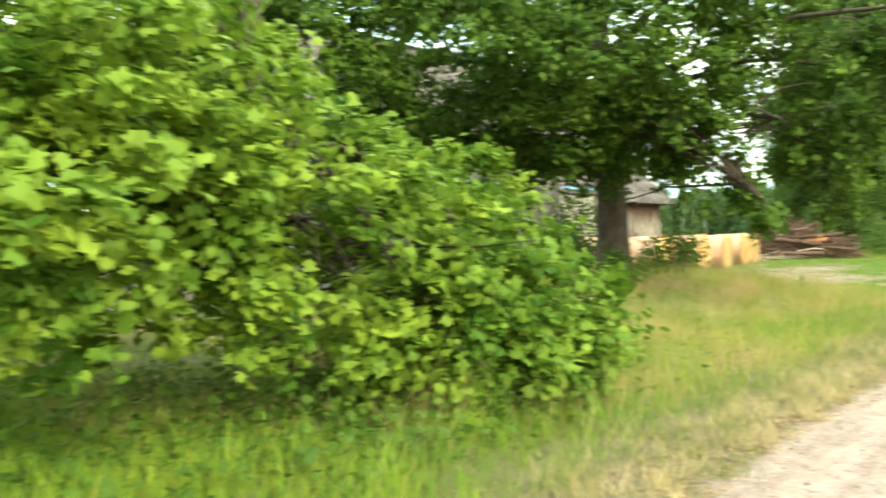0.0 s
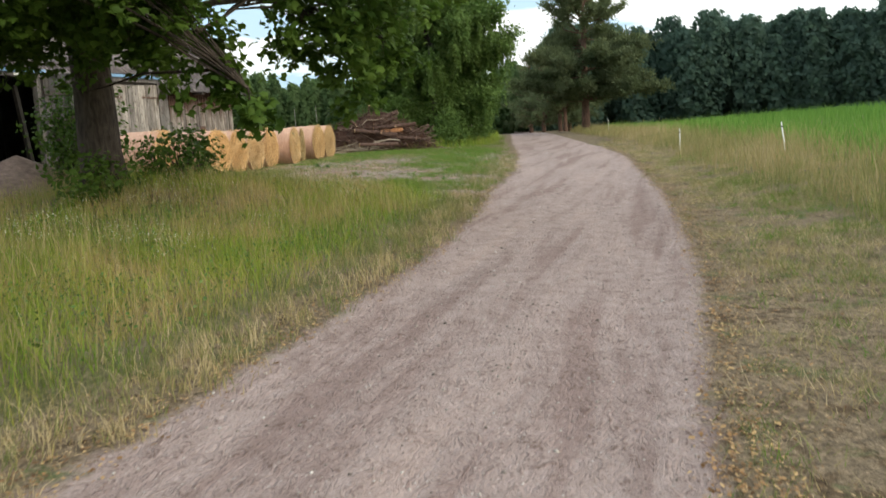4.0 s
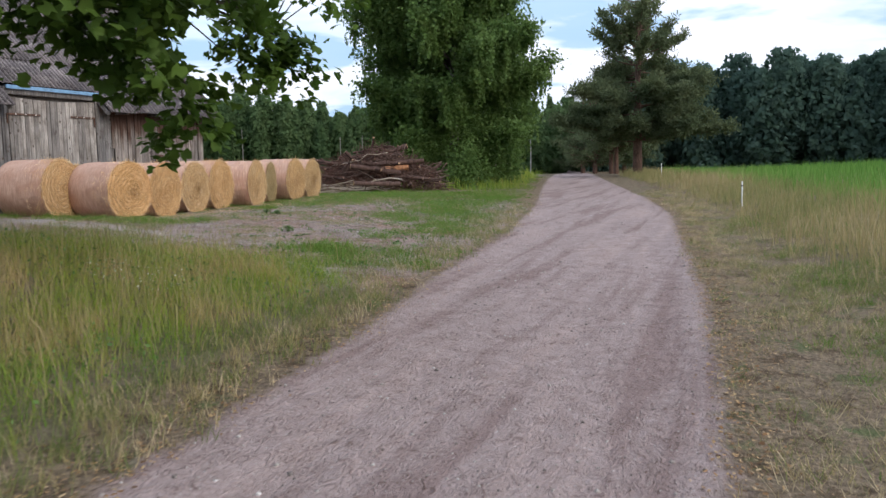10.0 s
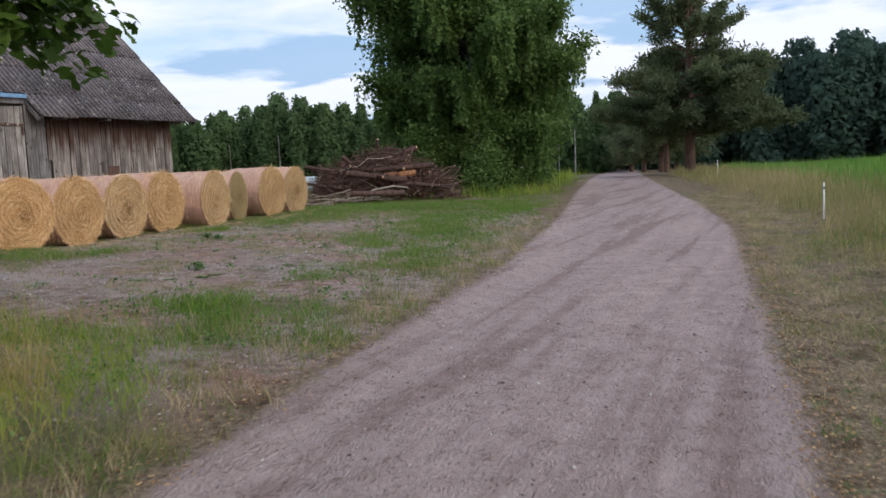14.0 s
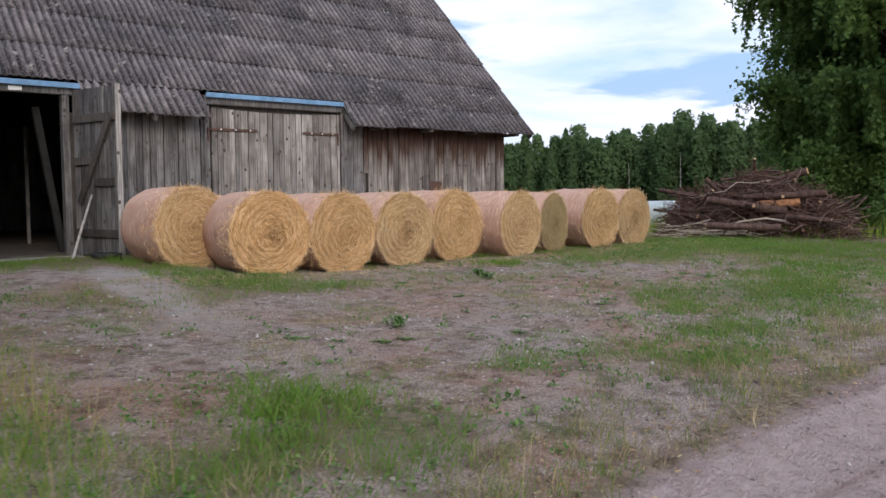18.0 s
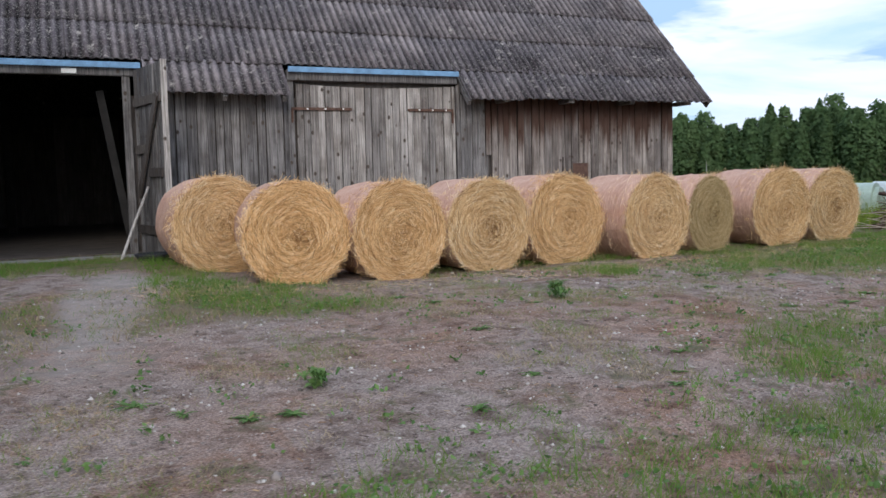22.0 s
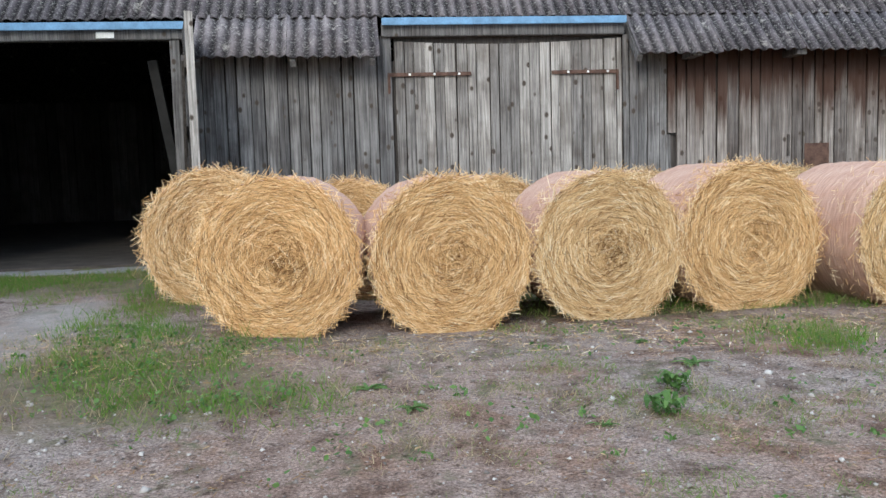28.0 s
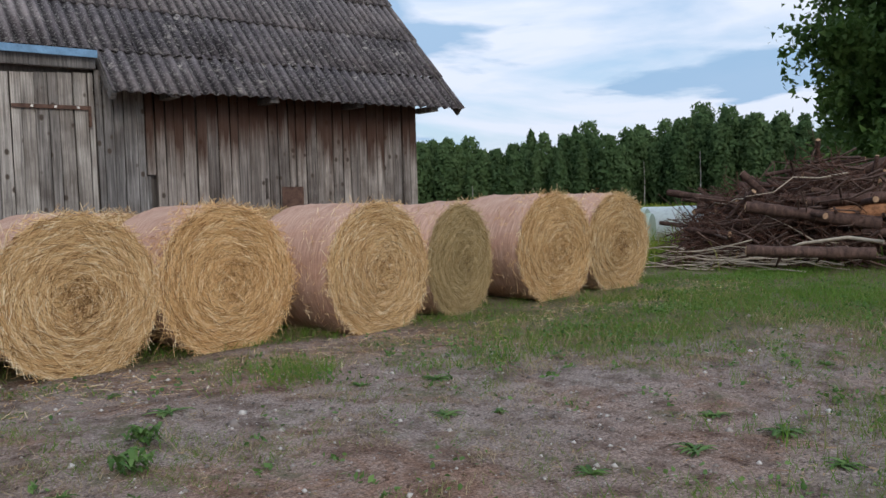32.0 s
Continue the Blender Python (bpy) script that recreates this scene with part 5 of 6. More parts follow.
# wrapped bales far behind the row
for x, y, mt, lb in ((44.0, 19.0, WRAP, "pale green film-wrapped round bale"), (45.5, 19.1, WRAP_WHITE, "white film-wrapped round bale"), (46.8, 19.0, WRAP_WHITE, "white film-wrapped round bale")):
    b = thing("wrapped_bale", lb, "silage bale", pose(x, y, ground_at(x, y) + 0.53, 0, 0, 24), "wrapped bales")
    bm = bmesh.new()
    bmesh.ops.create_cone(bm, cap_ends=True, segments=32, radius1=0.55, radius2=0.55, depth=1.2, matrix=Matrix.Rotation(math.pi / 2, 4, "X"))
    bmesh.ops.bevel(bm, geom=[e for e in bm.edges if len(e.link_faces) == 2 and e.calc_face_angle(0) > 1], offset=0.12, segments=4, affect="EDGES")
    part("film", bm, mt, b)

# ---- brush pile ----
PILE = (40.9, 12.4)
ALONG, AWAY = np.array([-0.44, 0.90]), np.array([0.90, 0.44])


def pile_at(a, b):
    """A place in the heap: a metres along its front, b metres towards the back."""
    return PILE[0] + ALONG[0] * a + AWAY[0] * b, PILE[1] + ALONG[1] * a + AWAY[1] * b


def pile_height(a, b):
    top = 1.08 + 0.66 * np.exp(-(((a + 0.1) / 0.75) ** 2)) + 0.2 * np.exp(-(((a - 1.5) / 0.5) ** 2)) - 0.15 * np.exp(-(((a - 0.95) / 0.25) ** 2))
    edge = np.clip(1 - (np.abs(a) / 2.35) ** 4, 0, 1) * np.clip(1 - (np.abs(b) / 2.0) ** 2.6, 0, 1)
    return top * edge ** 0.55


def log(at, yaw, tilt, length, radius, label, cut=None):
    n = 9
    x = np.linspace(0, length, n)
    bend = 0.03 * length * np.sin(np.linspace(0, math.pi, n)) * RNG.uniform(-1, 1)
    v, f = tube(np.column_stack([x, bend, np.zeros(n)]), radius * (1 - 0.06 * x) * (1 + 0.06 * RNG.normal(size=n)), 8, 0.07, False)
    lg = thing("log", label, "log", pose(*at, 0, tilt, yaw), "logs of the brush pile")
    add("bark", mesh_from("bark", v, f, True), BARK_LOG, lg)
    for e in (0, n - 1):
        ring = v[e * 8:e * 8 + 8]
        c = ring.mean(0) + [(-0.012 if e == 0 else 0.012), 0, 0]
        add("cut_end", mesh_from("cut_end", np.vstack([ring, c[None]]), [(8, i, (i + 1) % 8) for i in range(8)]), cut or CUT, lg, "pale sawn end")
    for _ in range(int(RNG.integers(1, 4))):
        k, a = RNG.uniform(0.15, 0.85) * length, RNG.uniform(0, 2 * math.pi)
        o = np.array([0.25 * RNG.normal(), math.cos(a), math.sin(a)])
        sv, sf = tube([(k, 0, 0), np.array([k, 0, 0]) + o * radius * 1.2, np.array([k + 0.05, 0, 0]) + o * (radius + RNG.uniform(0.04, 0.25))], [radius * 0.35, radius * 0.28, radius * 0.15], 8)
        add("branch_stub", mesh_from("branch_stub", sv, sf), BARK_LOG, lg)
    return lg


RNG = np.random.default_rng(21)
log((38.95, 10.65, 0.90), 126, -2, 1.7, 0.09, "dark barked log with a pale sawn end towards the yard")
log((41.95, 11.5, 2.32), 112, 17, 2.3, 0.10, "barked log jutting from the top of the heap")
log((39.9, 11.6, 1.36), 116, 3, 1.8, 0.095, "thick barked log in the front of the heap")
log((39.7, 10.9, 1.28), 122, -9, 1.9, 0.095, "thick barked log in the front of the heap")
log((39.6, 13.2, 1.62), 96, -9, 1.3, 0.06, "barked log that rises over the end of the heap")
log((40.3, 10.2, 1.72), 118, 3, 1.9, 0.09, "barked log near the top of the heap")
log((40.0, 9.9, 1.05), 108, -6, 1.3, 0.065, "barked log low in the heap")
splinter = log((40.05, 10.75, 1.50), 124, 5, 1.0, 0.115, "torn orange-brown log with its bark off")
splinter.children[0].data.materials[0] = TORN
for i in range(110):
    a, b = RNG.uniform(-1.9, 1.9), RNG.uniform(-1.8, 1.5)
    x, y = pile_at(a, b)
    thick = i % 12 == 0
    yaw, ln = RNG.normal(116, 48), RNG.uniform(1.1, 2.1) if thick else RNG.uniform(0.6, 1.7)
    z = ground_at(x, y) + 0.06 + float(pile_height(a, b)) * RNG.uniform(0.2, 0.96)
    d = Vector((math.cos(radians(yaw)), math.sin(radians(yaw)), 0))
    tilt = RNG.normal(0, 19)
    log((x - d.x * ln / 2, y - d.y * ln / 2, max(z + math.sin(radians(tilt)) * ln / 2, ground_at(x, y) + 0.1)), yaw, tilt, ln, RNG.uniform(0.065, 0.1) if thick else RNG.uniform(0.024, 0.052), "bark-covered log in a tangled brush pile", CUT_OLD)
brush = thing("brush_pile", "tangled heap of reddish-brown branches and twigs", "brush pile", pose(*PILE, 0), kind="stuff")


def sticks(n, r0, r1, l0, l1, flat_tilt, spread=1.0, yaw=None, band=None):
    """Crooked branches through the heap; yaw: the way most lie; band: a stretch of the front foot instead of the whole heap."""
    out = []
    for _ in range(n):
        if band:
            a, b, lift = RNG.uniform(*band[0]), RNG.uniform(*band[1]), RNG.uniform(*band[2])
        else:
            a, b = RNG.uniform(-2.25, 2.25) * spread, RNG.uniform(-1.95, 1.8) * spread
            lift = 0.03 + float(pile_height(a, b)) * RNG.uniform(0.08, 1.04)
        x, y = pile_at(a, b)
        g = ground_at(x, y)
        ln = RNG.uniform(l0, l1)
        w = RNG.uniform(0, 2 * math.pi) if yaw is None else radians(RNG.normal(*yaw))
        tilt = RNG.normal(0, flat_tilt)
        d = np.array([math.cos(w) * math.cos(tilt), math.sin(w) * math.cos(tilt), math.sin(tilt)])
        k = np.linspace(-0.5, 0.5, 5)[:, None] * ln
        p = np.array([x - PILE[0], y - PILE[1], g + lift]) + d * k + RNG.normal(size=(5, 3)) * 0.025 * ln
        p[:, 2] = np.maximum(p[:, 2], g + 0.02)
        out.append(tube(p, np.linspace(RNG.uniform(r0, r1), 0.004, 5), 4, 0, False))
    return join(out)


v, f = sticks(950, 0.008, 0.028, 0.6, 1.7, 0.42, 1.0, (116, 60))
add("branches", mesh_from("branches", v, f), STICK, brush)
v, f = sticks(3000, 0.003, 0.009, 0.3, 1.1, 0.6)
add("twigs", mesh_from("twigs", v, f), TWIG, brush, "reddish fine twigs")
v, f = sticks(48, 0.010, 0.022, 0.6, 1.3, 1.1, 0.85)
add("upright_sticks", mesh_from("upright_sticks", v, f), STICK, brush)
v, f = sticks(22, 0.012, 0.024, 1.0, 2.0, 0.25, 0.9, (116, 30))
add("pale_sticks", mesh_from("pale_sticks", v, f), PALE_STICK, brush, "bare pale debarked sticks")
v, f = sticks(36, 0.006, 0.015, 0.8, 1.9, 0.05, 1.0, (112, 10), ((0.2, 2.4), (-2.3, -1.7), (0.05, 0.34)))
add("pale_sticks", mesh_from("pale_sticks", v, f), PALE_STICK, brush, "thin pale sticks at the foot of the heap")
v, f = tube([(39.0 - PILE[0], 10.55 - PILE[1], 1.06), (38.9 - PILE[0], 11.0 - PILE[1], 1.12), (38.75 - PILE[0], 11.6 - PILE[1], 1.03), (38.7 - PILE[0], 11.9 - PILE[1], 0.92)], [0.028, 0.026, 0.022, 0.014], 8)
add("bowed_stick", mesh_from("bowed_stick", v, f, True), PALE_STICK, brush, "bowed pale stick without bark")

# ---- trees ----
RNG = np.random.default_rng(5)


def limb(p0, p1, sag, r0, r1, n=8, sides=8):
    k = np.linspace(0, 1, n)[:, None]
    p = np.asarray(p0) * (1 - k) + np.asarray(p1) * k
    p[:, 2] += sag * np.sin(k[:, 0] * math.pi)
    p[1:-1] += RNG.normal(size=(n - 2, 3)) * 0.05 * np.linalg.norm(np.asarray(p1) - np.asarray(p0)) / n
    return tube(p, np.linspace(r0, r1, n), sides, 0.06, sides == 8)


def clusters(blobs, per, spread, droop=0.0):
    """Leaf places in bunches on the ends of twigs that fill a list of blobs, with a shade for each bunch."""
    c, d = in_blobs(blobs)
    p = np.repeat(c, per, 0) + RNG.normal(size=(len(c) * per, 3)) * spread
    p[:, 2] -= droop * np.abs(RNG.normal(size=len(p)))
    nrm = np.repeat(d, per, 0) * 0.5 + [0, 0, 0.75] + RNG.normal(size=p.shape) * 0.55
    return c, p, nrm


def sprays(blobs, per, length, spread, droop=0.5):
    """Leafy twigs that reach outwards and sag: leaves overlap along each, the outer ones younger. Gives twig starts, leaf places, normals and shades."""
    c, d = in_blobs(blobs, 0.3)
    out = d * [1, 1, 0.45] + RNG.normal(size=c.shape) * 0.35
    out /= np.linalg.norm(out, axis=1)[:, None] + 1e-9
    k = RNG.uniform(0, 1, (len(c), per))
    ln = length * RNG.uniform(0.6, 1.3, (len(c), 1))
    p = c[:, None] + out[:, None] * (k * ln)[..., None] + RNG.normal(size=(len(c), per, 3)) * [spread, spread, spread * 0.6]
    p[..., 2] -= droop * ln * k ** 2
    nrm = out[:, None] * 0.45 + [0, 0, 0.8] + RNG.normal(size=p.shape) * 0.45
    t = np.clip(RNG.normal(0.42, 0.22, (len(c), 1)) + 0.28 * (k - 0.4), 0, 1)
    return c, p.reshape(-1, 3), nrm.reshape(-1, 3), t.ravel()


def leafy(name, p, nrm, size, shape, material, parent, var=0.25, label="", tint=None):
    tv, tf = leaf_shape(shape)
    v, f = scatter(tv, tf, p, frames_for(nrm), size * (1 + var * RNG.uniform(-1, 1, len(p))))
    if tint is None:
        tint = np.clip(0.5 + 0.9 * (fractal(p[:, 0] * 1.3 + p[:, 2], p[:, 1] * 1.3 - p[:, 2], 1.6) - 0.5), 0, 1)
    return add(name, mesh_from(name, v, f, False, None, tint=np.repeat(tint, len(tv))), material, parent, label)


# large maple on the bank
tx, ty = 16.17, 8.61
tz = ground_at(tx, ty)
maple = thing("maple_tree", "old broad maple with a thick dark trunk on the bank", "tree")
trunk = [tube([(tx, ty, tz - 0.2), (tx, ty, tz + 0.15), (tx - 0.02, ty, tz + 0.6), (tx, ty, tz + 1.6), (tx - 0.05, ty, tz + 2.6), (tx - 0.2, ty, tz + 4.2), (tx - 0.1, ty + 0.1, tz + 7)], [0.48, 0.40, 0.345, 0.32, 0.31, 0.22, 0.1], 14, 0.05, False)]
tips = ((19.7, 4.8, 3.6), (17.9, 4.3, 3.5), (14.5, 4.9, 2.3), (15.2, 4.6, 3.6), (18.7, 4.4, 4.9), (16.1, 1.8, 5.2), (19.0, 9.0, 6.0), (13.0, 5.6, 4.2), (11.2, 8.0, 5.0), (14.5, 4.3, 5.6), (13.4, 11.6, 6.0), (18.0, 12.5, 7.2), (16.0, 6.5, 8.5), (11.8, 10.2, 7.6), (15.0, 9.2, 9.8))
for i, q in enumerate(tips):
    h0 = tz + 2.2 + 0.28 * i
    arm = [limb((tx - 0.05, ty, h0), q, 0.7, 0.10, 0.015)]
    for _ in range(5):
        k = RNG.uniform(0.4, 0.95)
        s = np.array([tx, ty, h0]) * (1 - k) + np.array(q) * k + [0, 0, 0.6 * math.sin(k * math.pi)]
        arm.append(limb(s, s + RNG.normal(size=3) * [1.0, 1.0, 0.5] - [0, 0, 0.25], 0.1, 0.03, 0.006, 5, 8))
    v, f = join(arm)
    add("branch", mesh_from("branch", v, f, True), BARK_MAPLE, maple)
v, f = join(trunk)
add("trunk", mesh_from("trunk", v, f, True), BARK_MAPLE, maple)
high = []
for i in range(34):
    d = RNG.normal(size=3) * [1, 1, 0.7]
    d /= np.linalg.norm(d)
    high.append((np.array([15.4, 8.8, 7.7]) + d * [4.6, 4.6, 2.9] * RNG.uniform(0.6, 1.0), RNG.uniform(0.7, 1.25) * np.array([1.0, 1.0, 0.62]), 17))
crown = [((17.6, 4.4, 5.4), (1.8, 1.3, 0.7), 28), ((16.5, 2.9, 4.4), (1.1, 0.9, 0.45), 16), ((12.6, 7.0, 4.8), (2.4, 1.8, 1.2), 110), ((13.3, 7.8, 3.7), (1.5, 1.2, 0.8), 56), ((16.3, 4.3, 4.8), (1.5, 1.0, 0.5), 22), ((17.3, 2.5, 5.2), (1.5, 1.0, 0.7), 34), ((16.1, 1.5, 5.1), (1.3, 0.9, 0.45), 26),
         ((13.4, 5.6, 4.2), (1.2, 1.0, 0.7), 26), ((14.6, 5.0, 6.2), (2.4, 1.6, 0.9), 40), ((10.9, 8.2, 5.2), (2.0, 2.0, 1.6), 70), ((13.2, 10.0, 3.9), (2.4, 1.4, 0.9), 84), ((9.0, 9.8, 4.7), (1.7, 1.3, 1.5), 130), ((7.0, 10.5, 5.4), (1.8, 1.3, 1.6), 90), ((11.4, 10.6, 3.7), (1.7, 1.1, 0.9), 70), ((14.6, 8.0, 4.6), (1.5, 1.2, 0.7), 36), ((13.9, 9.0, 3.5), (1.4, 0.8, 0.45), 24), ((17.4, 7.2, 5.0), (1.4, 1.1, 0.6), 26), ((17.1, 8.2, 3.6), (0.6, 0.5, 0.45), 8),
         ((15.1, 7.6, 3.5), (0.7, 0.5, 0.5), 12), ((14.9, 6.4, 3.3), (0.9, 0.7, 0.5), 18)]
c, p, nrm, tn = sprays(crown, 60, 0.5, 0.13)
leafy("leaves", p, nrm, 0.115, "lobed", MAPLE, maple, 0.3, "", tn)
c, p, nrm, tn = sprays(high, 58, 0.6, 0.16)
leafy("upper_leaves", p, nrm, 0.135, "round", MAPLE, maple, 0.3, "", tn)
# boughs that hang over the bank towards the track
for bough in ([((16.5, 4.9, 3.4), (0.5, 0.5, 0.4), 6), ((16.9, 4.35, 3.1), (0.45, 0.4, 0.45), 14), ((17.4, 5.1, 3.3), (0.4, 0.4, 0.4), 8), ((17.95, 4.0, 3.6), (0.45, 0.4, 0.3), 6)],
              [((17.85, 4.6, 2.5), (0.18, 0.18, 0.35), 6), ((17.6, 5.0, 3.0), (0.25, 0.25, 0.3), 4)],
              [((19.75, 4.65, 3.2), (0.38, 0.38, 0.38), 15), ((19.5, 5.4, 3.85), (0.4, 0.45, 0.3), 5), ((19.0, 6.4, 4.3), (0.7, 0.6, 0.4), 4), ((20.1, 4.0, 4.2), (0.5, 0.5, 0.35), 3)],
              [((14.45, 4.9, 2.15), (0.2, 0.25, 0.35), 5), ((14.1, 5.3, 2.75), (0.4, 0.35, 0.4), 9), ((13.7, 5.8, 3.35), (0.6, 0.5, 0.45), 14), ((13.0, 6.2, 3.7), (0.8, 0.6, 0.5), 16)],
              [((15.6, 4.4, 3.75), (0.7, 0.5, 0.35), 9), ((16.3, 3.8, 3.75), (0.5, 0.4, 0.35), 7)]):
    c, p, nrm, tn = sprays(bough, 40, 0.42, 0.1, 0.7)
    tagged(leafy("hanging_bough", p, nrm, 0.135, "lobed", MAPLE, maple, 0.3, "", tn), kind="stuff")
    hub = np.array(bough[0][0])
    twigs = [limb(hub + [0, 0, 0.15], q, 0.08, 0.012, 0.003, 5, 6) for q in c]
    v, f = join(twigs)
    tagged(add("bough_wood", mesh_from("bough_wood", v, f), BARK_MAPLE, maple), kind="stuff")
# one shoot high on the trunk, its sunlit look put into the leaf colour
c, p, nrm, tn = sprays([((15.6, 8.0, 5.6), (0.35, 0.3, 0.35), 6)], 30, 0.3, 0.08)
leafy("young_shoot", p, nrm, 0.14, "lobed", MAPLE_YOUNG, maple, 0.3, "shoot with sunlight put into its bright yellow-green colour", np.clip(tn + 0.5, 0, 1))

# young maple whose boughs hang to the grass beside the track
yx, yy = 5.9, 7.2
yz = ground_at(yx, yy)
young = thing("young_maple", "bushy young maple with boughs down to the grass", "tree")
wood = [tube([(yx, yy, yz - 0.2), (yx, yy, yz + 0.8), (yx - 0.1, yy, yz + 2.4), (yx - 0.3, yy - 0.1, yz + 5)], [0.17, 0.15, 0.12, 0.05], 10, 0.05, False)]
boughs = [((6.4, 4.8, 1.02), (1.9, 1.0, 0.85), 150), ((5.1, 5.3, 1.7), (1.7, 1.1, 1.1), 120), ((3.6, 5.8, 2.75), (1.5, 1.2, 1.1), 125), ((2.9, 5.5, 2.2), (1.2, 1.1, 1.5), 120), ((2.0, 5.0, 2.1), (0.9, 0.9, 1.0), 70), ((2.2, 8.6, 3.6), (1.9, 1.2, 2.2), 110), ((2.9, 7.4, 4.4), (2.0, 2.0, 1.6), 130), ((3.4, 8.8, 2.0), (1.7, 0.9, 1.5), 80), ((6.2, 4.25, 0.75), (1.2, 0.5, 0.5), 60), ((8.1, 6.0, 1.75), (0.7, 0.7, 0.75), 36), ((2.2, 6.8, 4.0), (1.7, 1.7, 1.7), 70), ((7.0, 6.1, 2.0), (1.2, 1.0, 0.8), 60)]
for c0, r0, _ in boughs:
    for _ in range(6):
        e = np.array(c0) + RNG.normal(size=3) * np.array(r0) * 0.5
        v, f = limb((yx - 0.05, yy, yz + RNG.uniform(0.6, 3.2)), e, 0.25, 0.035, 0.006, 7, 8)
        add("branch", mesh_from("branch", v, f, True), BARK_MAPLE, young)
v, f = join(wood)
add("trunk", mesh_from("trunk", v, f, True), BARK_MAPLE, young)
c, p, nrm, tn = sprays(boughs, 44, 0.34, 0.1, 0.55)
tn = np.clip(tn - 0.17 * smooth01(p[:, 0], 4.3, 6.2), 0, 1)
p[:, 2] = np.maximum(p[:, 2], height(p[:, 0], p[:, 1]) + 0.1)
leafy("leaves", p, nrm, 0.1, "lobed", MAPLE_YOUNG, young, 0.35, "", tn)
# dark leaves added below the young maple to stand in for its shade
xy = spots(13000, 0.5, 8.5, 3.4, 9.5, lambda x, y: np.exp(-(((x - 4.0) / 2.4) ** 2) - (((y - 5.5) / 1.9) ** 2)))
p = np.column_stack([xy, height(xy[:, 0], xy[:, 1]) + RNG.uniform(0.05, 0.5, len(xy)) * RNG.uniform(0.4, 1, len(xy))])
shade_leaves = leafy("shade_nettles", p, RNG.normal(size=p.shape) * 0.5 + [0, 0, 0.8], 0.085, "round", MAPLE, None, 0.4)
tagged(shade_leaves, "dark leaves added to stand in for shade below the young maple", "plants", kind="stuff")
# shaded lilacs between the maple and the barn
lilac = thing("lilac_shrub", "shaded dark green lilac shrub before the barn", "shrub")
c, p, nrm = clusters([((18.9, 11.0, 1.75), (0.9, 0.7, 1.2), 70)], 32, 0.2)
leafy("leaves", p, nrm, 0.1, "round", MAPLE, lilac)
v, f = join([limb((18.9 + RNG.normal() * 0.2, 11.0, ground_at(18.9, 11.0) - 0.05), q, 0.1, 0.02, 0.005, 5, 8) for q in c[:60]])
add("stem", mesh_from("stem", v, f), BARK_MAPLE, lilac)
# shrub at the foot of the large maple
shrub = thing("shrub", "low dark-leaved shrub at the foot of the maple", "shrub")
c, p, nrm = clusters([((17.15, 7.75, ground_at(17.1, 7.7) + 0.35), (0.85, 0.6, 0.5), 46), ((15.3, 8.1, ground_at(15.3, 8.1) + 0.3), (0.8, 0.5, 0.4), 26)], 26, 0.12)
p[:, 2] = np.maximum(p[:, 2], height(p[:, 0], p[:, 1]) + 0.04)
leafy("leaves", p, nrm, 0.085, "round", MAPLE, shrub)
v, f = join([limb((17.1, 7.7, ground_at(17.1, 7.7) - 0.05), q, 0.05, 0.015, 0.004, 5, 8) for q in c[:40]])
add("stem", mesh_from("stem", v, f), BARK_MAPLE, shrub)

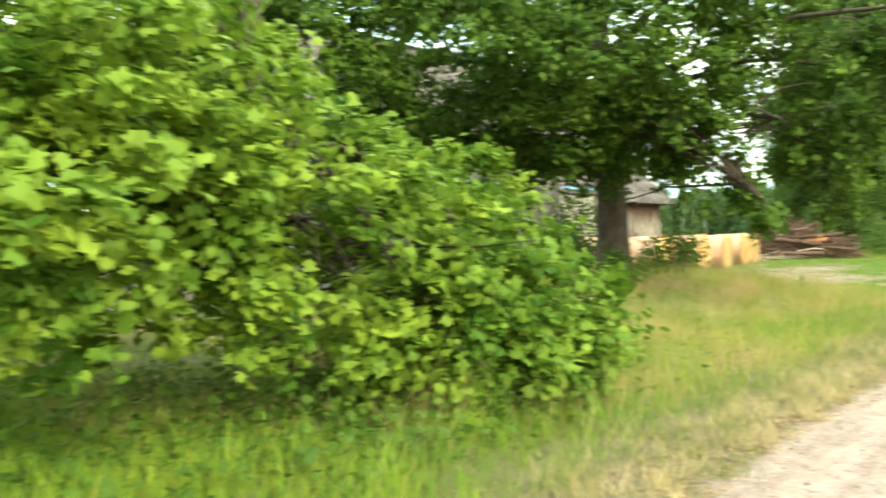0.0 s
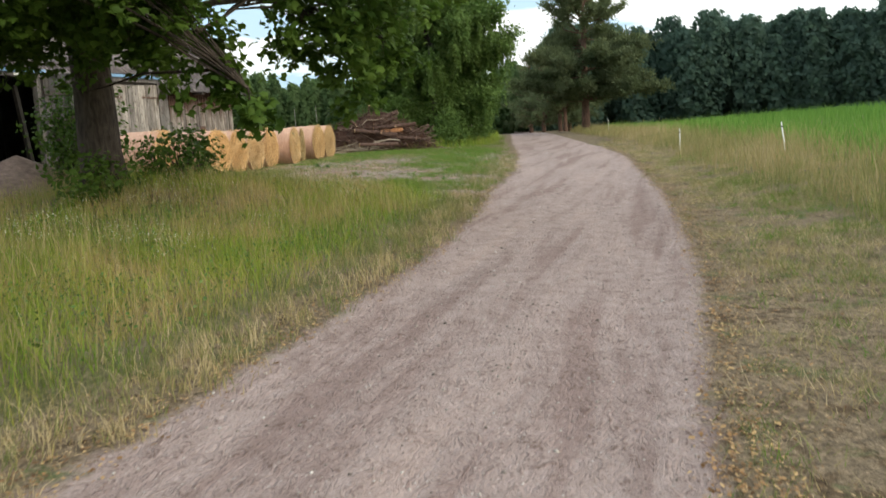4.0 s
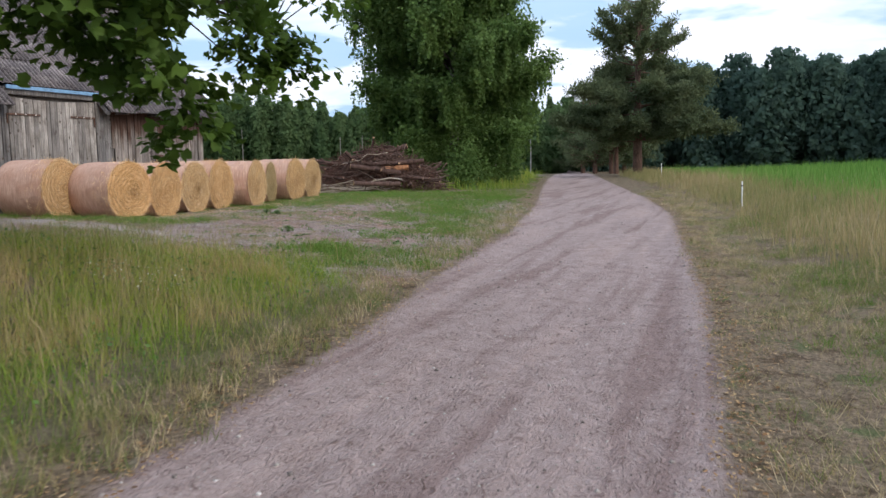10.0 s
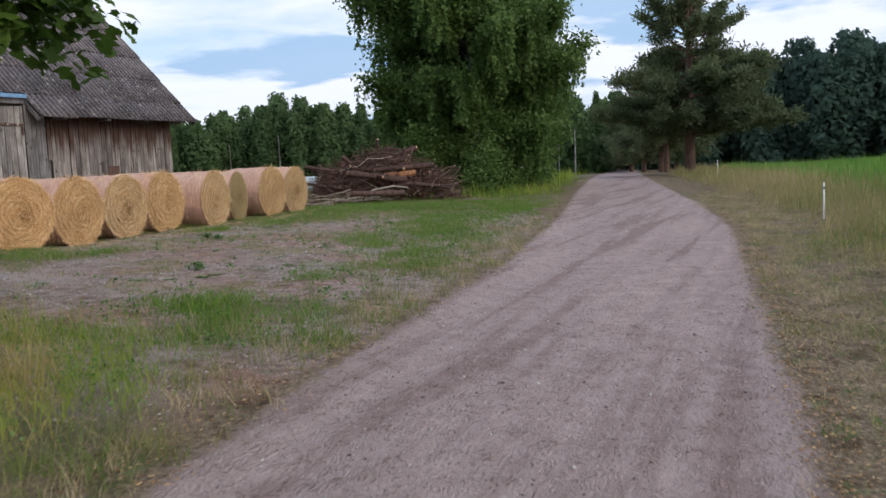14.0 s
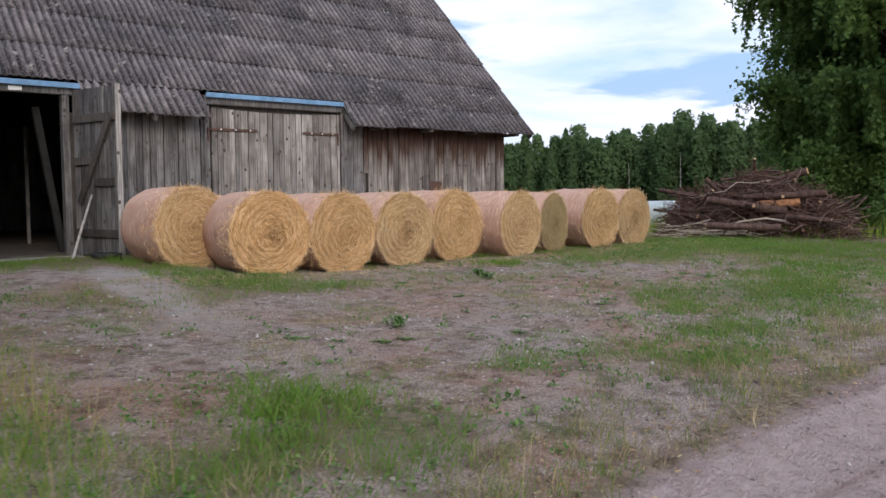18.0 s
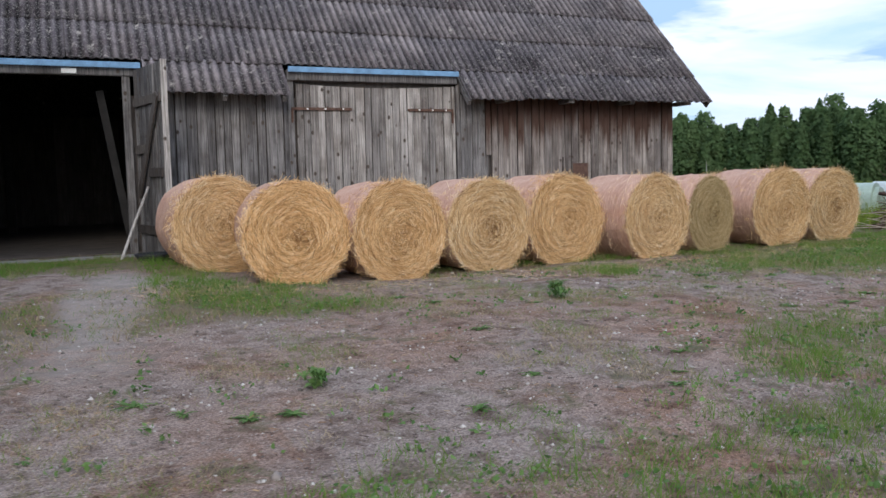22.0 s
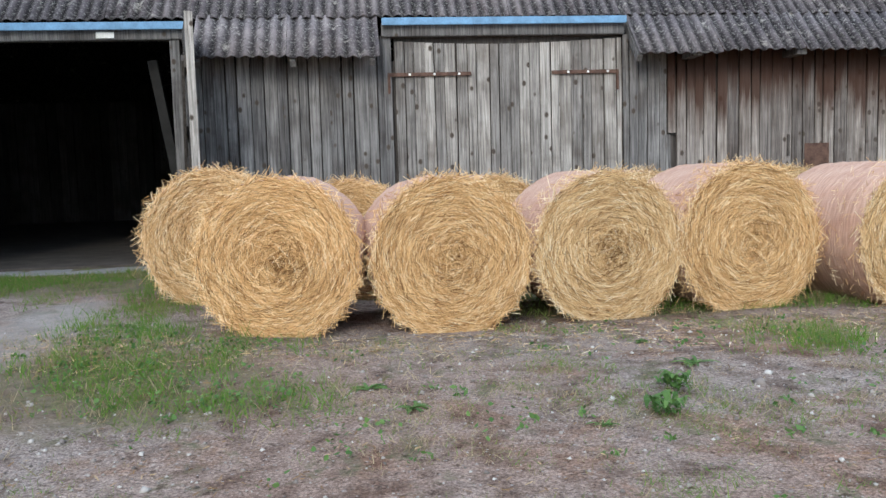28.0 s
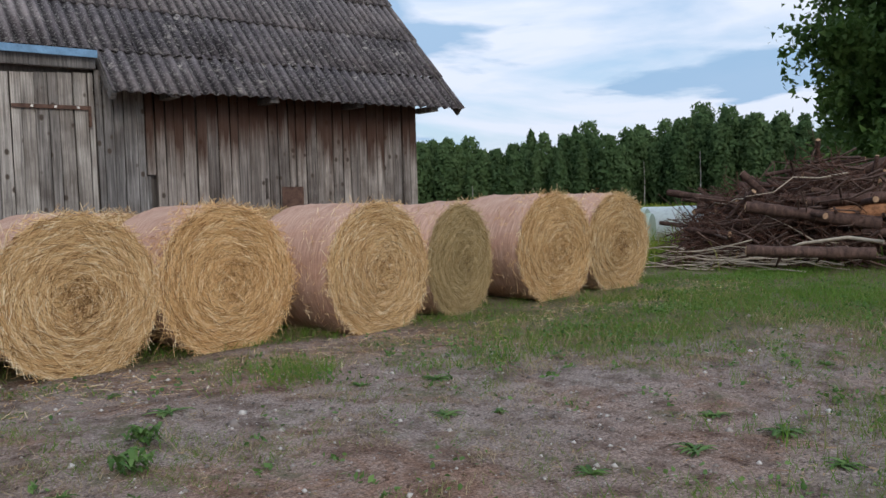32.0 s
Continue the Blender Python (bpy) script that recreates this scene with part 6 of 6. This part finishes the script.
# weeping birches behind the brush pile
def birch(x, y, h, r, n_strands, seed):
    global RNG
    RNG = np.random.default_rng(seed)
    z = ground_at(x, y)
    b = thing("birch_tree", "tall weeping birch with hanging twigs", "tree", group="birches")
    pcs = [tube([(x, y, z - 0.2), (x, y, z + 1), (x + 0.1, y, z + h * 0.4), (x, y + 0.1, z + h * 0.75), (x, y, z + h)], [0.24, 0.2, 0.15, 0.08, 0.02], 10, 0.04, False)]
    heads, arms = [], []
    for i in range(120):
        k = RNG.uniform(0.05, 0.97)
        a = RNG.uniform(0, 2 * math.pi)
        reach = r * min(1.0, 0.58 + 1.3 * k) * (1 - max(0, k - 0.42) / 0.62) ** 0.7 * RNG.uniform(0.62, 1.08)
        e = np.array([x + reach * math.cos(a), y + reach * math.sin(a), z + h * min(k + 0.06, 1.0)])
        s = np.array([x, y, z + h * max(k - 0.08, 0.05)])
        arms.append(limb(s, e, 0.35, 0.05, 0.01, 6, 6))
        heads.append((s, e))
    v, f = join(pcs)
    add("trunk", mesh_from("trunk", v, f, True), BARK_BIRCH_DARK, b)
    for v, f in arms:
        add("branch", mesh_from("branch", v, f, True), BARK_MAPLE, b)
    pts = []
    for _ in range(n_strands):
        s, e = heads[RNG.integers(len(heads))]
        k = RNG.uniform(0.3, 1.0)
        q = s * (1 - k) + e * k + [0, 0, 0.35 * math.sin(k * math.pi)] + RNG.normal(size=3) * [0.2, 0.2, 0.1]
        ln = RNG.uniform(0.3, 0.9 + 0.9 * k)
        m = int(ln * 27) + 3
        t = np.linspace(0, 1, m)[:, None]
        drift = RNG.normal(size=3) * [0.12, 0.12, 0.0]
        pts.append(q + t * drift + t * [0, 0, -ln] + RNG.normal(size=(m, 3)) * (0.075 - 0.045 * t))
    for _ in range(n_strands // 2):
        s, e = heads[RNG.integers(len(heads))]
        k = RNG.uniform(0.35, 1.02)
        q = s * (1 - k) + e * k + [0, 0, 0.35 * math.sin(k * math.pi)]
        pts.append(q + RNG.normal(size=(30, 3)) * [0.32, 0.32, 0.22])
    p = np.vstack(pts)
    p = p[p[:, 2] > height(p[:, 0], p[:, 1]) + 0.25]
    leafy("leaves", p, RNG.normal(size=p.shape) * 0.8 + (p - [x, y, z + h * 0.4]) * 0.12 + [0, 0, 0.4], 0.125, "flake", BIRCH_LEAF, b, 0.4)


birch(45.85, 10.8, 15.0, 4.5, 9500, 31)
birch(48.6, 13.0, 13.5, 3.4, 2600, 32)
birch(52.0, 11.8, 11.0, 2.8, 2000, 33)
RNG = np.random.default_rng(8)
under = thing("undergrowth", "dense green shrubs below the birches", "shrub")
c, p, nrm = clusters([((44.6, 9.6, 1.3), (2.6, 0.9, 1.0), 150), ((47.5, 9.4, 1.1), (2.4, 0.9, 0.8), 120), ((43.5, 12.5, 1.5), (1.6, 1.6, 1.2), 110), ((44.6, 10.0, 2.5), (1.0, 0.9, 1.2), 50), ((51, 10.5, 1.2), (2.6, 1.0, 1.0), 90)], 34, 0.22)
p[:, 2] = np.maximum(p[:, 2], height(p[:, 0], p[:, 1]) + 0.05)
leafy("leaves", p, nrm, 0.10, "round", BIRCH_LEAF, under)
for x, y in ((45.6, 8.6), (46.0, 8.7), (46.4, 8.6), (46.9, 8.7), (45.1, 8.8), (47.3, 8.9)):
    z = ground_at(x, y)
    fl = thing("cow_parsley", "tall umbel with pale flower heads", "plant", group="umbels below the birches")
    h = RNG.uniform(0.9, 1.3)
    v, f = tube([(x, y, z - 0.03), (x + 0.03, y, z + h * 0.6), (x, y, z + h)], [0.012, 0.009, 0.006], 8)
    add("stem", mesh_from("stem", v, f), WEED, fl)
    dv, df = tube([(x, y, z + h - 0.05), (x, y, z + h - 0.01), (x, y, z + h + 0.02), (x, y, z + h + 0.03)], [0.01, 0.10, 0.11, 0.01], 12, 0.25, False)
    add("flower_head", mesh_from("flower_head", dv, df), FLOWER, fl)


def pine(x, y, h, r, bare, seed, tufts=3600, lean=0.0):
    global RNG
    RNG = np.random.default_rng(seed)
    z = ground_at(x, y)
    t = thing("pine_tree", "tall dark pine beside the track", "tree", group="roadside pines")
    pcs = [tube([(x, y, z - 0.2), (x, y, z + 0.8), (x + lean * 0.3, y, z + h * 0.4), (x + lean * 0.7, y, z + h * 0.75), (x + lean, y, z + h)], np.array([0.03, 0.026, 0.02, 0.012, 0.003]) * h, 10, 0.04, False)]
    ends = []
    for i in range(90):
        k = bare + (0.99 - bare) * RNG.uniform(0, 1) ** 1.2
        a = RNG.uniform(0, 2 * math.pi)
        reach = r * (1.0 if k < 0.4 else 1.0 - 1.6 * (k - 0.4) if k < 0.68 else 0.55 - 0.8 * (k - 0.68)) * RNG.uniform(0.45, 1.05)
        s = np.array([x + lean * k, y, z + h * k])
        e = s + [reach * math.cos(a), reach * math.sin(a), reach * (RNG.uniform(0.0, 0.3) if k < 0.6 else RNG.uniform(0.3, 0.9))]
        pcs.append(limb(s, e, -0.15, 0.05, 0.012, 6, 10))
        ends.append((s, e))
    v, f = join(pcs)
    add("trunk", mesh_from("trunk", v, f, True), BARK_PINE, t)
    q = []
    reach = np.array([np.linalg.norm(e - s) for s, e in ends]) ** 1.3
    reach = reach * np.array([1.15 if s[2] < z + h * 0.6 else 0.6 if s[2] < z + h * 0.78 else 0.34 for s, e in ends])
    pick = RNG.choice(len(ends), tufts, p=reach / reach.sum())
    for i in pick:
        s, e = ends[i]
        k = RNG.uniform(0.5 if s[2] > z + h * 0.6 else 0.35, 1.04)
        q.append(s * (1 - k) + e * k + RNG.normal(size=3) * ([0.15, 0.15, 0.12] if s[2] > z + h * 0.6 else [0.26, 0.26, 0.17]))
    q = np.array(q)
    star = [(0, 0, 0)] + [(math.cos(b) * 0.5 * c, math.sin(b) * 0.5 * c, s) for b, c, s in ((0, 1, 0.2), (0.35, 1, 0.25), (1.3, 1, 0.5), (1.65, 1, 0.5), (2.6, 1, 0.2), (2.95, 1, 0.3), (3.9, 1, 0.6), (4.25, 1, 0.5), (5.2, 1, 0.3), (5.55, 1, 0.25))]
    tri = [(0, 1, 2), (0, 3, 4), (0, 5, 6), (0, 7, 8), (0, 9, 10)]
    v, f = scatter(star, tri, q, frames_for(RNG.normal(size=q.shape) + [0, 0, 0.8]), RNG.uniform(0.25, 0.6, len(q)))
    tn = np.clip(0.5 + 1.2 * (fractal(q[:, 0] + q[:, 2], q[:, 1] - q[:, 2], 0.9) - 0.5) + 0.05 * (q[:, 2] - z - 0.5 * h), 0, 1)
    add("needles", mesh_from("needles", v, f, False, None, tint=np.repeat(tn, len(star))), PINE_LEAF, t)


pine(62.5, 4.7, 10.4, 5.0, 0.2, 41, 15000)
pine(72.0, 7.2, 6.0, 2.3, 0.3, 42, 1500)
pine(74.5, 7.9, 6.4, 2.4, 0.25, 43, 1500)
pine(84.0, 10.6, 7.0, 2.8, 0.1, 44, 2000)
pine(95.0, 13.5, 8.0, 3.2, 0.1, 45, 2000)
pine(88.0, 8.6, 7.0, 3.0, 0.12, 46, 2000)


# woods: many narrow crowns and pale stems in one sheet of foliage each
def woods(name, label, places, h0, h1, material, clump, per, seed, wide=(0.15, 0.24), spiky=0.4, rise=None, bare=0.22):
    """Trees with ragged crowns of flakes, each tree with a shade of its own; rise gives the height by place."""
    global RNG
    RNG = np.random.default_rng(seed)
    w = thing(name, label, "woods", kind="stuff")
    pts, nrm, tint, stems = [], [], [], []
    for x, y in places:
        h = RNG.uniform(h0, h1) * RNG.choice([0.8, 0.9, 1.0, 1.05]) * (1 if rise is None else rise(x, y))
        z = ground_at(x, y) - 0.3
        r = h * RNG.uniform(*wide)
        k = RNG.uniform(0.04, 1.0, per) ** 0.9
        a = RNG.uniform(0, 2 * math.pi, per)
        conic = RNG.uniform() < spiky
        wid = r * ((1.02 - k) ** 0.75 * 1.25 if conic else np.sin(np.clip(k, 0.08, 1.0) * math.pi * 0.93) ** 0.65)
        wid = wid * (0.8 + 0.14 * np.sin(a * 3 + k * 17 + x) + 0.14 * np.sin(a * 5 - k * 31 + y))
        d = RNG.uniform(0.5, 1.05, per)
        pts.append(np.column_stack([x + wid * d * np.cos(a), y + wid * d * np.sin(a), z + h * k + RNG.normal(size=per) * 0.15]))
        nrm.append(np.column_stack([0.8 * np.cos(a), 0.8 * np.sin(a), 0.22 + 0 * a]) + RNG.normal(size=(per, 3)) * 0.36)
        # light on the crowns put into the tint: lighter towards top and outside
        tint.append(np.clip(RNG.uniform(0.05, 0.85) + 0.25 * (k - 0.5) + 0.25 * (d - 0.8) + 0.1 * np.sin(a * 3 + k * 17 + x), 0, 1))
        if RNG.uniform() < bare:
            sx, sy = x - 0.9 * r * math.cos(math.atan2(y, x - 20)), y - 0.9 * r * math.sin(math.atan2(y, x - 20))
            stems.append(tube([(sx, sy, z), (sx + 0.1, sy, z + h * 0.35), (sx, sy, z + h * 0.62)], [0.075, 0.06, 0.03], 5, 0, False))
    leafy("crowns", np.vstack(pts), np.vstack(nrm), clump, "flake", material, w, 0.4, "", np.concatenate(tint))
    if stems:
        v, f = join(stems)
        add("stems", mesh_from("stems", v, f), BARK_BIRCH, w)


def belt(cx, cy, a0, a1, d0, d1, n, seed):
    r = np.random.default_rng(seed)
    a = np.radians(np.linspace(a0, a1, n) + r.uniform(-0.4, 0.4, n))
    d = r.uniform(d0, d1, n)
    return np.column_stack([cx + d * np.cos(a), cy + d * np.sin(a)])


north = lambda x, y: 1.0 + 0.30 * np.exp(-(((math.degrees(math.atan2(y - 5, x - 27)) - 34) / 7.5) ** 2))
woods("north_woods", "edge of a mixed birch and spruce wood", np.vstack([belt(27, 5, 19, 74, 106, 113, 150, 51), belt(27, 5, 19, 74, 113, 126, 90, 52), belt(27, 5, 74, 92, 100, 112, 60, 54)]), 6.9, 9.8, FOREST, 0.4, 1700, 53, (0.14, 0.25), 0.16, north)
woods("far_road_woods", "dark woods where the track runs out", np.vstack([belt(27, 5, 6, 22, 88, 106, 56, 61), belt(27, 5, 10, 22, 70, 86, 10, 62)]), 6.5, 10.0, FOREST, 0.48, 1100, 63, (0.18, 0.28), 0.3)
woods("east_woods", "tall dark wood behind the green field", np.vstack([belt(8, -1, -17, 8.5, 93, 100, 82, 71), belt(8, -1, -17, 8.5, 100, 112, 60, 72)]), 9.8, 11.9, FOREST_HAZY, 0.44, 2300, 73, (0.2, 0.3), 0.2, None, 0.0)
RNG = np.random.default_rng(9)

# ---- small things ----
for x, y, h, tilt in ((27.05, -3.6, 0.66, 13), (34.8, -1.08, 0.6, 1), (57.0, 2.85, 0.65, 0)):
    z = ground_at(x, y)
    post = thing("fence_post", "white plastic electric fence post in tall grass", "fence post", pose(x, y, z - 0.05, 0, tilt, 30), "fence posts")
    v, f = tube([(0, 0, 0), (0, 0, h * 0.5), (0, 0, h + 0.22)], [0.017, 0.017, 0.015], 8)
    add("shaft", mesh_from("shaft", v, f), POST_WHITE, post)
    part("insulator", box(0.05, 0.05, 0.05, (0, 0, h + 0.1), 0.012), RUBBER, post)

# gravel heap between the maple and the barn
n_a, n_r = 40, 14
a, q = np.meshgrid(np.linspace(0, 2 * math.pi, n_a, endpoint=False), np.linspace(0, 1, n_r), indexing="ij")
hx, hy = 18.3 + q * np.cos(a) * 2.5, 12.2 + q * np.sin(a) * 1.7
hz = height(hx, hy) - 0.05 + 0.98 * (1 - q) ** 0.9 * (1 + 0.25 * (fractal(hx, hy, 1.3) - 0.5)) + 0.05 * (value_noise(hx, hy, 4) - 0.5)
i, j = np.meshgrid(np.arange(n_a), np.arange(n_r - 1), indexing="ij")
f = np.stack([i * n_r + j, ((i + 1) % n_a) * n_r + j, ((i + 1) % n_a) * n_r + j + 1, i * n_r + j + 1], -1).reshape(-1, 4)
tagged(add("earth_mound", mesh_from("earth_mound", np.stack([hx, hy, hz], -1).reshape(-1, 3), f, True), SAND), "mound of reddish sand in the shade of the maple", "mound")

# pole leaning on the open leaf, and a rubber bowl below it
v, f = tube([(24.12, 15.52, ground_at(24.12, 15.52) - 0.02), (24.34, 15.7, 1.2), (24.6, 15.88, 1.8)], [0.026, 0.024, 0.02], 8)
pole = tagged(add("wooden_pole", mesh_from("wooden_pole", v, f, True), BOARD_DOOR), "worn wooden pole leaning on the open door leaf", "pole")
bowl = thing("rubber_bowl", "black rubber feed bowl on the grass", "bowl", pose(24.55, 15.1, ground_at(24.55, 15.1)))
prof = [(0.17, 0.0), (0.22, 0.02), (0.27, 0.1), (0.25, 0.11), (0.21, 0.04), (0.0, 0.03)]
a = np.linspace(0, 2 * math.pi, 24, endpoint=False)
v = np.array([(r * math.cos(t), r * math.sin(t), z) for r, z in prof for t in a])
f = [(i * 24 + j, i * 24 + (j + 1) % 24, (i + 1) * 24 + (j + 1) % 24, (i + 1) * 24 + j) for i in range(len(prof) - 1) for j in range(24)]
add("shell", mesh_from("shell", v, f, True), RUBBER, bowl)


def weed(x, y, size):
    """A rosette of narrow arched leaves; the larger ones stand up as a small bush."""
    z = ground_at(x, y)
    bushy = size > 0.17
    size *= 0.8 if bushy else 1.1
    w = thing("weed", "bushy green weed in the yard soil" if bushy else "low green weed rosette in the yard soil", "plant", pose(x, y, z), "weeds in the yard")
    n = int(RNG.integers(42, 60) if bushy else RNG.integers(11, 22))
    vs, fs = [], []
    for i in range(n):
        a, ln = RNG.uniform(0, 2 * math.pi), size * RNG.uniform(0.5, 1.0)
        rise = RNG.uniform(0.5, 1.3) if bushy else RNG.uniform(0.15, 0.6)
        k = np.linspace(0, 1, 5)
        out, up = ln * k * (0.55 if bushy else 0.9), ln * (rise * k - rise * 0.85 * k ** 2.2) + 0.004 + (size * RNG.uniform(0, 0.5) if bushy else 0)
        half = ln * (0.11 if bushy else 0.085) * np.sin(np.clip(k * 0.92 + 0.08, 0, 1) * math.pi) ** 0.7 * RNG.uniform(0.8, 1.2, 5)
        base = RNG.normal(size=2) * size * (0.3 if bushy else 0.08)
        mid = np.column_stack([base[0] + out * math.cos(a), base[1] + out * math.sin(a), up])
        sd = np.array([-math.sin(a), math.cos(a), 0]) * half[:, None]
        v = np.stack([mid - sd, mid - [0, 0, 0.004], mid + sd], 1).reshape(-1, 3)
        f = [(3 * q + s, 3 * q + s + 1, 3 * q + s + 4, 3 * q + s + 3) for q in range(4) for s in (0, 1)]
        vs.append((v, np.array(f)))
    v, f = join(vs)
    add("leaves", mesh_from("leaves", v, f), WEED, w)


WEEDS = ((28.45, 9.95, 0.2), (24.95, 7.4, 0.22), (23.72, 7.37, 0.16), (24.0, 7.1, 0.13), (24.63, 6.85, 0.13), (26.75, 8.47, 0.13), (26.4, 6.92, 0.1), (27.79, 7.0, 0.09), (27.39, 6.54, 0.09),
         (28.77, 10.41, 0.16), (28.24, 9.54, 0.2), (30.04, 9.23, 0.14), (30.33, 9.09, 0.1), (26.88, 9.86, 0.14), (29.99, 8.03, 0.12), (30.58, 10.0, 0.14), (28.68, 11.25, 0.1),
         (27.86, 9.44, 0.1), (26.64, 10.26, 0.14), (30.66, 7.88, 0.16), (31.32, 8.2, 0.12), (31.29, 7.72, 0.16), (33.07, 8.39, 0.1), (30.06, 10.19, 0.1), (31.04, 7.28, 0.14), (25.72, 6.41, 0.12), (27.15, 6.26, 0.1), (24.36, 6.86, 0.14))
for x, y, s in WEEDS:
    weed(x, y, s)

# broad low leaves among the yard grass
xy, own = tussocks(5200, 9, 0.07, 18.5, 38, 2.6, 12.2, lambda x, y: smooth01(left(x, y), 0.2, 0.8) * np.clip(1.1 * clump(x, y) + 1.2 * near(x, y) + 0.2 * smooth01(fractal(x + 11, y + 3, 1.5), 0.52, 0.66), 0, 1))
p = np.column_stack([xy, height(xy[:, 0], xy[:, 1]) + RNG.uniform(0.008, 0.07, len(xy))])
tv, tf = leaf_shape("round")
v, f = scatter(tv, tf, p, frames_for(RNG.normal(size=p.shape) * 0.55 + [0, 0, 0.8]), RNG.uniform(0.015, 0.042, len(p)))
tagged(add("yard_herbs", mesh_from("yard_herbs", v, f), WEED), "low broad-leaved herbs between grass and bare soil", "plants", kind="stuff")
# pale pebbles and clods in the trodden soil
xy = spots(26000, 19, 37, 3.4, 12.4, lambda x, y: smooth01(left(x, y), 0.1, 0.5) * (0.15 + 0.85 * smooth01(fractal(x + 51, y + 7, 1.1), 0.42, 0.66)) * np.clip(soil_mask(x, y) * 1.4, 0.1, 1) * 0.45)
p = np.column_stack([xy, height(xy[:, 0], xy[:, 1]) + 0.002])
v, f = scatter(ico_v, ico_f, p, frames_for(np.column_stack([RNG.normal(size=(len(p), 2)) * 0.4, np.ones(len(p))])), RNG.gamma(2.0, 0.0042, len(p)) + 0.006)
tagged(add("pale_pebbles", mesh_from("pale_pebbles", v, f), PEBBLE), "pale pebbles and clods trodden into the yard", "stones", kind="stuff")

# seedlings, straw litter and brown leaf litter lying about
xy = spots(5200, 19, 37, 3.5, 12.2, lambda x, y: 0.75 * smooth01(fractal(x + 17, y, 0.7), 0.35, 0.75) * smooth01(left(x, y), 0.3, 1.0))
c = np.repeat(xy[RNG.uniform(size=len(xy)) < 0.16], 12, 0)
c = c + RNG.normal(size=c.shape) * 0.035
p = np.column_stack([c, height(c[:, 0], c[:, 1]) + RNG.uniform(0.005, 0.05, len(c))])
tv, tf = leaf_shape("small")
v, f = scatter(tv, tf, p, frames_for(RNG.normal(size=p.shape) * 0.6 + [0, 0, 0.7]), RNG.uniform(0.015, 0.05, len(p)))
tagged(add("seedlings", mesh_from("seedlings", v, f), WEED), "tiny green seedlings in the yard soil", "plants", kind="stuff")


def litter(name, xy, length, width, material, label):
    a = RNG.uniform(0, math.pi, len(xy))
    z = height(xy[:, 0], xy[:, 1]) + RNG.uniform(0.004, 0.03, len(xy))
    c = np.column_stack([xy, z])
    d = np.column_stack([np.cos(a), np.sin(a), RNG.normal(size=len(xy)) * 0.12]) * (length * RNG.uniform(0.3, 1.0, len(xy)))[:, None]
    s = np.column_stack([-np.sin(a), np.cos(a), RNG.normal(size=len(xy)) * 0.3]) * (width * RNG.uniform(0.5, 1.0, len(xy)))[:, None]
    v = np.stack([c - d - s, c + d - s, c + d + s, c - d + s], 1).reshape(-1, 3)
    me = mesh_from(name, v, np.arange(len(v)).reshape(-1, 4), False, None, tint=np.repeat(RNG.uniform(0, 1, len(xy)), 4))
    tagged(add(name, me, material), label, "litter", kind="stuff")


xy = spots(16000, 24, 37, 9.6, 12.6, lambda x, y: np.exp(-((y - 11.5) / 0.55) ** 2) * 0.8)
litter("straw_litter", xy, 0.07, 0.0022, STRAW, "loose straw lying before the bales")
DEAD = grass_material("dead_leaves_and_chips", [(0, (0.10, 0.055, 0.028)), (0.5, (0.29, 0.165, 0.075)), (1, (0.50, 0.36, 0.20))], 0.1)
xy = spots(130000, 1, 40, -5, 2, lambda x, y: smooth01(right(x, y), -0.25, 0.15) * (1 - 0.93 * smooth01(right(x, y), 0.2, 0.9)) * (1 - smooth01(right(x, y), 2.4, 3.6)) * smooth01(fractal(x, y, 1.4), 0.25, 0.55))
litter("leaf_litter", xy, 0.016, 0.006, DEAD, "brown dead leaves and chips along the track edge")
xy = spots(26000, 1, 40, 1.5, 6, lambda x, y: smooth01(left(x, y), -0.3, 0.05) * (1 - smooth01(left(x, y), 0.2, 0.8)))
litter("leaf_litter", xy, 0.022, 0.007, DEAD, "brown dead leaves and chips along the track edge")
xy = spots(30000, 19, 37, 3.2, 12.4, lambda x, y: smooth01(left(x, y), 0.1, 0.5) * (0.06 + 0.7 * smooth01(fractal(x + 23, y + 41, 1.2), 0.45, 0.66)))
litter("yard_litter", xy, 0.028, 0.0035, DEAD, "dry stalks and leaf scraps strewn over the yard")
FALLEN = grass_material("fallen_orange_leaves", [(0, (0.13, 0.07, 0.035)), (0.5, (0.34, 0.19, 0.085)), (1, (0.54, 0.37, 0.18))], 0.2)
xy = spots(110000, 0, 30, -2.2, 1.2, lambda x, y: smooth01(right(x, y), -0.2, 0.05) * (1 - smooth01(right(x, y), 0.12, 0.42)) * (1 - 0.65 * smooth01(x, 7, 13)) * (0.25 + 0.75 * smooth01(fractal(x, y, 1.6), 0.3, 0.55)) * (1 - 0.3 * smooth01(x, 18, 28)))
litter("fallen_leaves", xy, 0.017, 0.009, FALLEN, "fallen orange-brown leaves along the track edge")
xy = spots(14000, 3, 22, 1.6, 4, lambda x, y: smooth01(left(x, y), -0.25, 0.0) * (1 - smooth01(left(x, y), 0.1, 0.5)) * smooth01(fractal(x, y, 1.6), 0.35, 0.6))
litter("fallen_leaves", xy, 0.017, 0.009, FALLEN, "fallen orange-brown leaves along the track edge")
